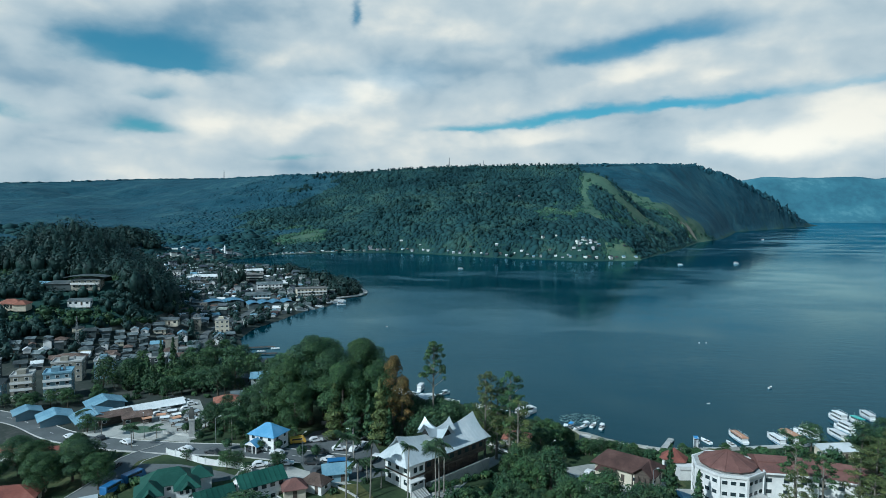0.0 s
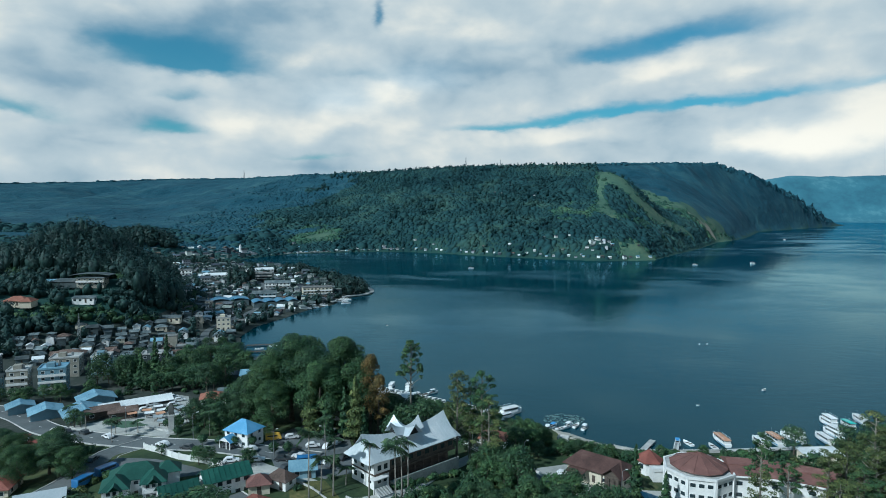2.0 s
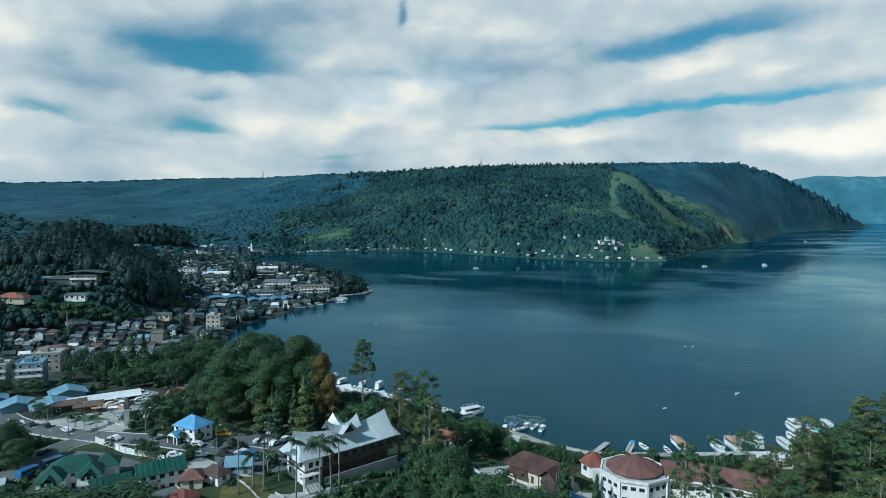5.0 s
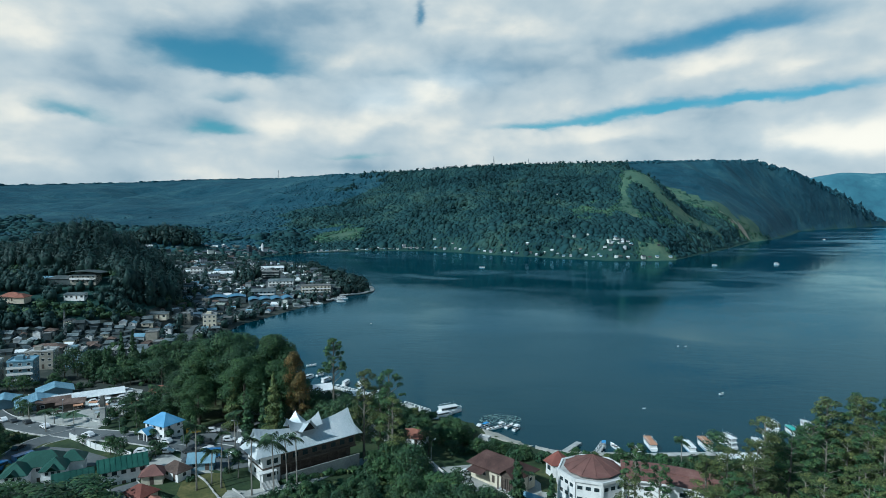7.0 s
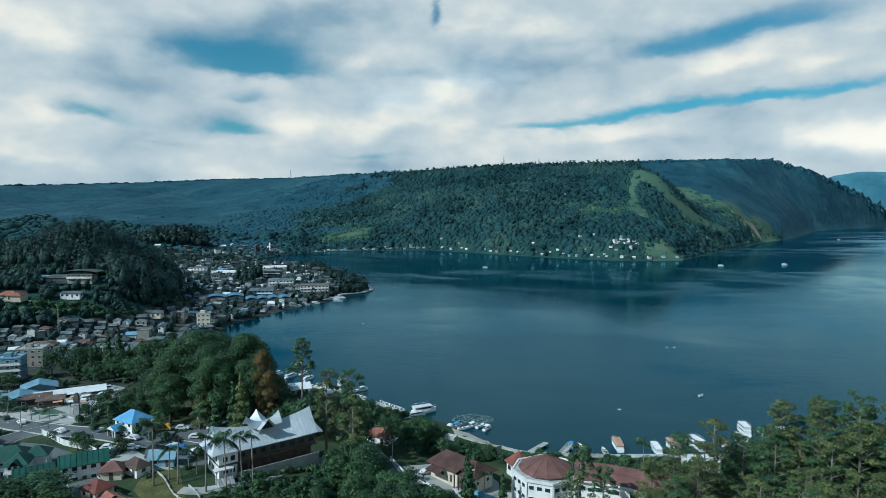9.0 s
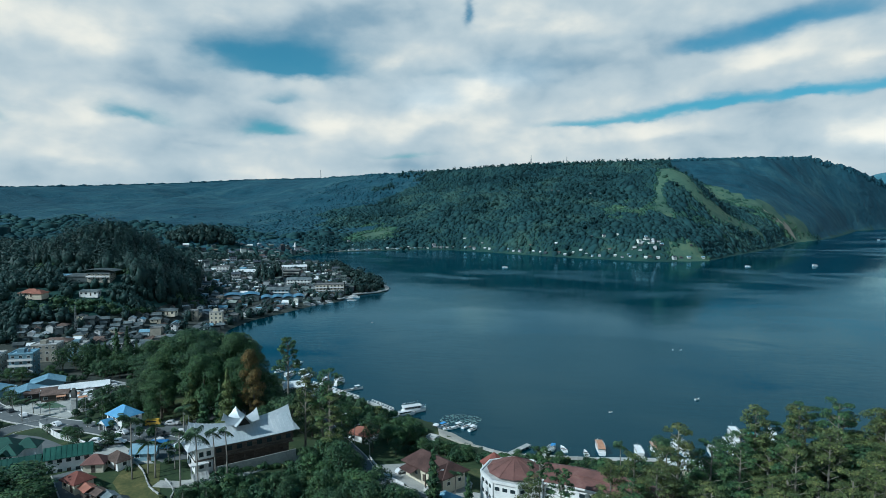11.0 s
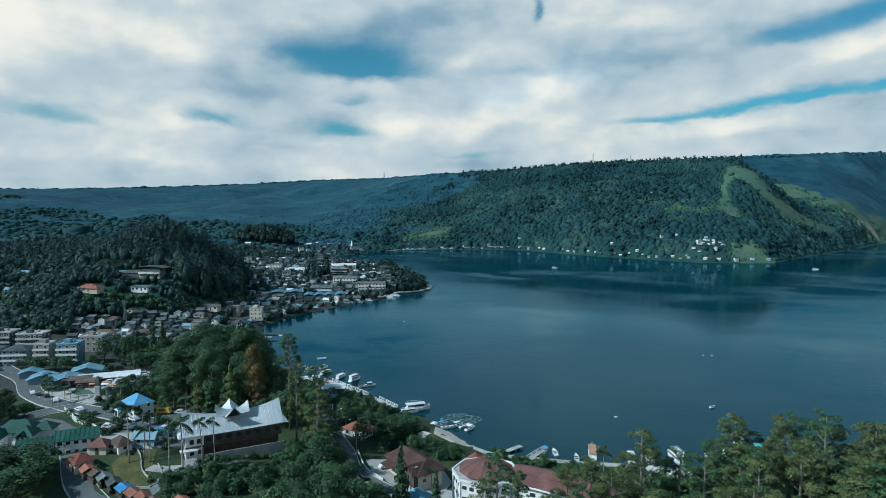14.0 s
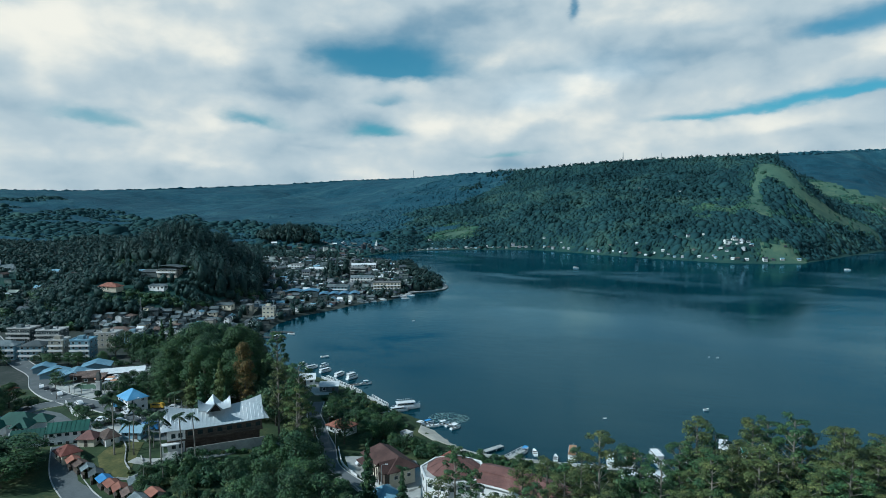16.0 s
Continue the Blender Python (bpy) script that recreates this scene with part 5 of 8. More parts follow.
# blue roofed house with a porch
def blue_house(x, y, z, turn):
    root = house("blue_roofed_house", "white two storey house with a bright blue roof", 10.0, 8.0, 2, "hip", "white_wall", "roof_skyblue", rise=3.0, detailed=True, sh=2.8)
    part("porch_roof", gable_roof(4.2, 5.0, 3.0, 1.6, 0.4), "roof_skyblue", root, at=pose(-1.5, -5.6, 0, 0, 0, 90))
    part("porch_gable", Shape().add([(-4.0, -8.0, 3.0), (1.0, -8.0, 3.0), (-1.5, -8.0, 4.6), (-4.0, -7.8, 3.0), (1.0, -7.8, 3.0), (-1.5, -7.8, 4.6)], [(0, 1, 2), (3, 5, 4), (0, 3, 4, 1), (1, 4, 5, 2), (2, 5, 3, 0)]), "white_wall", root)
    for xx in (-3.7, -0.8, 0.7):
        part("pillar", Shape().box(xx - 0.15, -7.9, -1, xx + 0.15, -7.6, 3.0), "white_wall", root)
    settle(root, x, y, turn, z, (7, 7), 0.88)


blue_house(-52.8, 175.2, 9.6, -22)


# green roofed office with several hipped wings
def green_office(x, y, z, turn):
    root = house("green_roofed_office", "white two storey office with dark green hip roofs", 15, 9, 2, "hip", "white_wall", "roof_green", rise=3.4, detailed=True, sh=3.1)
    for dx, dy, L, W, a, rise in ((-5.5, -6.0, 8.5, 7.0, 90, 2.8), (5.2, -5.0, 7.5, 6.5, 90, 2.6), (9.0, 1.0, 7, 6.0, 0, 2.4)):
        part("wing_wall", wall_box(L, W, 6.0), "white_wall", root, at=pose(dx, dy, 0, 0, 0, a))
        part("wing_roof", hip_roof(L, W, 6.0, rise, 0.7), "roof_green", root, at=pose(dx, dy, 0.06, 0, 0, a))
    for dx, dy in ((-5.5, -10.3), (5.2, -8.8)):
        part("balcony", Shape().box(dx - 3.2, dy - 1.2, 2.9, dx + 3.2, dy + 0.1, 3.1).box(dx - 3.2, dy - 1.2, 3.1, dx + 3.2, dy - 1.1, 4.0), "frame_white", root)
        part("porch_gable", gable_roof(2.4, 3.2, 6.0, 1.5, 0.3), "roof_green", root, at=pose(dx, dy - 0.4, 0.0, 0, 0, 90))
        for k in (-1.7, 0, 1.7):
            for zz in (0.9, 4.0):
                add_window(root, face_pose(dx + k, dy + 0.02, zz, 0), 1.2, 1.3)
    settle(root, x, y, turn, z, (10, 9), 0.8)


green_office(-68.8, 142.8, 9.2, 25)


def green_row(x, y, z, turn, L, label):
    root = house("green_roofed_row", label, L, 6.2, 2, "gable", "white_wall", "roof_green", rise=2.0, detailed=True, sh=2.8, every=2.2)
    sheet_ribs(root, L, 6.2, 5.6, 2.0, 0.6, "roof_green", 1.3)
    settle(root, x, y, turn, z, (L / 2 + 1, 4.5))


green_row(-46.3, 143.8, 8.4, 38, 11.0, "long white lodging row with a green gable roof")
green_row(-55.3, 136.8, 7.0, 38, 8.5, "lower white lodging row with a green gable roof")


# sheds of the market
def long_shed(x, y, z, turn, L, W, h, rise, mat, label, wall="blue_wall"):
    root = thing("market_shed", label, "shed", "market sheds")
    part("roof", gable_roof(L, W, h, rise, 0.9), mat, root)
    sheet_ribs(root, L, W, h, rise, 0.9, mat, 1.5)
    part("back_wall", Shape().box(-L / 2, W / 2 - 0.2, -1, L / 2, W / 2, h - 0.2), wall, root)
    for q in (-1, 1):
        part("end_wall", Shape().box(q * L / 2 - 0.1, -W / 2, -1, q * L / 2 + 0.1, W / 2 - 0.2, h - 0.2).add([(q * L / 2, -W / 2, h - 0.2), (q * L / 2, W / 2, h - 0.2), (q * L / 2, 0, h + rise - 0.1), (q * L / 2 - 0.1 * q, 0, h + rise - 0.1)], [(0, 1, 2), (0, 3, 1)]), wall, root)
    k = int(L / 4)
    for i in range(k + 1):
        xx = -L / 2 + 0.3 + (L - 0.6) * i / k
        part("post", shared(("shed_post", h), lambda: mesh_of("post", Shape().box(-0.12, -0.12, -1, 0.12, 0.12, h - 0.1), MAT["steel"])), None, root, at=pose(xx, -W / 2 + 0.2, 0))
    settle(root, x, y, turn, z, (L / 2 + 1, W / 2 + 1))


long_shed(-112.0, 221.5, 3.6, 38, 24, 6.0, 3.2, 1.3, "roof_white", "long open shed with a pale ribbed sheet roof")
long_shed(-126.5, 211.5, 3.4, -48, 11, 13.0, 3.2, 2.0, "roof_blue", "broad shed with a blue sheet roof")
long_shed(-141.5, 212.5, 3.2, -52, 9, 10.0, 3.0, 1.6, "roof_blue", "shed with a faded blue sheet roof")
long_shed(-131.5, 227.5, 3.2, -50, 9, 12.0, 3.4, 1.9, "roof_blue", "blue roofed shed behind the long shed")
long_shed(-155.0, 217.5, 3.2, -50, 7, 8, 3.0, 1.3, "roof_blue", "small shed with a blue and white sheet roof")


# hotels at the foot of the hill
def block(name, label, x, y, z, turn, L, W, st, wall, roof_mat, roof="flat", balcony=True, category="hotel", rise=2.0):
    root = house(name, label, L, W, st, roof, wall, roof_mat, rise=rise, balcony=balcony, detailed=True, category=category, sh=2.75, every=2.6)
    if roof == "flat":
        part("roof_hut", Shape().box(-L * 0.25, -1.5, st * 2.75, -L * 0.25 + 3, 1.8, st * 2.75 + 2.0), wall, root)
        part("water_tank", Shape().rod((L * 0.2, 0.5, st * 2.75 + 0.2), (L * 0.2, 0.5, st * 2.75 + 1.9), 0.55, 0.55, 10), "steel", root)
    settle(root, x, y, turn, z, (L / 2 + 1.5, W / 2 + 2.5))


block("terraced_hotel", "pale four storey hotel with stacked balconies", -171, 239, 3.0, 24, 7.5, 7.5, 4, "tan_wall", "concrete")
block("blue_hotel", "pale blue four storey hotel with balconies", -159.5, 244, 2.9, 24, 10, 8.5, 4, "blue_wall", "roof_blue")
block("long_hotel", "long white three storey hotel with grey hip roofs", -201, 228, 3.4, 24, 20, 9, 3, "blue_wall", "roof_grey", "hip")
block("long_hotel", "white hotel wing with a dark hip roof", -183, 234.5, 3.3, 24, 12, 9, 3, "blue_wall", "roof_grey", "hip")
block("flat_block", "pale tan three storey block with a flat roof", -172, 271, 3.4, 20, 12, 9, 3, "tan_wall", "concrete", balcony=False, category="apartment block")
block("flat_block", "grey blue three storey block behind the hotels", -158, 276, 3.0, 20, 8, 8, 3, "blue_wall", "concrete", balcony=False, category="apartment block")
block("flat_block", "grey three storey block with open balconies", -206, 262, 4.4, 22, 14, 9, 3, "grey_wall", "concrete", category="apartment block")
block("flat_block", "pale three storey block with roof terrace", -224, 258, 5.0, 18, 14, 9, 3, "grey_wall", "concrete", category="apartment block")
block("flat_block", "grey three storey block with a water tank", -137, 283, 2.8, 20, 9, 8, 3, "grey_wall", "concrete", balcony=False, category="apartment block")
block("yellow_house", "yellow three storey house at the bay", -143, 386, 1.8, 20, 8.5, 6.5, 3, "cream_wall", "concrete", balcony=False, category="house")


# the villa and the red roofed house on the hill
def hill_villa(x, y, z, turn):
    root = house("hill_villa", "long low villa with a bowed roof on the hill", 16, 8, 2, "hip", "tan_wall", "roof_grey", rise=1.6, detailed=True, sh=2.7, balcony=True, category="villa")
    part("side_wing", wall_box(16, 7, 3.2), "grey_wall", root, at=pose(-15, 0.5, 0))
    part("side_roof", hip_roof(16, 7, 3.2, 1.6), "roof_grey", root, at=pose(-15, 0.5, 0))
    s = Shape()
    rows = []
    for i in range(11):
        t = -1 + i / 5
        rows.append([(12 * t, yy, 6.9 + 1.2 * (1 - t * t)) for yy in (-5.2, 5.2)])
    low = [[(a, b, c - 0.2) for a, b, c in r] for r in rows]
    s.loft(rows).loft(low).loft([[r[0] for r in rows], [r[0] for r in low]]).loft([[r[1] for r in rows], [r[1] for r in low]])
    part("bowed_roof", s, "roof_grey", root)
    settle(root, x, y, turn, z, (13, 4.5))


hill_villa(-219, 369, 32.4, 10)
root = house("red_roofed_house", "cream hill house with an orange tiled roof", 12, 8, 1, "hip", "cream_wall", "roof_orange", rise=2.2, detailed=True)
part("wing_roof", hip_roof(8, 6, 2.9, 1.8), "roof_orange", root, at=pose(7, -3, 0, 0, 0, 90))
part("wing_wall", wall_box(8, 6, 2.9), "cream_wall", root, at=pose(7, -3, 0, 0, 0, 90))
settle(root, -244, 337, 12, gz(-244, 337) + 0.5, (11, 7))


# church by the far bay, and another on the western hill
def church(x, y, turn, scale, label):
    root = thing("church", label, "church")
    part("nave", wall_box(16, 8, 5, gable=3.5), "white_wall", root)
    part("roof", gable_roof(16, 8, 5, 3.5, 0.5), "roof_grey", root)
    part("tower", Shape().box(-10.5, -2, -1, -7.5, 2, 12), "white_wall", root)
    part("spire", Shape().loft([[(-10.9, -2.3, 12), (-7.1, -2.3, 12), (-7.1, 2.3, 12), (-10.9, 2.3, 12)], [(-9.05, -0.05, 19), (-8.95, -0.05, 19), (-8.95, 0.05, 19), (-9.05, 0.05, 19)]], True, True), "roof_white", root)
    for i in range(4):
        plain_window(root, face_pose(-5 + 3.4 * i, -4, 1.4, 0), 1.0, 2.4)
    settle(root, x, y, turn, clear=(14, 8), scale=scale)


church(-374, 1056, 60, 0.75, "white church with a tall pointed tower")
church(-480, 428, 30, 0.8, "pale church with a spire among hill trees")


# stalls with orange, blue and grey roofs along the low street
def stall(label, roof_mat, L=4.2, W=3.4):
    root = thing("market_stall", label, "stall", "stalls along the low street")
    part("roof", gable_roof(L, W, 2.5, 0.8, 0.45, 0.07), roof_mat, root)
    part("counter", Shape().box(-L / 2 + 0.2, -W / 2 + 0.1, -0.5, L / 2 - 0.2, -W / 2 + 0.7, 0.95), "wood_wall", root)
    part("back_panel", Shape().box(-L / 2, W / 2 - 0.12, -0.5, L / 2, W / 2, 2.4), "white_wall", root)
    for sx in (-1, 1):
        for sy in (-1, 1):
            part("post", shared("stall_post", lambda: mesh_of("post", Shape().rod((0, 0, -0.5), (0, 0, 2.5), 0.05, 0.05, 5), MAT["steel"])), None, root, at=pose(sx * (L / 2 - 0.1), sy * (W / 2 - 0.1), 0))
    return root


STALLS = [(-29.7, 131.3), (-22.3, 129.8), (-12.4, 126.8), (-3.2, 123.5), (8.1, 118.9)]


def place_stalls():
    kinds = [stall("market stall under an orange sheet roof", "roof_orange"), stall("market stall under a blue tarpaulin roof", "tarp_blue"),
             stall("market stall under a dull grey roof", "roof_grey"), stall("market stall under a rusty roof", "roof_rust")]
    line, seen = curve_points(STALLS, 4.2), set()
    for i, (x, y) in enumerate(line):
        for row in (0,) if i < 6 else (0, 1):
            k = (i * 3 + row * 2 + (i // 3)) % 4
            px, py = x + row * 1.7, y + row * 3.7
            m = pose(px, py, gz(px, py) + 0.05, 0, 0, -30 + 8 * math.sin(i * 1.7 + row)) @ Matrix.Scale(0.92, 4)
            if i % 4 == 3 and row:
                continue
            if k in seen:
                copy_thing(kinds[k], m @ Matrix.Scale(1 / 0.92, 4))
            else:
                kinds[k].matrix_basis = m
                seen.add(k)
            keep_clear(px, py, 2.2, 1.9)


place_stalls()


def yard_awning(label, cloth, L=3.2, W=2.6):
    """A cloth on four sticks over a trestle table."""
    root = thing("yard_awning", label, "awning", "awnings in the market yard")
    part("cloth", saddle_roof(L / 2, W / 2, 2.25, 2.4, 2.0, 2.05, 1.0, 6, 0.05), cloth, root)
    part("table", Shape().box(-L * 0.35, -0.5, 0.72, L * 0.35, 0.5, 0.78), "wood_wall", root)
    for sx in (-1, 1):
        part("trestle", Shape().box(sx * L * 0.3 - 0.04, -0.45, -0.3, sx * L * 0.3 + 0.04, 0.45, 0.72), "wood_wall", root)
        for sy in (-1, 1):
            part("pole", Shape().rod((sx * L * 0.47, sy * W * 0.47, -0.4), (sx * L * 0.47, sy * W * 0.47, 2.02), 0.03, 0.03, 5), "steel", root)
    return root


AWNINGS = [yard_awning("pale cloth awning over a market table", "boat_white"), yard_awning("faded orange awning over a market table", "boat_orange"), yard_awning("grey sheet awning over a market table", "roof_zinc")]
for i, (x, y, turn) in enumerate(((-98, 205, 20), (-93.5, 203.5, 50), (-89.5, 205, 10), (-95.5, 208.5, 35), (-101, 209, 15), (-90, 211, 60), (-86, 200.5, 25), (-104.5, 205, 40), (-87.5, 193.5, 15), (-99.5, 214, 30), (-84.5, 208, 70), (-92, 199, 30))):
    m = pose(x, y, gz(x, y) + 0.1, 0, 0, turn)
    if i < 3:
        AWNINGS[i].matrix_basis = m
    else:
        copy_thing(AWNINGS[i % 3], m)

for x, y, turn, L, W, st, rf, wall, rm, label in (
    (-37.5, 143.5, 20, 5.2, 4.4, 1, "hip", "cream_wall", "roof_mauve", "small house with a faded pink tiled roof"),
    (-32.5, 146.5, -25, 6, 4, 1, "hip", "white_wall", "roof_rust", "low house with a rusty brown roof"),
    (-28.5, 152.5, 15, 6.5, 3.6, 1, "gable", "blue_wall", "roof_blue", "low blue shed beside the car park"),
    (-35.0, 133.8, -20, 6, 5, 1, "hip", "cream_wall", "roof_red", "house with a dull red hip roof"),
    (-110, 145, 15, 13, 9, 1, "hip", "cream_wall", "roof_red", "house with a broad red tiled roof among trees"),
    (-118, 172, 25, 7, 6, 1, "gable", "cream_wall", "roof_red", "small red roofed house behind trees"),
    (-132, 180, 10, 10, 8, 1, "hip", "white_wall", "roof_red", "red roofed house beside the road"),
    (-88, 134, 30, 10, 6, 1, "gable", "grey_wall", "roof_zinc", "low building with a pale sheet roof"),
    (24.8, 194.5, -15, 8.5, 6.5, 1, "hip", "white_wall", "roof_orange", "lakeside house with an orange tiled roof"),
    (-83.5, 226, 20, 9, 7, 1, "hip", "white_wall", "roof_orange", "house with a pale orange roof by the market"),
    (-78, 234, 15, 12, 9, 1, "gable", "grey_wall", "roof_grey", "large dark roofed house behind the market"),
    (-80, 257, 10, 7, 6, 2, "gable", "white_wall", "roof_blue", "white lakeside house with a blue roof"),
    (-140, 300, 15, 9, 7, 1, "hip", "white_wall", "roof_grey", "white house among trees near the bay"),
    (-128, 276, 15, 9, 7, 1, "gable", "white_wall", "roof_white", "white house with a pale roof among trees"),
    (-118, 209.5, 38, 11, 4.5, 1, "lean", "wood_wall", "roof_rust", "open stall row under a rusty sheet roof"),
    (-108.5, 206.5, 30, 9, 4, 1, "lean", "wood_wall", "roof_rust", "low brown roofed stalls at the market yard"),
    (62, 152.5, -30, 7, 5.5, 1, "hip", "white_wall", "roof_blue", "low house with a dark teal roof"),
    (129, 190, 5, 12, 5, 1, "lean", "cream_wall", "roof_white", "cream boat shed with a pale sheet roof"),
    (-7, 240, 25, 8, 5, 1, "lean", "grey_wall", "roof_white", "jetty shed with a pale blue sheet roof"),
    (-24, 247, 30, 9, 6, 1, "gable", "white_wall", "roof_white", "white jetty house with a pale roof"),
    (48.5, 198.5, -20, 3.4, 2.6, 1, "flat", "white_wall", "concrete", "small white beach hut"),
    (-182, 288, 20, 14, 8, 2, "hip", "grey_wall", "roof_rust", "grey two storey house with a rusty roof"),
    (-172, 372, 12, 13, 6, 1, "lean", "cream_wall", "roof_grey", "long low house at the foot of the hill"),
    (-214, 352, 12, 12, 5, 1, "lean", "white_wall", "roof_grey", "long low house below the villa"),
    (-246, 372, 8, 14, 5, 1, "lean", "white_wall", "roof_blue", "long low house beside the villa"),
):
    settle(house("house", label, L, W, st, rf, wall, rm, rise=1.7 if rf != "lean" else 0.8, detailed=y < 300), x, y, turn, clear=(L / 2 + 1, W / 2 + 1))

# monument and mast
mon = thing("monument", "dark stone figure block on a tall pale pedestal", "monument")
part("pedestal", Shape().box(-1.5, -1.5, -1, 1.5, 1.5, 0.6).box(-0.8, -0.8, 0.6, 0.8, 0.8, 6.0).box(-1.0, -1.0, 6.0, 1.0, 1.0, 6.4), "concrete", mon)
part("top_block", Shape().loft([[(-0.7, -0.6, 6.4), (0.7, -0.6, 6.4), (0.7, 0.6, 6.4), (-0.7, 0.6, 6.4)], [(-0.9, -0.7, 8.4), (0.8, -0.7, 8.4), (0.8, 0.7, 8.4), (-0.9, 0.7, 8.4)], [(-0.4, -0.4, 10.0), (0.35, -0.4, 10.0), (0.35, 0.4, 10.0), (-0.4, 0.4, 10.0)]], True, True), "stone", mon)
settle(mon, -79.8, 184, 20, clear=(3, 3))


def lattice_mast(x, y, h, w, label):
    root = thing("radio_mast", label, "mast")
    for sx in (-1, 1):
        for sy in (-1, 1):
            part("leg", Shape().rod((sx * w, sy * w, -2), (sx * w * 0.15, sy * w * 0.15, h), 0.35 * w / 2, 0.12 * w / 2, 4), "steel", root)
    for i in range(8):
        z, k = h * i / 8, w * (1 - 0.85 * i / 8)
        z2, k2 = h * (i + 1) / 8, w * (1 - 0.85 * (i + 1) / 8)
        part("brace", Shape().rod((-k, -k, z), (k2, -k2, z2), 0.1 * w).rod((k, k, z), (-k2, k2, z2), 0.1 * w).rod((-k, k, z), (-k2, -k2, z2), 0.1 * w), "steel", root)
    settle(root, x, y, 10, clear=(w, w))


lattice_mast(14, 1890, 32, 2.2, "tall grey lattice mast on the ridge")
lattice_mast(120, 1915, 22, 1.8, "grey lattice mast on the ridge")
lattice_mast(-196, 318, 16, 0.8, "slim grey lattice mast below the hill")
lattice_mast(-840, 2352, 34, 2.4, "thin grey mast on the far ridge")


# ---- boats, piers and vehicles ----
def hull_shape(L, B, H, bow=0.55, sheer=0.5, n=12):
    rows = []
    for i in range(n + 1):
        t = i / n
        b = B / 2 * (1 - max(0, (t - (1 - bow)) / bow) ** 2.2) * (0.88 + 0.12 * min(1, t * 4))
        top = H + sheer * max(0, t - 0.45) ** 2 * 2.2
        keel = -0.35 + 0.5 * max(0, t - 0.7) ** 2 * 4
        x = -L / 2 + L * t
        rows.append([(x, -b, top), (x, -b * 0.95, H * 0.35), (x, -b * 0.55, keel), (x, b * 0.55, keel), (x, b * 0.95, H * 0.35), (x, b, top), (x, b * 0.93, top - 0.16), (x, -b * 0.93, top - 0.16)])
    return Shape().loft(rows, True, True)


def tour_boat(label, L=15.0, B=4.0, roof="boat_white", stripe="boat_blue", decks=2):
    root = thing("tour_boat", label, "boat", "boats at the shore")
    part("hull", hull_shape(L, B, 1.3, sheer=0.9), "boat_white", root)
    part("stripe", Shape().loft([r for r in ([(x, -B / 2 * 0.975 * k - 0.02, 0.62), (x, -B / 2 * 0.985 * k - 0.02, 0.95)] for x, k in ((-L / 2 + 0.1, 0.9), (-L * 0.3, 1.0), (0, 1.0)))]).loft([r for r in ([(x, B / 2 * 0.975 * k + 0.02, 0.62), (x, B / 2 * 0.985 * k + 0.02, 0.95)] for x, k in ((-L / 2 + 0.1, 0.9), (-L * 0.3, 1.0), (0, 1.0)))]), stripe, root)
    z = 1.2
    for d in range(decks):
        x0, x1 = -L * 0.44 + d * 0.4, L * (0.22 - 0.1 * d)
        part("cabin", Shape().box(x0, -B * 0.40, z, x1, B * 0.40, z + 0.75), "boat_white", root)
        part("window_band", Shape().box(x0 + 0.1, -B * 0.385, z + 0.75, x1 - 0.1, B * 0.385, z + 1.55), "glass", root)
        k = int((x1 - x0) / 1.3)
        for i in range(k + 1):
            xx = x0 + (x1 - x0) * i / k
            part("window_post", shared(("boat_post", B), lambda: mesh_of("window_post", Shape().box(-0.06, -B * 0.4, 0.7, 0.06, B * 0.4, 1.6), MAT["boat_white"])), None, root, at=pose(xx, 0, z))
        part("deck_roof", Shape().slab([(x0 - 0.5, -B * 0.46, z + 1.75), (x1 + 0.7, -B * 0.44, z + 1.75), (x1 + 0.7, B * 0.44, z + 1.75), (x0 - 0.5, B * 0.46, z + 1.75)], 0.16), roof if d == decks - 1 else "boat_white", root)
        z += 1.75
    rail = Shape()
    for q in (-1, 1):
        rail.rod((-L * 0.42, q * B * 0.43, z + 0.75), (L * 0.1, q * B * 0.41, z + 0.75), 0.04, n=4)
        for i in range(7):
            xx = -L * 0.42 + L * 0.52 * i / 6
            rail.rod((xx, q * B * 0.42, z), (xx, q * B * 0.42, z + 0.75), 0.03, n=4)
    part("rail", rail, "boat_white", root)
    part("mast", Shape().rod((L * 0.14, 0, z - 0.2), (L * 0.14, 0, z + 1.9), 0.05, 0.03, 5), "steel", root)
    part("bow_rail", Shape().rod((L * 0.27, -B * 0.36, 2.0), (L * 0.48, 0, 2.5), 0.04, n=4).rod((L * 0.27, B * 0.36, 2.0), (L * 0.48, 0, 2.5), 0.04, n=4), "boat_white", root)
    return root


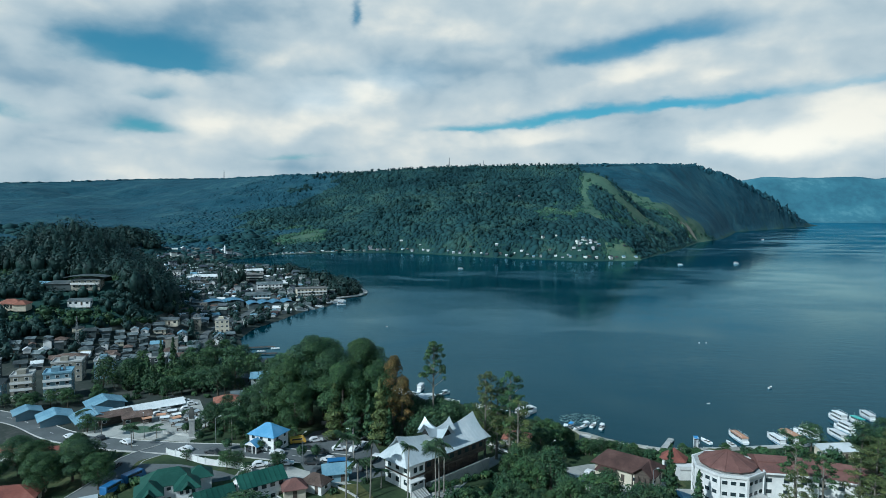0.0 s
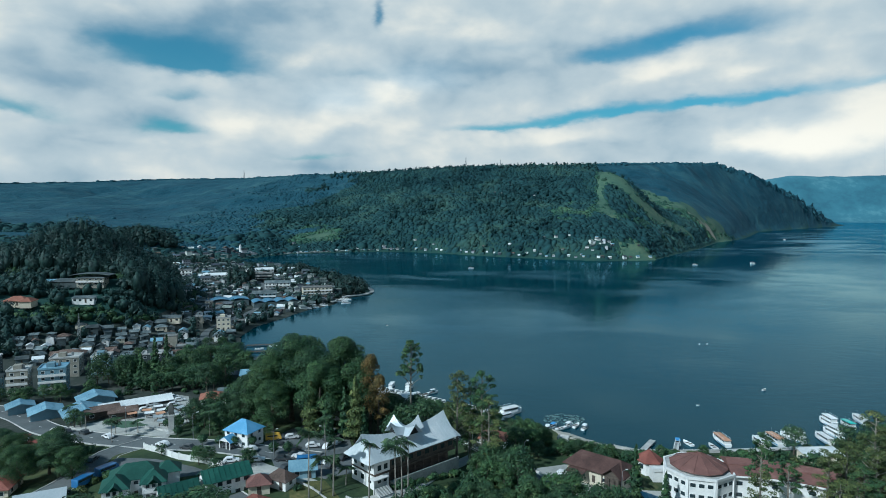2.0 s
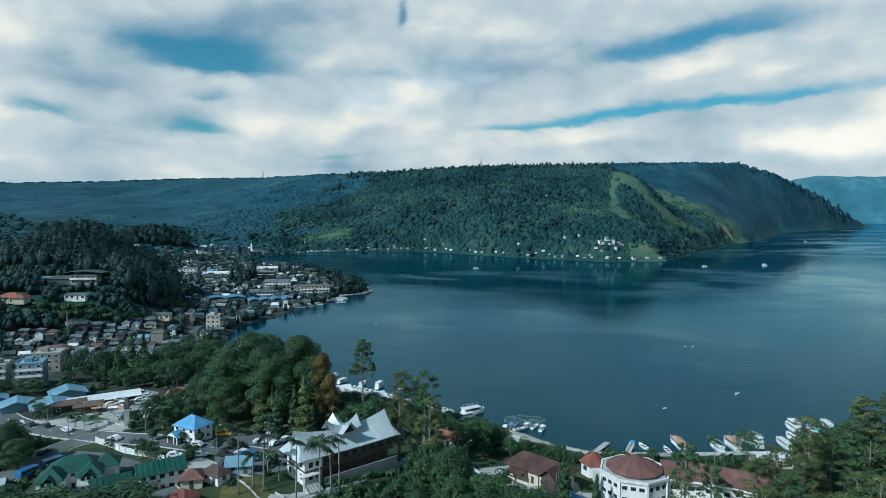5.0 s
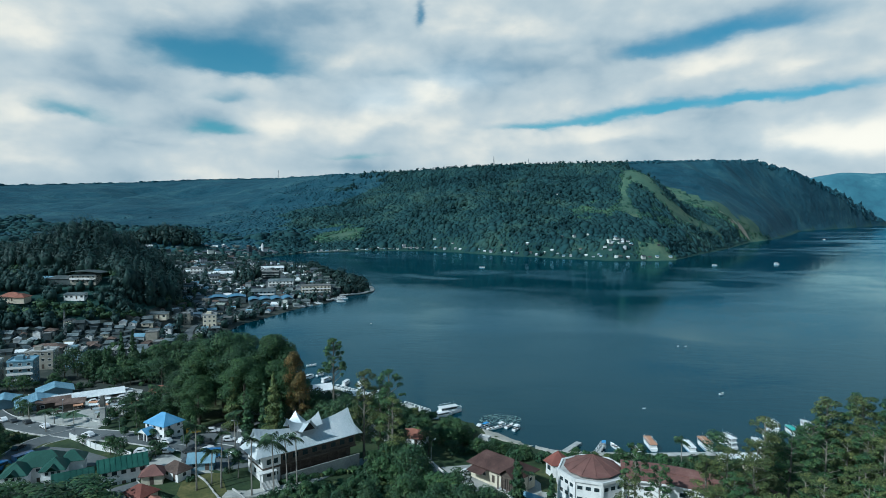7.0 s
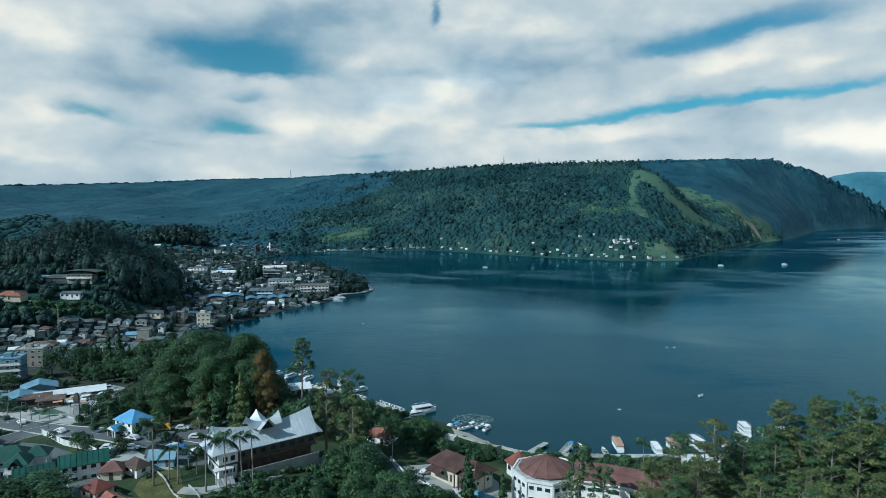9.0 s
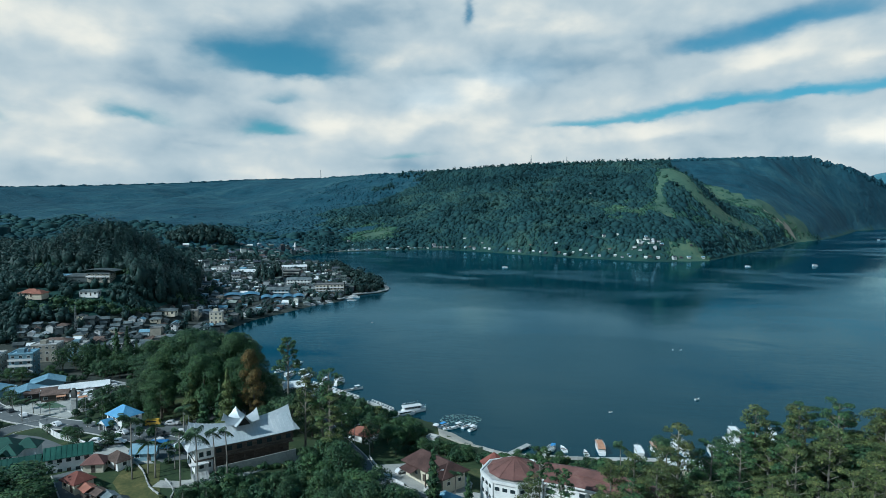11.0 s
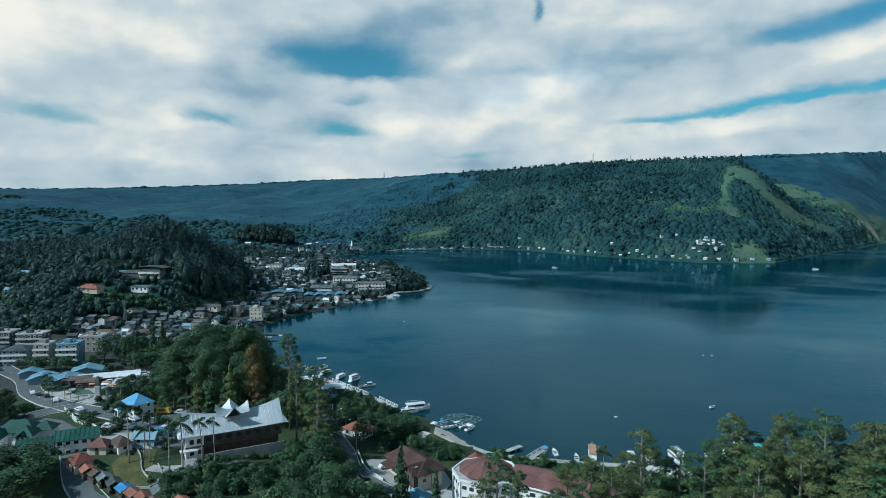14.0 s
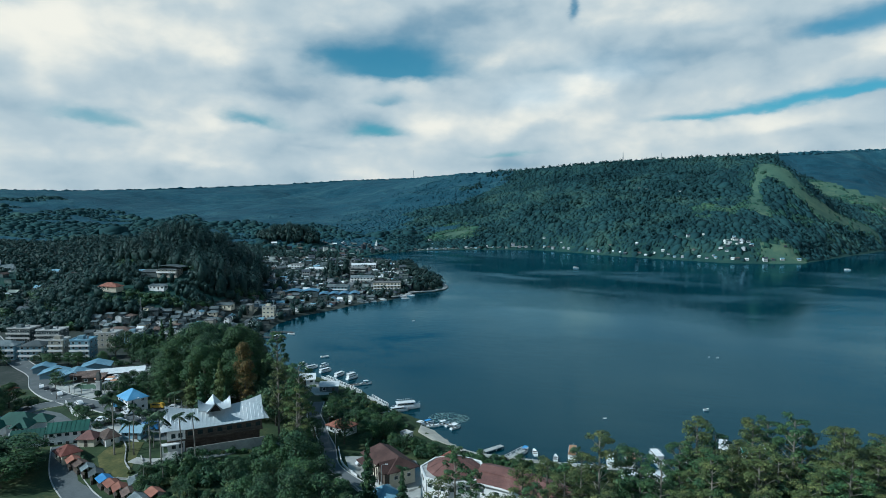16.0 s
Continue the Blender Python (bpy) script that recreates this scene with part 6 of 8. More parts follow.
def small_boat(label, L=5.0, B=1.7, canopy="", colour="boat_white"):
    root = thing("small_boat", label, "boat", "boats at the shore")
    part("hull", hull_shape(L, B, 0.7, sheer=0.5, n=8), colour, root)
    for sx in (-0.3, 0.0):
        part("seat", Shape().box(L * sx, -B * 0.4, 0.55, L * (sx + 0.1), B * 0.4, 0.72), "wood_wall", root)
    if canopy:
        part("canopy", Shape().slab([(-L * 0.32, -B * 0.45, 1.75), (L * 0.16, -B * 0.45, 1.85), (L * 0.16, B * 0.45, 1.85), (-L * 0.32, B * 0.45, 1.75)], 0.08), canopy, root)
        part("canopy_post", Shape().rod((-L * 0.3, -B * 0.4, 0.5), (-L * 0.3, -B * 0.4, 1.75), 0.03).rod((-L * 0.3, B * 0.4, 0.5), (-L * 0.3, B * 0.4, 1.75), 0.03).rod((L * 0.14, -B * 0.4, 0.5), (L * 0.14, -B * 0.4, 1.8), 0.03).rod((L * 0.14, B * 0.4, 0.5), (L * 0.14, B * 0.4, 1.8), 0.03), "steel", root)
    return root


def afloat(root, x, y, turn, z=0.0):
    root.matrix_basis = pose(x, y, z, 0, 0, turn)
    return root


BOAT_A = afloat(tour_boat("white two deck tour boat with blue stripe", 12, 3.2, decks=1, roof="boat_white"), 118, 207, 95)
BOAT_B = afloat(tour_boat("white tour boat with a faded orange deck roof", 14, 3.6, roof="boat_orange", decks=1), 105.4, 209, 95)
BOAT_C = afloat(tour_boat("white two deck ferry moored at the shore", 12.5, 3.6), 132, 212.5, 112)
BOAT_D = afloat(tour_boat("white tour boat with a teal roof", 9, 3.2, roof="boat_teal", decks=1), 160, 227, 95)
afloat(tour_boat("white tour boat with orange awning", 9.5, 3.2, roof="boat_orange", decks=1), 124, 209.5, 98)
for ob in (BOAT_A, BOAT_B, BOAT_C, BOAT_D):
    ob.scale = (0.8, 0.8, 0.8)
for proto, x, y, turn in ((BOAT_C, 153.8, 229, 92), (BOAT_A, 142.6, 212, 92), (BOAT_C, 149.0, 217.5, 96), (BOAT_A, 168, 233, 84),
                          (BOAT_A, 31.5, 230.5, 38), (BOAT_A, 28.2, 223.0, 32), (BOAT_C, -10, 267.5, 74), (BOAT_A, -18.5, 270, 82), (BOAT_A, -29, 274, 70), (BOAT_A, -39, 277, 66),
                          (BOAT_C, -87, 512, 20), (BOAT_A, -95, 522, 30), (BOAT_A, -103, 498, 15), (BOAT_C, -108, 487, 25), (BOAT_A, -90, 532, 10), (BOAT_A, -112, 480, 40),
                          (BOAT_C, 451, 942, 8), (BOAT_A, 22.5, 833, 10), (BOAT_A, 891, 1717, 15), (BOAT_A, 354, 913, 5)):
    copy_thing(proto, pose(x, y, 0, 0, 0, turn) @ Matrix.Scale(0.78 if x < 60 and y < 700 or y > 800 else 1.0, 4))
afloat(tour_boat("white cruiser with an orange hull side", 10.5, 3.6, decks=1, stripe="boat_orange"), 33.5, 235.0, 34)
SKIFF = afloat(small_boat("small white open motor boat"), 93.0, 206, 110)
SKIFF_B = afloat(small_boat("small boat with a blue canopy", canopy="tarp_blue"), 89.6, 206.5, 80)
SKIFF_C = afloat(small_boat("small boat with a white canopy", canopy="boat_white"), 59.8, 219.5, 60)
for proto, x, y, turn in ((SKIFF_C, 54.2, 221.5, 48), (SKIFF, 57.0, 221.8, 58), (SKIFF_C, 45.8, 218.2, 75), (SKIFF, 51.0, 218.5, 30), (SKIFF_B, 48.4, 220.5, 55), (SKIFF, 100.5, 203.5, 100),
                          (SKIFF, -2, 258, 50), (SKIFF_C, 1, 261, 40), (SKIFF, -104, 340, 10), (SKIFF, -98, 347, 5), (SKIFF, -45, 300, 30), (SKIFF_C, -35, 283, 60), (SKIFF_C, -47, 281, 50)):
    copy_thing(proto, pose(x, y, 0, 0, 0, turn))
FLOAT = afloat(small_boat("tiny white rowing boat on open water", 2.4, 1.0), 151, 273, 30)
for x, y, turn in ((112.5, 249.3, 10), (158, 369.5, 60), (162.5, 369.7, 40), (-39.4, 416.5, 20)):
    copy_thing(FLOAT, pose(x, y, -0.12, 0, 0, turn) @ Matrix.Scale(0.6, 4))


def pier(name, a, b, width, label, mat="concrete", rails=False, z=0.9, step_len=3.0):
    (ax, ay), (bx, by) = a, b
    L, turn = math.hypot(bx - ax, by - ay), math.degrees(math.atan2(by - ay, bx - ax))
    root = thing(name, label, "pier")
    part("deck", Shape().box(0, -width / 2, -0.22, L, width / 2, 0), mat, root)
    n = max(2, int(L / step_len))
    for i in range(n + 1):
        for q in (-1, 1):
            part("pile", shared(("pile", mat), lambda: mesh_of("pile", Shape().rod((0, 0, -4), (0, 0, -0.2), 0.16, 0.16, 6), MAT[mat])), None, root, at=pose(L * i / n, q * (width / 2 - 0.2), 0))
            if rails:
                part("rail_post", shared("rail_post", lambda: mesh_of("rail_post", Shape().box(-0.09, -0.09, 0, 0.09, 0.09, 1.1), MAT["frame_white"])), None, root, at=pose(L * i / n, q * (width / 2 - 0.1), 0))
    if rails:
        for q in (-1, 1):
            part("handrail", Shape().box(0, q * (width / 2 - 0.1) - 0.06, 0.95, L, q * (width / 2 - 0.1) + 0.06, 1.1).box(0, q * (width / 2 - 0.1) - 0.04, 0.45, L, q * (width / 2 - 0.1) + 0.04, 0.55), "frame_white", root)
    root.matrix_basis = pose(ax, ay, z, 0, 0, turn)


pier("stone_pier", (75.5, 198.5), (81.2, 207.2), 2.0, "short pale concrete pier")
pier("boat_dock", (85.5, 196.5), (89.2, 205.5), 1.6, "narrow boat dock of pale planks", rails=True)
pier("jetty", (-22, 261), (6, 243.8), 3.0, "white railed jetty along the shore", rails=True, z=1.1)
pier("jetty", (13, 240.5), (25, 231.5), 2.4, "white railed landing stage", rails=True, z=1.1)
pier("jetty", (-7, 254), (1, 261), 1.4, "small jetty of dark planks", "wood_wall", z=0.6)
pier("plank_pier", (-114, 347.5), (-99.5, 351), 2.2, "dark plank pier in the bay", "wood_wall", z=0.7)
pier("plank_pier", (-109, 332), (-94, 334.5), 2.2, "dark plank pier beside moored boats", "wood_wall", z=0.7)
pier("quay", (104, 198.5), (135, 203), 2.6, "pale quay behind the moored boats", z=1.0)


def lily_patch():
    r = np.random.default_rng(3)
    v, f = [], []
    for i in range(420):
        a, k = r.uniform(0, 6.28), math.sqrt(r.uniform(0, 1))
        x, y, s = 53.5 + 8.2 * k * math.cos(a) + 0.4 * math.sin(a * 3), 229.5 + 6.5 * k * math.sin(a), r.uniform(0.1, 0.3)
        b = len(v)
        t = r.uniform(0, 1.5)
        v += [(x + s * math.cos(t + j * 1.257), y + s * math.sin(t + j * 1.257), 0.06 + 0.03 * (j % 2)) for j in range(5)]
        f.append(tuple(range(b, b + 5)))
    me = bpy.data.meshes.new("water_plants")
    me.from_pydata(v, [], f)
    me.materials.append(MAT["lily"])
    tagged(new("water_plants", me), "pale floating plants in the shallow water", "water plants", kind="stuff")


lily_patch()


def vehicle(label, L, W, H, paint, van=False):
    root = thing("car" if not van else "van", label, "car" if not van else "van")
    if van:
        body = [(-L / 2, 0.35), (L / 2, 0.35), (L / 2, 1.0), (L / 2 - 0.5, H * 0.92), (L / 2 - 0.8, H), (-L / 2 + 0.1, H), (-L / 2, H * 0.9)]
    else:
        body = [(-L / 2, 0.35), (L / 2, 0.35), (L / 2, 0.75), (L / 2 - 1.1, 0.9), (L / 2 - 1.7, H), (-L / 2 + 0.9, H), (-L / 2 + 0.2, 0.95), (-L / 2, 0.8)]
    s = Shape()
    k = len(body)
    s.add([(x, -W / 2, z) for x, z in body] + [(x, W / 2, z) for x, z in body], [tuple(range(k))[::-1], tuple(range(k, 2 * k))] + [(i, (i + 1) % k, k + (i + 1) % k, k + i) for i in range(k)])
    part("body", s, paint, root)
    part("window_band", Shape().box(-L / 2 + (0.5 if van else 1.0), -W / 2 - 0.01, H * 0.66, L / 2 - (1.2 if van else 1.8), W / 2 + 0.01, H * 0.9), "glass", root)
    for sx in (-0.31, 0.31):
        for sy in (-1, 1):
            w = part("wheel", shared("wheel", lambda: mesh_of("wheel", Shape().rod((0, -0.1, 0), (0, 0.1, 0), 0.33, 0.33, 12), MAT["tyre"])), None, root, at=pose(sx * L, sy * (W / 2 - 0.05), 0.33))
            part("rim", shared("rim", lambda: mesh_of("rim", Shape().rod((0, -0.12, 0), (0, 0.12, 0), 0.18, 0.18, 10), MAT["steel"])), None, w)
    return root


def park(root, x, y, turn, lift=0.2):
    root.matrix_basis = pose(x, y, gz(x, y) + lift, 0, 0, turn)
    return root


CARS = [park(vehicle("white car parked on asphalt", 4.3, 1.75, 1.5, "car_white"), -31.6, 175.5, 20), park(vehicle("dark car parked on asphalt", 4.3, 1.75, 1.5, "car_dark"), -56, 170.5, -14),
        park(vehicle("yellow minibus in the car park", 4.8, 1.9, 2.0, "car_yellow", True), -45.0, 179.2, 20), park(vehicle("blue van in the car park", 6.0, 2.2, 2.4, "car_blue", True), -29.3, 160.5, 12)]
for i, x, y, turn in ((0, -25, 181, 70), (1, -36, 171, 10), (1, -37, 162, 5), (0, -19.5, 170, 70), (1, -20.5, 167, 70), (0, -105, 215, 40), (1, -101, 218, 30), (0, -97, 221, 35), (0, -108, 231, 40), (0, -103, 233, 40), (1, -95, 212, 10),
                     (3, -83.0, 153.5, 65), (3, -85.3, 147.0, 75), (1, -87.5, 141, 80), (0, -90, 136, 80), (1, -68.0, 169.5, 168), (0, -48.5, 168.2, 170), (0, -100, 182.5, 150), (1, -120, 192, 145), (0, 44, 173, 50), (0, -125, 193.5, 145), (1, -2, 116, 155),
                     (0, -44, 161, 15), (1, -47, 158, 100), (0, -51, 160, 20), (1, -34, 156, 60), (0, -27, 176, 70), (1, -29, 184, 75), (0, -32, 187, 80), (1, -38, 192, 40), (0, -40, 182, 20), (1, -40.5, 173, 15), (0, -24.5, 163, 70), (1, -22.5, 160, 70),
                     (0, -106, 222, 35), (1, -92, 216, 20), (0, -90, 207, 10), (1, -88, 199, 100), (0, -98, 228, 30), (1, -110, 238, 40), (0, -77, 172.5, 160), (1, -112, 189, 148), (0, -54, 171.5, 172), (1, -93, 163, 92), (0, -33, 165, 170)):
    copy_thing(CARS[i], pose(x, y, gz(x, y) + 0.2, 0, 0, turn))


def street_lamp(x, y, h=8.0):
    root = thing("street_lamp", "slim grey street lamp with a curved arm", "street lamp", "street lamps")
    part("pole", Shape().rod((0, 0, -0.5), (0, 0, h), 0.1, 0.06, 6), "steel", root)
    part("arm", Shape().rod((0, 0, h), (1.3, 0, h + 0.35), 0.05, 0.04, 5), "steel", root)
    part("lamp_head", Shape().box(1.1, -0.14, h + 0.26, 1.8, 0.14, h + 0.42), "frame_white", root)
    settle(root, x, y, 40)
    return root


LAMP = street_lamp(-70, 178)
for x, y, turn in ((-96, 186, 120), (-40, 163.5, 60), (-118, 197, 120), (25, 184.5, 30), (33, 175.5, 40), (58, 158, 20), (-27, 172, 200), (17.5, 193, 30)):
    copy_thing(LAMP, pose(x, y, gz(x, y), 0, 0, turn))


# ---- crowded town ----
TOWN_ROWS = []


def town_protos():
    rows = (
        ("small house with a dull grey sheet roof", 7.5, 6, 1, "gable", "grey_wall", "roof_grey"), ("small house with a rusty sheet roof", 7, 6, 1, "gable", "grey_wall", "roof_rust"),
        ("small white house with a pale sheet roof", 7.5, 6, 1, "gable", "white_wall", "roof_white"), ("two storey grey house with a grey roof", 8, 6.5, 2, "gable", "grey_wall", "roof_grey"),
        ("two storey house with a flat concrete roof", 7.5, 6.5, 2, "flat", "grey_wall", "old_concrete"), ("pale two storey house with a sheet roof", 8, 6.5, 2, "gable", "white_wall", "roof_grey"),
        ("three storey concrete house with flat roof", 7.5, 6.5, 3, "flat", "grey_wall", "old_concrete"), ("low shed with a lean sheet roof", 6.5, 5, 1, "lean", "grey_wall", "roof_grey"),
        ("house with a hipped rusty roof", 8.5, 7, 1, "hip", "grey_wall", "roof_rust"), ("house with a blue sheet roof", 7.5, 6, 1, "gable", "white_wall", "roof_blue"),
        ("pale three storey house with flat roof", 8.5, 7, 3, "flat", "tan_wall", "old_concrete"), ("house with a hipped grey roof", 8.5, 7, 1, "hip", "cream_wall", "roof_grey"),
    )
    TOWN_ROWS.extend(rows)
    return [house("house", label, L, W, st, rf, wall, rm, rise=1.6 if rf != "lean" else 0.9, every=4.2) for label, L, W, st, rf, wall, rm in rows]


TOWN = town_protos()
TOWN_USED = set()
TOWN_SPOTS = []


FAR_HOUSES = []


def town_house(i, x, y, turn, scale=1.0):
    if len(TOWN_SPOTS) >= 265:
        TOWN_SPOTS.append((x, y))
        FAR_HOUSES.append((i, x, y, turn, scale))
        return None
    ob = TOWN[i]
    m = pose(x, y, gz(x, y) - 0.1, 0, 0, turn)
    if i in TOWN_USED:
        own = ob.scale
        ob = copy_thing(ob, m @ Matrix.Diagonal((scale / own.x, scale / own.y, scale / own.z, 1)))
    else:
        TOWN_USED.add(i)
        ob.matrix_basis = m @ Matrix.Scale(scale, 4)
    TOWN_SPOTS.append((x, y))
    return ob


def fill_town(poly, pitch, turn, weights, keep=0.9, most=400, steep=0.35, scale=(0.85, 1.15), zmax=26):
    poly = np.array(poly, float)
    c, s = math.cos(radians(turn)), math.sin(radians(turn))
    mid = poly.mean(0)
    ext = np.abs(poly - mid).max() * 1.5
    n, made = int(ext / pitch), 0
    w = np.array(weights, float) / sum(weights)
    for i in range(-n, n + 1):
        for j in range(-n, n + 1):
            a, b = i * pitch + rng.uniform(-0.2, 0.2) * pitch, j * pitch * 0.92 + rng.uniform(-0.2, 0.2) * pitch
            x, y = mid[0] + a * c - b * s, mid[1] + a * s + b * c
            pick, k, t, sc = rng.choice(len(TOWN), p=w), rng.random(), rng.choice((0, 90, 180, 270)) + rng.normal(0, 7), rng.uniform(*scale)
            if k > keep or made >= most or not inside(np.array([x]), np.array([y]), poly)[0]:
                continue
            z = gz(x, y)
            if z < 0.9 or z > zmax or abs(gz(x + 6, y) - gz(x - 6, y)) + abs(gz(x, y + 6) - gz(x, y - 6)) > steep * 24 or not is_free(x, y, 2.6):
                continue
            town_house(pick, x, y, turn + t, sc)
            made += 1


GREYISH = (9, 2.5, 1.6, 2.0, 1.4, 1.0, 0.3, 9, 1.2, 0.7, 0.3, 3)
BRIGHT = (8, 3, 3.2, 1.8, 1.4, 1.6, 0.4, 7, 1.5, 2.4, 0.6, 3)
def big_shed(x, y, turn, L, W, mat, label, n=3):
    """A market roof of several barrel bays."""
    root = thing("market_hall", label, "market hall")
    part("wall", Shape().box(-L / 2 + 0.5, -W / 2 + 0.5, -2, L / 2 - 0.5, W / 2 - 0.5, 4.2), "grey_wall", root)
    for b in range(n):
        x0, w = -L / 2 + L * b / n, L / n
        rows = [[(x0 + w * i / 8, yy, 4.2 + 1.5 * math.sin(math.pi * i / 8)) for yy in (-W / 2, W / 2)] for i in range(9)]
        low = [[(p, q, r - 0.15) for p, q, r in row] for row in rows]
        part("bay_roof", Shape().loft(rows).loft(low).loft([[r[0] for r in rows], [r[0] for r in low]]).loft([[r[1] for r in rows], [r[1] for r in low]]), mat, root)
    settle(root, x, y, turn, clear=(L / 2, W / 2))


big_shed(-141, 488, 26, 36, 17, "market_blue", "blue roofed market hall of barrel bays", 4)
big_shed(-178, 486, 26, 30, 16, "market_blue", "blue market hall beside the bay", 2)
for x, y, turn, L, W, st, wall, roof, label in (
    (-120, 545, 20, 26, 12, 3, "cream_wall", "old_concrete", "long cream building with rows of balconies"), (-170, 590, 15, 24, 11, 2, "white_wall", "roof_grey", "long white two storey building"),
    (-250, 640, 20, 28, 12, 2, "white_wall", "roof_white", "long bright white building in the town"), (-290, 650, 20, 14, 10, 3, "white_wall", "old_concrete", "tall bright white building in the town"),
    (-200, 640, 10, 18, 10, 3, "grey_wall", "old_concrete", "grey three storey town building"), (-225, 700, 30, 30, 10, 2, "white_wall", "roof_white", "long pale building near the inlet"),
    (-160, 520, 15, 20, 10, 2, "blue_wall", "roof_grey", "pale blue two storey town building"), (-318, 560, 25, 20, 10, 2, "white_wall", "roof_white", "white town building behind the knoll"),
):
    r0 = house("town_building", label, L, W, st, "flat" if roof == "old_concrete" else "gable", wall, roof, rise=2.0, balcony=True, category="building", sh=2.7, every=3.2)
    settle(r0, x, y, turn, clear=(L / 2 + 1, W / 2 + 1))

fill_town([(-128, 300), (-118, 330), (-132, 368), (-136, 410), (-128, 440), (-190, 430), (-190, 350), (-230, 300), (-200, 280), (-150, 290)], 6.6, 22, GREYISH, 0.90, 340, scale=(0.5, 0.82))
fill_town([(-128, 440), (-108, 485), (-102, 520), (-96, 545), (-130, 640), (-210, 700), (-260, 560), (-200, 450)], 7.8, 12, BRIGHT, 0.88, 420, scale=(0.5, 0.85))
fill_town([(-130, 650), (-200, 790), (-300, 830), (-420, 760), (-330, 560), (-260, 560), (-210, 700)], 10.5, 30, BRIGHT, 0.8, 300, scale=(0.7, 1.1))
fill_town([(-345, 880), (-350, 960), (-300, 1075), (-420, 1110), (-560, 980), (-430, 800)], 20.0, 40, BRIGHT, 0.6, 60)
fill_town([(-240, 300), (-300, 270), (-420, 300), (-560, 420), (-420, 480), (-330, 400), (-300, 330)], 24.0, 15, BRIGHT, 0.45, 34, steep=0.6, zmax=60)
fill_town([(-150, 250), (-135, 290), (-95, 300), (-70, 275), (-100, 250)], 14, 20, BRIGHT, 0.5, 10)


# houses strung along the far shore
far = np.array(FAR_SHORE[:9])
for i in range(62):
    t = i / 61 * (len(far) - 1.001)
    k, u = int(t), t - int(t)
    x, y = far[k] * (1 - u) + far[k + 1] * u
    dx, dy = far[k + 1] - far[k]
    q = math.hypot(dx, dy)
    off = rng.uniform(4, 9) if i % 4 else rng.uniform(12, 26)
    if rng.random() < 0.84:
        town_house(int(rng.choice((2, 2, 5, 2, 9, 0, 11, 8))), x - dy / q * off, y + dx / q * off, math.degrees(math.atan2(dy, dx)) + rng.normal(0, 6), rng.uniform(0.45, 0.75))
for i in range(16):
    x, y = 228 + 13 * rng.normal(), 1008 + 8 * rng.normal()
    town_house(int(rng.choice((2, 5, 0, 9, 11, 0))), x, y, rng.uniform(0, 90), rng.uniform(0.45, 0.8))
for x, y, k in ((190, 1040, 2), (168, 1042, 5), (150, 1050, 0), (-20, 1440, 0), (95, 1380, 0), (160, 1310, 11), (80, 1395, 0), (-250, 1190, 2), (-320, 1180, 5), (-400, 1200, 0), (-460, 1260, 2), (-380, 1130, 2), (-300, 1140, 9), (-345, 1110, 2), (-420, 1150, 0)):
    town_house(k, x, y, rng.uniform(0, 90), 0.6)
road_strip("quay_promenade", [(-101, 512), (-95, 530), (-95, 547), (-78, 570), (-79, 599), (-100, 634), (-131, 678)], 3.4, "concrete", "pale concrete quay walk round the point", "promenade", kerb=True, lift=0.5, clear=False)
road_strip("bay_road", [(-330, 1010), (-296, 1070), (-250, 1104), (-194, 1138), (-102, 1160)], 4.0, "paving", "pale road along the far shore", "road", kerb=False, lift=0.5, clear=False)


def join_far_houses():
    """The houses too far off to tell apart singly, in one mesh with their walls, roofs and windows."""
    names = ["grey_wall", "white_wall", "cream_wall", "tan_wall", "roof_grey", "roof_rust", "roof_white", "roof_blue", "old_concrete", "glass"]
    looks = ["far_wall", "far_pale", "far_pale", "far_pale", "far_roof", "far_rust", "roof_white", "roof_blue", "far_roof", "glass"]
    total, index = Shape(), []
    for i, x, y, turn, scale in FAR_HOUSES:
        _, L, W, st, rf, wall, rm = TOWN_ROWS[i]
        h = st * 2.9
        roof = {"gable": lambda: gable_roof(L, W, h, 1.6), "hip": lambda: hip_roof(L, W, h, 1.6), "flat": lambda: flat_roof(L, W, h), "lean": lambda: lean_roof(L, W, h, 0.9)}[rf]()
        panes = Shape()
        for k in range(st):
            for xx in (-L * 0.3, 0, L * 0.3):
                panes.box(xx - 0.7, -W / 2 - 0.06, k * 2.9 + 1, xx + 0.7, -W / 2 + 0.04, k * 2.9 + 2.2)
        m = pose(x, y, gz(x, y) - 0.1, 0, 0, turn) @ Matrix.Scale(scale, 4)
        for s, mat in ((wall_box(L, W, h, gable=1.6 if rf == "gable" else 0), wall), (roof, rm), (panes, "glass")):
            total.add(s.v, s.f, m)
            index += [names.index(mat)] * len(s.f)
    me = mesh_of("far_houses", total, MAT[looks[0]])
    for n in looks[1:]:
        me.materials.append(MAT[n])
    me.polygons.foreach_set("material_index", np.array(index, np.int32))
    tagged(new("far_houses", me), "crowded far houses with pale and rusty roofs", "houses", kind="stuff")


join_far_houses()


# ---- trees near the camera ----
BROAD = Stock(broad_tree(11, 30, 10.0, "leaf_dark", "huge dark green broadleaf tree with a lobed crown", 20000, 0.27), broad_tree(12, 28, 9.0, "leaf_mid", "tall green broadleaf tree with a domed crown", 18000, 0.27),
              broad_tree(13, 14, 5.6, "leaf_dark", "dark green broadleaf tree with rounded crown", 2100, 0.32), broad_tree(14, 12, 5.2, "leaf_mid", "green broadleaf tree with a round crown", 2000, 0.31), broad_tree(15, 10, 4.4, "leaf_dark", "dense dark tree among the houses", 1400, 0.30))
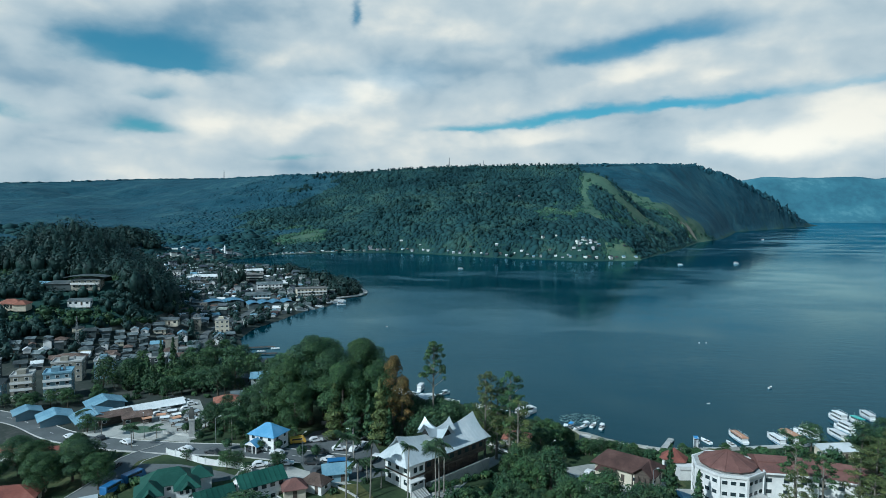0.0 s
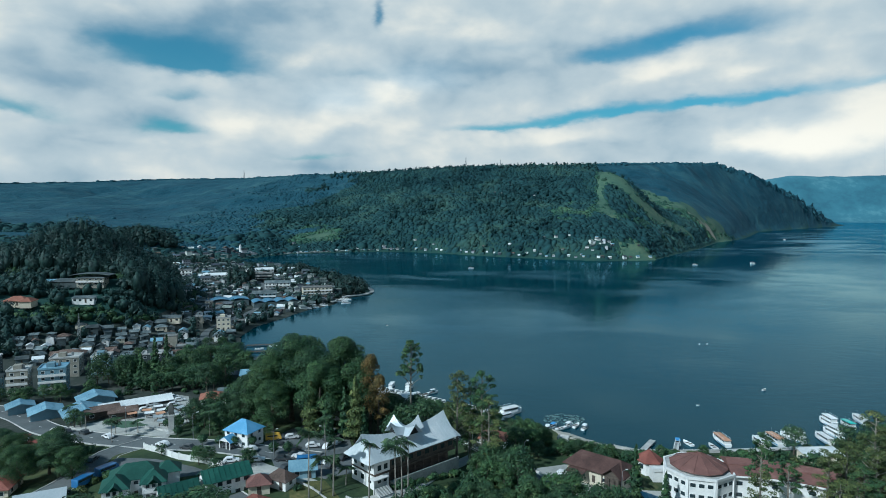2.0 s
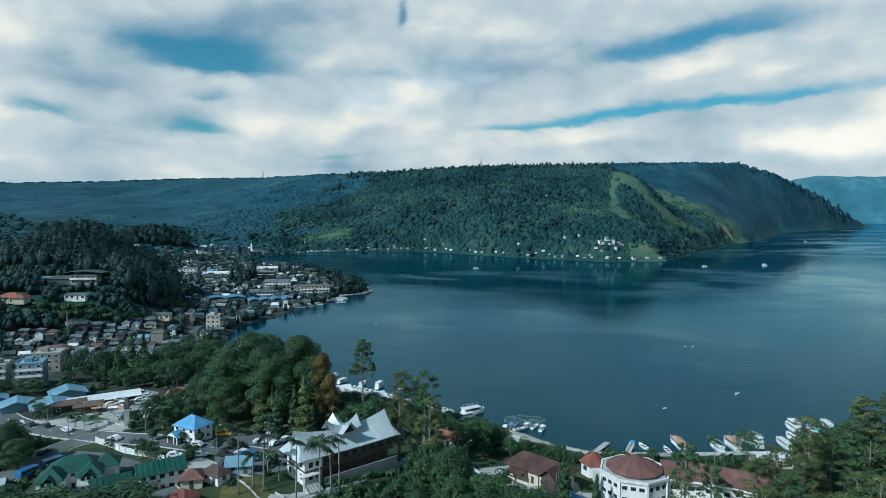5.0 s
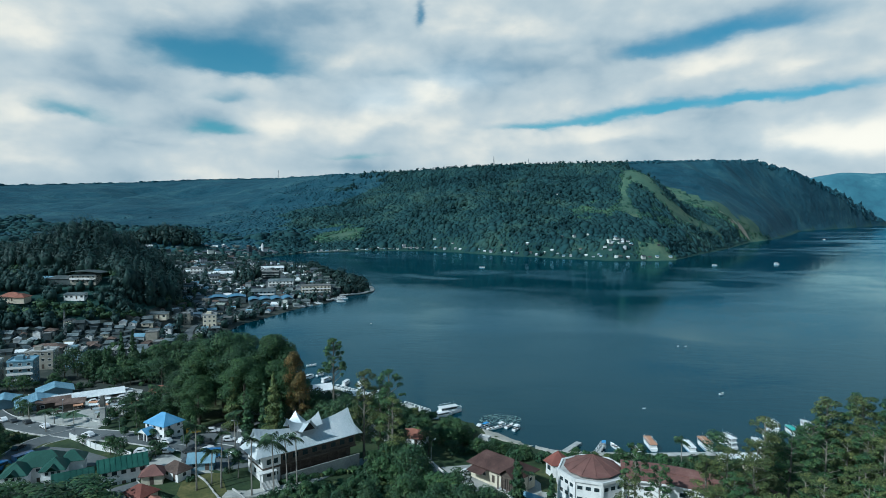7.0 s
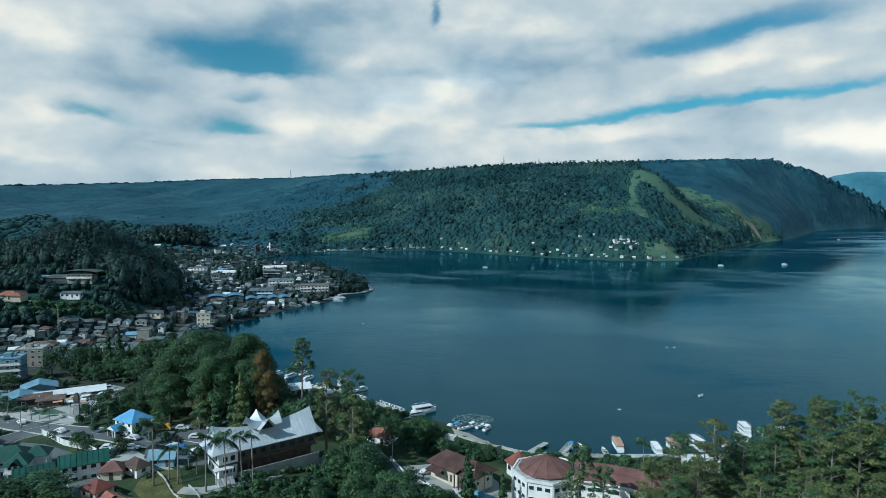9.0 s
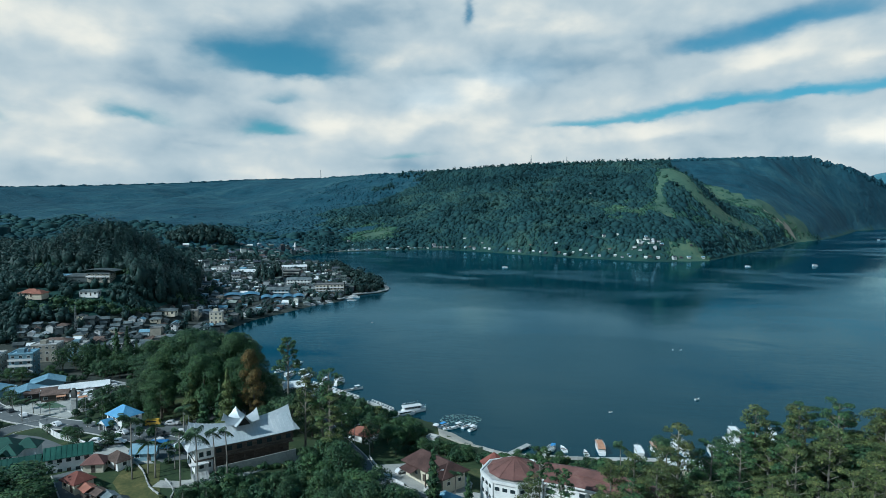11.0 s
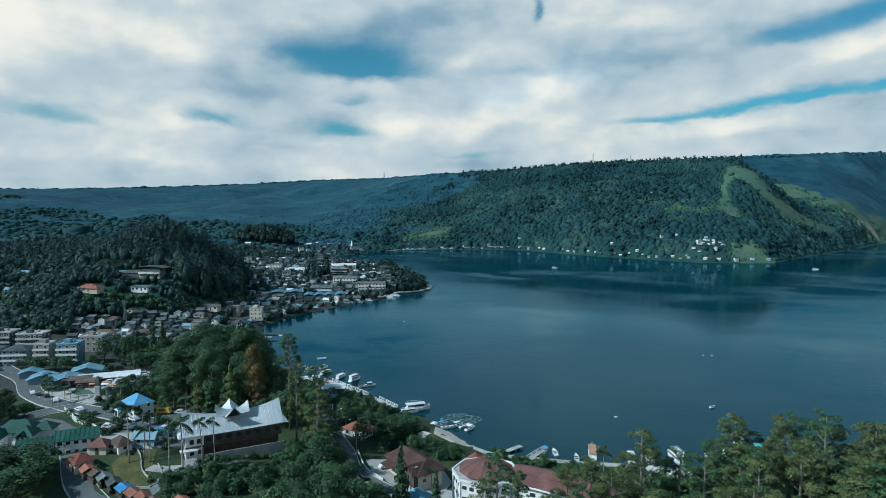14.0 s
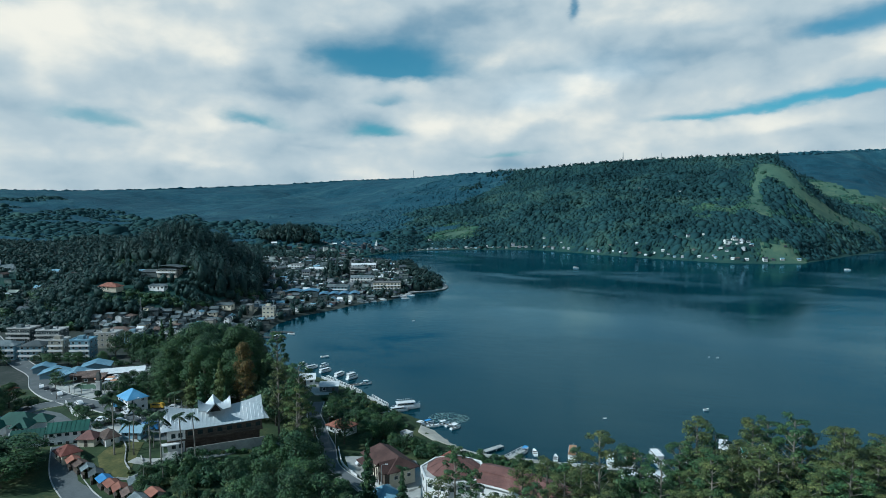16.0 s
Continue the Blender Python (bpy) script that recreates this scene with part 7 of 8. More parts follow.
AIRY = Stock(airy_tree(21, 26, 6.5, "leaf_olive", "tall olive green tree with open layered crown", 4200, 0.26), airy_tree(22, 25, 7.0, "leaf_olive", "tall open tree with olive foliage pads", 4200, 0.26, 0.3),
             airy_tree(23, 24, 6.0, "leaf_mid", "tall open green tree with pale limbs", 4000, 0.26), airy_tree(24, 22, 6.8, "leaf_olive", "spreading open tree with yellowish leaves", 4000, 0.26, 0.3), airy_tree(25, 27, 5.2, "leaf_mid", "slim tall tree with a feathery crown", 1900, 0.36, 0.62))
ORANGE = Stock(broad_tree(31, 24, 4.8, "leaf_orange", "tall tree with rusty orange brown leaves", 6000, 0.24))
CONE = Stock(cone_tree(41, 15, 2.6, "leaf_dark", "dark pointed conifer with dense foliage", 1300, 0.42), cone_tree(42, 11, 1.7, "leaf_dark", "slim dark cypress beside a house", 900, 0.36), cone_tree(43, 21, 4.2, "leaf_olive", "tall feathery conifer in the grove", 3600, 0.34))
SHRUB = Stock(round_shrub(51, 4.4, "leaf_dark", "clipped round dark shrub tree"), round_shrub(52, 3.8, "leaf_dark", "clipped ball shaped shrub on a stem"))
BUSH = Stock(bush(61, 2.4, "leaf_mid", "leafy green bush on the slope"), bush(62, 3.0, "leaf_dark", "dense dark green bush on the slope"), bush(63, 1.8, "leaf_olive", "low olive green bush beside path"))
PALM = Stock(palm_tree(71, 13, "tall coconut palm with drooping fronds"), palm_tree(72, 11.5, "slim palm with a small round crown", 20, 2.1), palm_tree(73, 8, "low bushy palm with arching fronds", 22, 3.2))

# the grove on the shore behind the hall
for i, x, y, top in ((0, -46, 203, 38.5), (1, -28, 206, 37), (0, -37.5, 199, 35), (1, -33, 191, 32), (1, -52, 196, 32), (0, -56, 206, 30), (1, -22, 196, 30), (0, -43, 212, 36), (1, -48, 188, 26), (0, -60, 197, 25), (1, -30, 215, 33)):
    base = (30, 28, 14, 12, 10)[i]
    k = (top - gz(x, y)) / base
    BROAD.set(i, x, y, k, high=k)
ORANGE.set(0, -16.6, 193.6, 0.82, high=(34 - gz(-16.6, 193.6)) / 24)
ORANGE.set(0, -13.5, 190, 0.8, high=0.9)
AIRY.set(4, -3.3, 196, 0.85, high=(38.0 - gz(-3.3, 196)) / 27)
AIRY.set(2, 20.0, 174.5, 0.95, high=(33.5 - gz(20, 174.5)) / 24)
AIRY.set(0, 12.6, 173.5, 0.72, high=(33.5 - gz(12.6, 173.5)) / 26)
AIRY.set(3, 16.5, 178, 0.9, high=1.05)
AIRY.set(1, 22.0, 170, 0.8, high=0.85)
for i, x, y, k in ((0, -24, 186, 1.1), (2, -20, 184, 1.0), (0, -29, 184, 1.0), (1, -17, 183, 1.1), (2, -35, 186, 0.9)):
    CONE.set(i, x, y, k, high=k)
for x, y, k in ((-8, 186, 1.0), (-4, 190, 0.9), (2, 187, 1.1), (-10, 198, 1.0), (4, 196, 0.8), (-14, 204, 1.1), (-8, 210, 1.0), (-2, 206, 0.9), (-20, 212, 1.1), (8, 190, 0.9), (-24, 222, 1.0), (-34, 226, 1.1), (-46, 224, 1.2), (-12, 218, 0.9), (-56, 216, 1.2), (-40, 236, 1.0), (-30, 240, 0.9), (-54, 232, 1.1), (-64, 226, 1.2), (-62, 242, 1.1), (-50, 250, 1.0), (-70, 214, 1.1), (-72, 250, 1.0)):
    BROAD.set(2 + int(rng.integers(3)), x, y, k)

# palms round the hall
for i, x, y, top in ((0, -1.7, 136.7, 25.0), (1, -8.6, 139.4, 24.5), (1, -0.9, 143.9, 23.0), (1, 0.3, 147.8, 22.0), (0, -23.9, 140.5, 26.5), (2, -21.6, 144.1, 18.5), (1, -18.1, 142.3, 24.0), (2, -20, 151, 15.5), (0, -26, 168, 20), (2, -16, 148, 14.5), (0, -66, 181, 17), (2, -92, 186, 12), (0, -96, 178, 15), (2, -100, 187, 12), (0, -112, 190, 13), (2, -72, 196, 14), (2, 62, 164, 8), (2, 46, 152, 8), (0, 110, 186, 11), (2, -90, 205, 11), (0, -124, 200, 12)):
    h = (13, 11.5, 8)[i]
    k = (top - gz(x, y)) / h
    PALM.set(i, x, y, min(max(k, 0.8), 1.15), high=k)

# clipped shrubs along the road and in the car park
for i, x, y in ((1, -64.5, 172.0), (1, -58.5, 176.5 - 5.5), (1, -54, 170.6), (1, -49, 171.2), (0, -40.7, 166.3), (0, -36.8, 167.1), (0, -26.5, 177), (1, -70, 180), (1, -76, 180), (0, -21, 158), (1, -60, 179), (1, -84, 190)):
    SHRUB.set(i, x, y, 1.0)

# large dark trees on the left of the road and the slope below the hall
for i, x, y, k in ((0, -95.5, 152, 0.44), (1, -101, 156, 0.42), (1, -104, 148, 0.42), (1, -90, 149, 0.36), (1, -112, 158, 0.42), (0, -120, 162, 0.40), (1, -106, 166, 0.36), (1, -122, 152, 0.42)):
    BROAD.set(i, x, y, k * 1.25, high=k)


def fill_plants(stock, picks, poly, pitch, size, margin=1.5, keep=0.9, zmin=0.8, most=200):
    poly = np.array(poly, float)
    (x0, y0), (x1, y1) = poly.min(0), poly.max(0)
    made = 0
    for gx in np.arange(x0, x1, pitch):
        for gy in np.arange(y0, y1, pitch):
            x, y = gx + rng.uniform(-0.45, 0.45) * pitch, gy + rng.uniform(-0.45, 0.45) * pitch
            i, k, s = int(rng.choice(picks)), rng.random(), rng.uniform(*size)
            if k > keep or made >= most or not inside(np.array([x]), np.array([y]), poly)[0] or gz(x, y) < zmin or not is_free(x, y, margin):
                continue
            stock.set(i, x, y, s, high=s * rng.uniform(0.85, 1.15))
            made += 1


# the wood that closes the view on the right, in front of the quay
for i, x, y, top in ((1, 119.7, 150, 30.5), (0, 142.1, 166.1, 31.5), (2, 165, 173.3, 32.5), (4, 86.5, 140, 27.0), (4, 91.5, 137, 23), (3, 84, 135, 21)):
    h = (26, 25, 24, 22, 27)[i]
    k = (top - gz(x, y)) / h
    AIRY.set(i, x, y, 0.95 if x > 102 else 0.62, high=k)
for i, x, y, top, k in ((0, 103, 141, 24, 0.7), (1, 108.5, 143, 26, 0.75), (3, 113, 139, 25, 0.8), (2, 107, 134, 23, 0.7), (3, 101, 133, 20, 0.65), (1, 116, 145, 27, 0.8)):
    AIRY.set(i, x, y, k, high=(top - gz(x, y)) / (26, 25, 24, 22, 27)[i])
fill_plants(AIRY, (0, 1, 2, 3, 3, 1), [(99, 126), (106, 118), (235, 124), (235, 142), (128, 140), (120, 136)], 7.4, (0.62, 0.78), 0.5, 0.95, most=50)
fill_plants(AIRY, (0, 1, 2, 3, 3, 1), [(122, 142), (235, 142), (250, 200), (200, 202), (150, 178), (128, 160)], 8.4, (0.74, 0.98), 0.5, 0.95, most=60)
fill_plants(BROAD, (2, 3, 4), [(99, 124), (110, 118), (235, 120), (255, 205), (170, 205), (140, 192), (126, 168), (124, 140)], 11.0, (0.8, 1.2), 0.5, 0.85, most=50)
# the slope between hall, lane and brown house
fill_plants(BROAD, (2, 3, 4, 2), [(26, 160), (20, 168), (26, 172), (38, 158), (62, 140), (76, 126), (74, 114), (40, 114), (30, 128), (27, 145)], 6.0, (0.5, 0.9), 2.2, 0.92, most=90)
fill_plants(BROAD, (3, 4, 2), [(10, 138), (18, 150), (26, 156), (30, 128), (38, 114), (24, 114), (16, 120)], 5.6, (0.32, 0.5), 1.8, 0.85, most=50)
fill_plants(BUSH, (0, 1, 2), [(2, 140), (12, 156), (24, 170), (40, 156), (64, 136), (78, 120), (60, 114), (26, 112), (6, 122)], 4.4, (0.8, 1.4), 0.8, 0.7, most=74)
fill_plants(BROAD, (2, 3), [(14, 188), (24, 180), (34, 184), (36, 196), (20, 206), (10, 212)], 6.5, (0.5, 0.8), 2.0, 0.9, most=20)
fill_plants(BROAD, (3, 4), [(34, 186), (48, 184), (60, 188), (66, 196), (52, 206), (40, 216), (26, 222)], 6.5, (0.42, 0.75), 1.5, 0.85, most=26)
fill_plants(BUSH, (0, 1, 2), [(12, 206), (36, 190), (62, 184), (70, 192), (62, 200), (44, 214), (22, 230), (8, 240)], 4.2, (0.6, 1.1), 0.8, 0.6, most=37)
fill_plants(BUSH, (0, 1, 2), [(98, 180), (130, 184), (170, 205), (150, 210), (124, 198), (100, 194)], 4.5, (0.7, 1.3), 0.8, 0.7, most=24)
fill_plants(BROAD, (3, 2), [(100, 182), (150, 196), (172, 212), (150, 208), (118, 198)], 8.0, (0.5, 0.8), 1.5, 0.7, most=20)
fill_plants(BROAD, (2, 3, 4), [(6, 172), (10, 180), (16, 190), (22, 184), (30, 172), (36, 162), (28, 152), (20, 156), (16, 164)], 4.6, (0.4, 0.7), 1.0, 0.92, most=40)
fill_plants(BROAD, (3, 4, 4), [(-6, 136), (0, 140), (10, 146), (18, 156), (24, 152), (14, 140), (2, 132)], 4.0, (0.28, 0.42), 0.6, 0.9, most=34)
fill_plants(BUSH, (0, 1, 2), [(-8, 134), (0, 140), (12, 148), (20, 158), (28, 154), (18, 142), (4, 130)], 3.0, (0.5, 0.9), 0.4, 0.8, most=37)
fill_plants(BROAD, (3, 4), [(18, 208), (30, 196), (44, 190), (56, 190), (50, 200), (44, 208), (34, 220), (22, 222)], 5.0, (0.3, 0.55), 0.8, 0.85, most=40)
fill_plants(BUSH, (0, 1, 2), [(-6, 232), (8, 214), (22, 204), (40, 194), (50, 200), (36, 220), (20, 230), (0, 246)], 3.2, (0.5, 0.9), 0.5, 0.75, most=49)
fill_plants(BUSH, (1, 2, 0), [(64, 176), (84, 178), (100, 176), (110, 186), (96, 194), (74, 194), (62, 190)], 3.6, (0.5, 0.9), 0.6, 0.7, most=37)
fill_plants(BROAD, (3, 4), [(64, 178), (84, 180), (104, 176), (112, 186), (96, 193), (74, 193), (64, 190)], 7.0, (0.3, 0.5), 1.0, 0.7, most=20)
fill_plants(BUSH, (0, 1, 2), [(-130, 188), (-104, 168), (-92, 150), (-84, 136), (-70, 128), (-66, 150), (-84, 166)], 4.2, (0.5, 0.9), 0.8, 0.6, most=37)
fill_plants(BROAD, (2, 3, 4), [(-205, 222), (-176, 228), (-150, 236), (-132, 246), (-140, 232), (-160, 222), (-190, 212)], 5.5, (0.45, 0.75), 1.0, 0.9, most=40)
fill_plants(BROAD, (2, 3, 4), [(-150, 252), (-128, 246), (-108, 240), (-96, 246), (-104, 272), (-124, 290), (-146, 272)], 6.0, (0.55, 0.9), 1.0, 0.9, most=40)
fill_plants(CONE, (0, 1, 1), [(-150, 252), (-128, 246), (-112, 246), (-118, 270), (-144, 268)], 7.0, (0.9, 1.3), 1.0, 0.7, most=14)
fill_plants(BROAD, (3, 4), [(-126, 198), (-100, 186), (-80, 180), (-80, 187), (-94, 194), (-114, 206)], 6.0, (0.25, 0.45), 0.2, 0.5, most=12)
fill_plants(BUSH, (0, 1, 2), [(-30, 146), (-20, 150), (-10, 142), (-14, 132), (-26, 134)], 3.0, (0.3, 0.6), 0.1, 0.4, most=14)
fill_plants(CONE, (1, 1, 0), [(58, 146), (70, 150), (66, 158), (60, 156)], 3.0, (0.8, 1.1), 0.2, 0.8, most=10)
fill_plants(BROAD, (3, 4, 4), [(-10, 127), (-6, 133), (0, 138), (9, 143), (14, 148), (16, 140), (14, 126), (0, 120)], 4.6, (0.3, 0.5), 0.8, 0.9, most=40)
fill_plants(PALM, (2,), [(-8, 130), (2, 138), (12, 146), (14, 140), (4, 130)], 5.0, (0.5, 0.75), 0.5, 0.6, most=12)
fill_plants(BUSH, (0, 1, 2), [(-60, 150), (-30, 150), (-22, 156), (-40, 166), (-58, 164)], 4.5, (0.4, 0.8), 0.8, 0.45, most=18)
fill_plants(BROAD, (3, 4), [(-62, 148), (-36, 150), (-30, 158), (-46, 166), (-66, 164)], 8.0, (0.25, 0.45), 1.2, 0.6, most=14)
fill_plants(BROAD, (2, 3, 4), [(-86, 186), (-74, 178), (-48, 176), (-46, 192), (-60, 206), (-80, 204)], 6.5, (0.35, 0.6), 1.5, 0.75, most=30)
fill_plants(BUSH, (0, 1, 2), [(-34, 152), (-20, 154), (-10, 138), (-4, 128), (-22, 126), (-40, 136)], 4.0, (0.35, 0.7), 0.6, 0.45, most=24)
# gardens and road edges on the left
fill_plants(BROAD, (2, 3, 4), [(-200, 200), (-130, 168), (-104, 140), (-96, 128), (-120, 130), (-240, 180)], 9.0, (0.6, 1.0), 2.0, 0.85, most=90)
fill_plants(BROAD, (2, 3, 4), [(-160, 262), (-96, 240), (-62, 206), (-58, 262), (-98, 306), (-128, 330), (-150, 300)], 8.5, (0.6, 1.05), 2.5, 0.85, most=90)
fill_plants(BROAD, (2, 3, 4), [(-100, 204), (-84, 186), (-64, 180), (-58, 190), (-70, 214), (-84, 216)], 7.0, (0.4, 0.7), 2.0, 0.7, most=26)
fill_plants(BROAD, (3, 4), [(-150, 208), (-128, 198), (-104, 190), (-118, 206), (-140, 220)], 6.5, (0.35, 0.6), 1.5, 0.6, most=20)
fill_plants(BROAD, (3, 4), [(-80, 165), (-60, 158), (-44, 152), (-38, 158), (-60, 168), (-74, 172)], 6.0, (0.3, 0.55), 1.5, 0.5, most=14)
for i, x, y, k, h in ((2, -45, 126, 1.5, 0.62), (3, -38.5, 123, 1.2, 0.6), (2, -53, 121, 1.4, 0.6), (2, -48, 117, 1.5, 0.7), (3, -62, 124, 1.2, 0.6), (2, -60, 114, 1.4, 0.75), (3, -36, 114, 1.3, 0.7), (2, -70, 118, 1.4, 0.7)):
    BROAD.set(i, x, y, k, high=h)
fill_plants(CONE, (1, 0, 1), [(-150, 268), (-120, 260), (-90, 250), (-110, 282), (-140, 290)], 8.0, (0.9, 1.3), 1.5, 0.6, most=16)
fill_plants(BUSH, (0, 1), [(-150, 230), (-100, 196), (-60, 180), (-50, 186), (-96, 240), (-140, 262)], 6.0, (0.5, 0.9), 1.0, 0.5, most=31)
for i in range(17):
    k = -9 + i * 1.35
    BUSH.set(i, -1.8 + 0.713 * k + 0.70 * 7.4 + rng.uniform(-0.5, 0.5), 159.4 + 0.70 * k - 0.713 * 7.4 + rng.uniform(-0.5, 0.5), rng.uniform(0.4, 0.75))
fill_plants(BUSH, (0, 1, 2), [(64, 186), (72, 194), (88, 194.5), (108, 193), (112, 186), (92, 182), (74, 184)], 2.8, (0.5, 0.9), 0.4, 0.8, most=37)
fill_plants(BROAD, (3, 4), [(38, 206), (48, 200), (60, 196), (70, 190), (60, 186), (46, 192), (34, 204)], 5.0, (0.3, 0.5), 0.6, 0.8, most=24)
for stock in (BROAD, AIRY, ORANGE, CONE, SHRUB, BUSH, PALM):
    stock.tidy()


# ---- woods farther off ----
def domes(spots, z, rr, hh, r, lift=0.25):
    """Lumpy crowns, each a rounded uneven dome: verts and triangles."""
    n, k = len(spots), 5
    ang = np.arange(k) / k * 2 * math.pi + r.uniform(0, 6.3, (n, 1))
    rings = []
    for q, (rad, h) in enumerate(((0.9, lift - 0.3), (1.0, 0.62), (0.0, 1.0))):
        m = k if rad else 1
        a = ang + 0.45 * q if rad else np.zeros((n, 1))
        g = rad * rr[:, None] * r.uniform(0.7, 1.25, (n, m))
        rings.append(np.stack([spots[:, :1] + np.cos(a) * g, spots[:, 1:2] + np.sin(a) * g, z[:, None] + hh[:, None] * (h + (r.uniform(-0.16, 0.12, (n, m)) if h > 0.5 else 0 * a))], -1))
    v = np.concatenate(rings, 1)
    i = np.arange(k)
    j = (i + 1) % k
    f = np.concatenate([np.stack([i, j, k + j], -1), np.stack([i, k + j, k + i], -1), np.stack([k + i, k + j, np.full(k, 2 * k)], -1)])
    return v.reshape(-1, 3), (f[None] + (np.arange(n) * (2 * k + 1))[:, None, None]).reshape(-1, 3)


def canopy(name, label, spots, rad, height, mat, seed, spread=0.32, lift=-0.5):
    """A far forest: crowns of very uneven size that run into one another, too many and too small to tell apart, each leaning with its slope."""
    r = np.random.default_rng(seed)
    n = len(spots)
    x, y = spots.T
    xs, ys, grid = LAND["grid"]
    i, j = np.clip(np.searchsorted(xs, x) - 1, 0, len(xs) - 2), np.clip(np.searchsorted(ys, y) - 1, 0, len(ys) - 2)
    u, w = (x - xs[i]) / (xs[i + 1] - xs[i]), (y - ys[j]) / (ys[j + 1] - ys[j])
    z = (grid[j, i] * (1 - u) + grid[j, i + 1] * u) * (1 - w) + (grid[j + 1, i] * (1 - u) + grid[j + 1, i + 1] * u) * w
    big = (0.6 + 0.8 * fbm(x / 45, y / 45, 3, seed)) * np.exp(r.normal(0, spread, n))
    v, f = domes(spots, z, rad * big, height * big * r.uniform(0.6, 1.3, n), r, lift)
    sx, sy = (ground_height(x + 6, y) - ground_height(x - 6, y)) / 12, (ground_height(x, y + 6) - ground_height(x, y - 6)) / 12
    v = v.reshape(n, -1, 3)
    v[..., 2] += np.clip(sx, -0.5, 0.5)[:, None] * (v[..., 0] - x[:, None]) + np.clip(sy, -0.5, 0.5)[:, None] * (v[..., 1] - y[:, None])
    return tagged(new(name, big_mesh(name, v.reshape(-1, 3), f, [MAT[mat]], True)), label, "woods", kind="stuff")


def wood(name, label, spots, rad, height, quads, size, mat, seed, rag=0.38, up=0.35):
    """Many far crowns in one mesh: leafy clumps of uneven height with gaps between."""
    r = np.random.default_rng(seed)
    n = len(spots)
    z = ground_height(spots[:, 0], spots[:, 1])
    rr = rad * r.uniform(0.6, 1.3, n)
    hh = height * r.uniform(0.6, 1.35, n)
    d = r.normal(size=(n, quads, 3))
    d[..., 2] = np.abs(d[..., 2]) * np.where(r.random((n, quads)) < 0.8, 1, -0.6)
    d /= np.linalg.norm(d, axis=-1)[..., None]
    lump = 1 + 0.3 * np.sin(3 * np.arctan2(d[..., 1], d[..., 0]) + r.uniform(0, 6.3, (n, 1)))
    half = (hh * 0.42)[:, None]
    p = np.stack([spots[:, :1] + d[..., 0] * rr[:, None] * lump, spots[:, 1:2] + d[..., 1] * rr[:, None] * lump, z[:, None] + hh[:, None] - half + d[..., 2] * half * lump], -1).reshape(-1, 3)
    m = n * quads
    nn = d.reshape(-1, 3) + r.normal(size=(m, 3)) * rag + np.array((0, 0, up))
    nn /= np.linalg.norm(nn, axis=1)[:, None]
    soft = d.reshape(-1, 3) * 0.8 + nn * 0.35 + np.array((0, 0, up * 0.6))
    soft /= np.linalg.norm(soft, axis=1)[:, None]
    a = np.cross(nn, r.normal(size=(m, 3)))
    a /= np.linalg.norm(a, axis=1)[:, None] + 1e-9
    b = np.cross(nn, a)
    s = size * np.repeat(rr / rad, quads)[:, None] * r.uniform(0.6, 1.3, (m, 1))
    v = np.stack([p - a * s, p - b * s * 0.8, p + a * s, p + b * s * 0.8], 1).reshape(-1, 3)
    cv, cf = domes(spots, z, rr * 0.7, hh * 0.84, r)
    core = cv.reshape(n, -1, 3) - np.stack([spots[:, 0], spots[:, 1], z + hh * 0.5], -1)[:, None] + np.array((0, 0, 1e-3))
    core = core.reshape(-1, 3) / np.linalg.norm(core.reshape(-1, 3), axis=1)[:, None]
    q = np.arange(m * 4).reshape(-1, 4)
    faces = np.concatenate([q[:, [0, 1, 2]], q[:, [0, 2, 3]], cf + m * 4])
    ob = new(name, big_mesh(name, np.concatenate([v, cv]), faces, [MAT[mat]], True, normals=np.concatenate([np.repeat(soft, 4, 0), core])))
    return tagged(ob, label, "woods", kind="stuff")


def scatter(x0, x1, y0, y1, pitch, seed):
    r = np.random.default_rng(seed)
    gx, gy = np.meshgrid(np.arange(x0, x1, pitch), np.arange(y0, y1, pitch))
    p = np.stack([gx.ravel(), gy.ravel()], -1)
    p = p + r.uniform(-0.5, 0.5, p.shape) * pitch
    return p, r


def dry(p, margin=4.0):
    ds, _ = segment_distance(p[:, 0], p[:, 1], LAKE)
    return ~inside(p[:, 0], p[:, 1], LAKE) & (ds > margin)


def away_from_houses(p, dist):
    ok = np.ones(len(p), bool)
    for x, y in TOWN_SPOTS:
        ok &= (p[:, 0] - x) ** 2 + (p[:, 1] - y) ** 2 > dist * dist
    for cx, cy, hx, hy, turn in BLOCKED:
        c, s = math.cos(radians(turn)), math.sin(radians(turn))
        a, b = (p[:, 0] - cx) * c + (p[:, 1] - cy) * s, -(p[:, 0] - cx) * s + (p[:, 1] - cy) * c
        ok &= ~((np.abs(a) < hx + 3) & (np.abs(b) < hy + 3))
    for pts, half in LINES:
        d, _ = segment_distance(p[:, 0], p[:, 1], pts)
        ok &= d > half + 2.5
    return ok


# the dark knoll and the hillside round the villa
p, r = scatter(-345, -172, 330, 545, 6.6, 101)
z = ground_height(p[:, 0], p[:, 1])
tall = (bell(p[:, 0], p[:, 1], -262, 440, 42, 48) > 0.30) | (bell(p[:, 0], p[:, 1], -196, 398, 15, 22) > 0.40)
tall &= ~((p[:, 0] < -205) & (p[:, 1] < 386)) & (p[:, 0] > -306)
ok = tall & (z > 7) & away_from_houses(p, 7)
wood("woods", "dense dark trees covering the knoll", p[ok], 5.4, 18, 240, 0.55, "leaf_shaded", 102)
p, r = scatter(-345, -172, 250, 545, 5.0, 115)
z = ground_height(p[:, 0], p[:, 1])
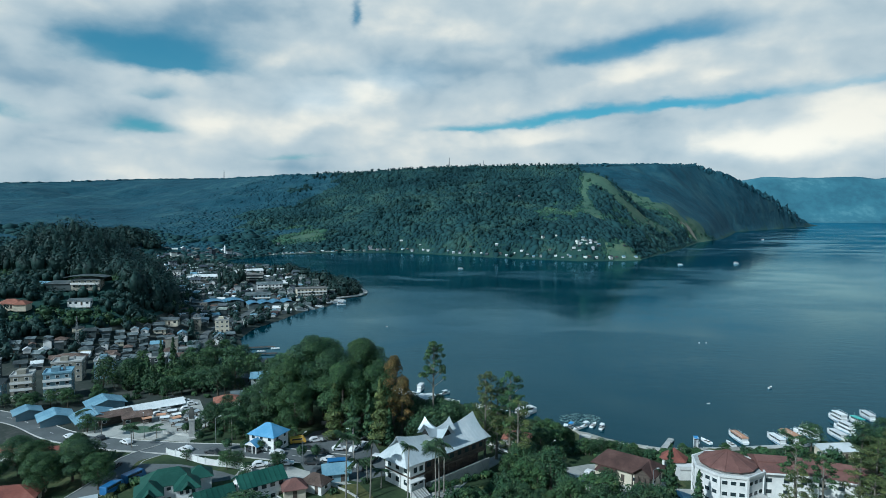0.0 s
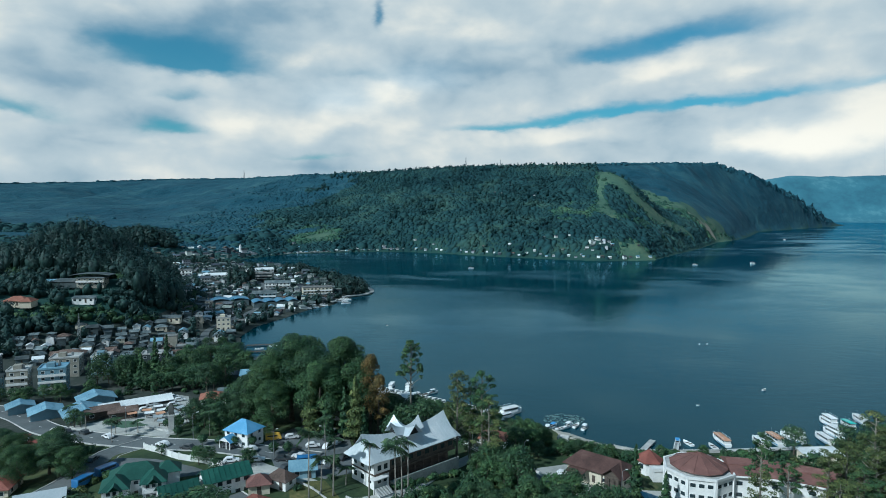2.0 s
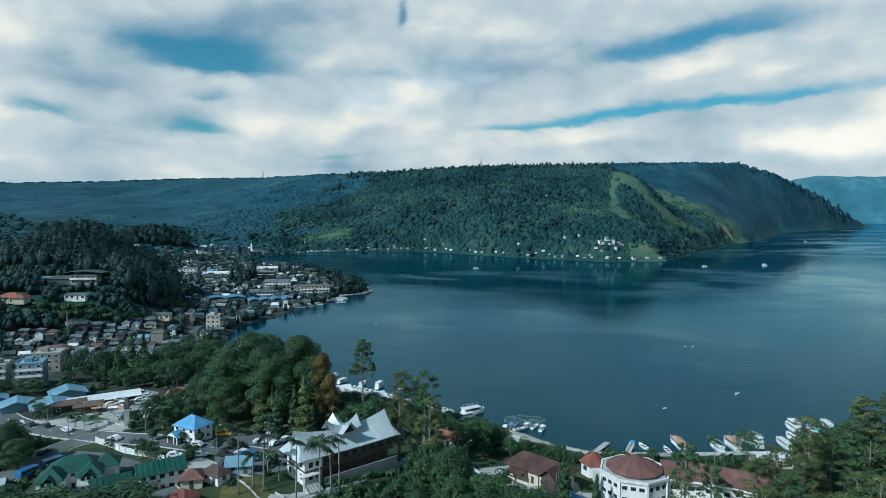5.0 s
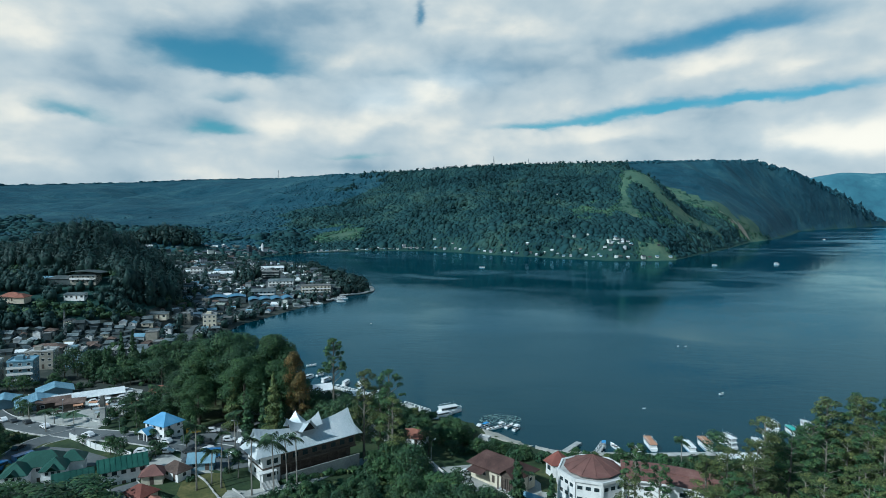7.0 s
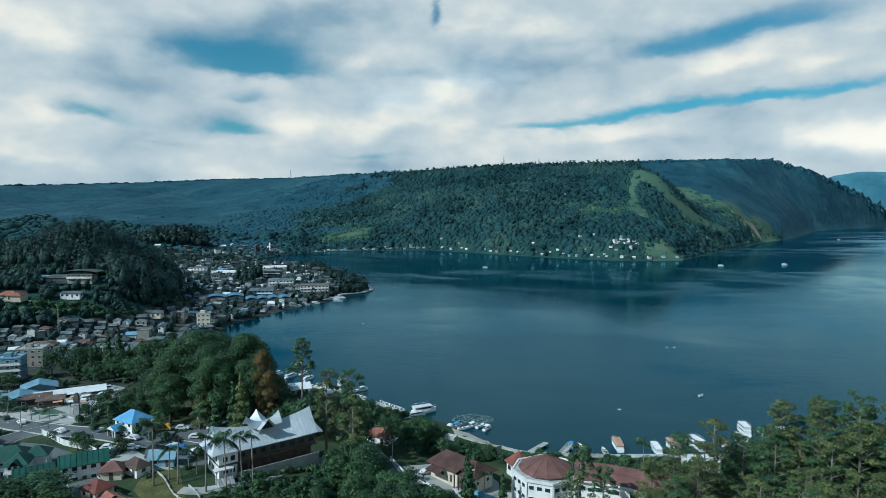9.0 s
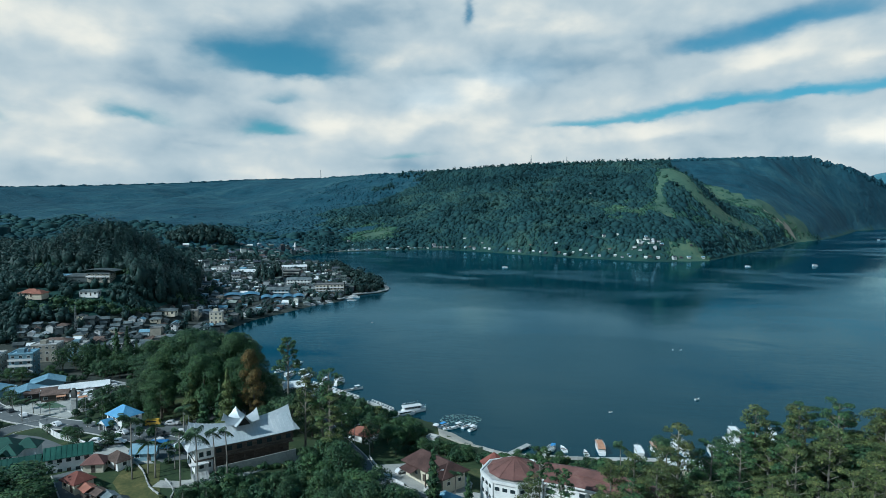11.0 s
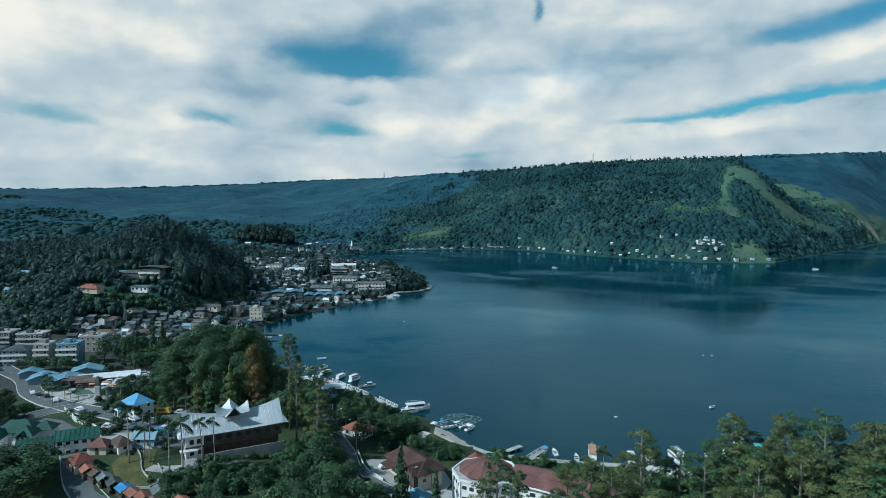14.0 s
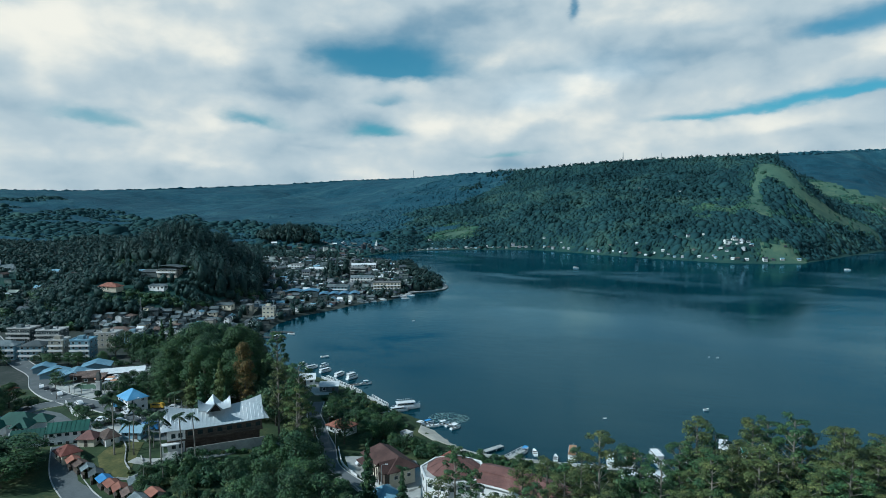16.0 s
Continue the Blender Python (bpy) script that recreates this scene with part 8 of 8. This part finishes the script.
tall = (bell(p[:, 0], p[:, 1], -262, 440, 42, 48) > 0.30) & ~((p[:, 0] < -205) & (p[:, 1] < 386))
ok = ~tall & (z > 6) & away_from_houses(p, 4.5)
some = fbm(p[:, 0] / 26, p[:, 1] / 26, 3, 23) > 0.44
wood("woods", "low dark trees and scrub round the hill villa", p[ok & some], 3.6, 4.6, 60, 0.5, "leaf_dark", 116)
wood("woods", "taller dark trees on the villa slope", p[ok & ~some], 3.8, 7.0, 70, 0.5, "leaf_shaded", 118)
p, r = scatter(-900, -345, 180, 900, 9.0, 103)
ok = dry(p) & away_from_houses(p, 9) & (fbm(p[:, 0] / 80, p[:, 1] / 80, 3, 21) > 0.28)
wood("woods", "mixed dark trees on the western slopes", p[ok], 4.6, 7.5, 30, 1.2, "leaf_shaded", 104)
# trees between the town houses
p, r = scatter(-345, -90, 290, 860, 6.8, 105)
ok = dry(p, 3) & away_from_houses(p, 3.7) & (ground_height(p[:, 0], p[:, 1]) < 14) & (r.random(len(p)) < 0.8)
wood("woods", "scattered town trees between roofs", p[ok], 2.6, 6.0, 36, 0.75, "leaf_shaded", 106)
p, r = scatter(-200, -70, 540, 840, 8, 107)
ok = dry(p, 5) & away_from_houses(p, 7) & ((p[:, 0] > -150) | (p[:, 1] > 700)) & (p[:, 1] > 550)
wood("woods", "trees on the low point of the town", p[ok], 4.4, 9, 70, 1.1, "leaf_shaded", 108)
# the hill across the bay: forest, scrub where it thins out towards the open grass, tall trees on top
RIDGE_X = np.argsort(RIDGE[:, 0])


def crest(x):
    return np.interp(x, RIDGE[RIDGE_X, 0], RIDGE[RIDGE_X, 1])


def west_edge(p):
    return -380 + 500 * (fbm(p[:, 0] / 120, p[:, 1] / 120, 3, 61) - 0.47)


p, r = scatter(-640, 1100, 960, 2700, 5.4, 109)
front = (p[:, 1] < crest(p[:, 0]) + 30) & ~inside(p[:, 0], p[:, 1], HEADLAND)
ok = dry(p, 3) & front & away_from_houses(p, 5.5) & (p[:, 0] > west_edge(p))
p = p[ok]
thin = open_hill(p[:, 0], p[:, 1]) + 0.9 * np.maximum(fbm(p[:, 0] / 60, p[:, 1] / 60, 3, 31) - 0.56, 0)
canopy("forest", "dense green forest on the hill across the bay", p[thin < 0.36], 3.7, 2.7, "leaf_far_haze", 110)
some = (thin >= 0.36) & (thin < 0.62) | (thin >= 0.62) & (r.random(len(ok))[: len(p)] < 0.12)
canopy("scrub", "light green scrub at the edges of the open hill", p[some], 2.4, 1.5, "leaf_scrub_haze", 117, 0.4)
p, r = scatter(-640, 1100, 960, 2700, 17, 119)
ok = dry(p, 3) & (p[:, 1] < crest(p[:, 0]) + 30) & ~inside(p[:, 0], p[:, 1], HEADLAND) & (p[:, 0] > -420) & away_from_houses(p, 6)
ok &= (open_hill(p[:, 0], p[:, 1]) < 0.45) & ((fbm(p[:, 0] / 90, p[:, 1] / 90, 3, 33) > 0.46) | (np.abs(p[:, 1] - crest(p[:, 0])) < 40))
wood("forest", "taller dark trees standing out of the hill forest", p[ok], 4.2, 8.5, 26, 1.4, "leaf_far_haze", 120)
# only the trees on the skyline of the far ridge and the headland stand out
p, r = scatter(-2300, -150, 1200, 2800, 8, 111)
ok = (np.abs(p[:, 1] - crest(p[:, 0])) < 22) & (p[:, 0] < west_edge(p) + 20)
canopy("forest", "dark trees along the far western ridge", p[ok], 4.6, 2.2, "leaf_ridge_haze", 112, 0.4)
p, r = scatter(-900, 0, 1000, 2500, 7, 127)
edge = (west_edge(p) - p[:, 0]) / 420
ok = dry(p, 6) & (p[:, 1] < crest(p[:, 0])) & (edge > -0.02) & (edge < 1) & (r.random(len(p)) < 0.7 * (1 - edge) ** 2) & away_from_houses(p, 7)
canopy("forest", "thinning forest between the hill and the far ridge", p[ok], 3.2, 1.5, "leaf_ridge_haze", 128, 0.35)
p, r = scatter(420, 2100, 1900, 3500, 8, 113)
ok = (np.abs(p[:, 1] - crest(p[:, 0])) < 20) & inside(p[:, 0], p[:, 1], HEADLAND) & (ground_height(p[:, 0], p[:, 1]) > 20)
canopy("forest", "dark trees along the crest of the headland", p[ok], 5.0, 3.0, "leaf_ridge_haze", 114, 0.35)
p, r = scatter(-2000, -345, 860, 2000, 10, 121)
ok = dry(p, 6) & (p[:, 1] < 1250 - 0.1 * p[:, 0] + 260 * (fbm(p[:, 0] / 130, p[:, 1] / 130, 3, 77) - 0.47)) & away_from_houses(p, 8) & (fbm(p[:, 0] / 90, p[:, 1] / 90, 3, 75) > 0.36)
canopy("woods", "dark clumps of trees at the foot of the ridge", p[ok], 4.6, 3.0, "leaf_far_haze", 122, 0.45)
# the small wooded mound behind the town, and a clump of trees among its roofs
p, r = scatter(-620, -400, 880, 1030, 8, 123)
wood("woods", "dense dark trees on a small mound", p[bell(p[:, 0], p[:, 1], -505, 955, 46, 34) > 0.45], 6.0, 15, 60, 1.5, "leaf_shaded", 124)
p, r = scatter(-236, -190, 590, 640, 6, 125)
wood("woods", "clump of tall dark trees in the town", p[(bell(p[:, 0], p[:, 1], -213, 614, 12, 12) > 0.3) & away_from_houses(p, 3)], 4.5, 17, 80, 1.0, "leaf_shaded", 126)
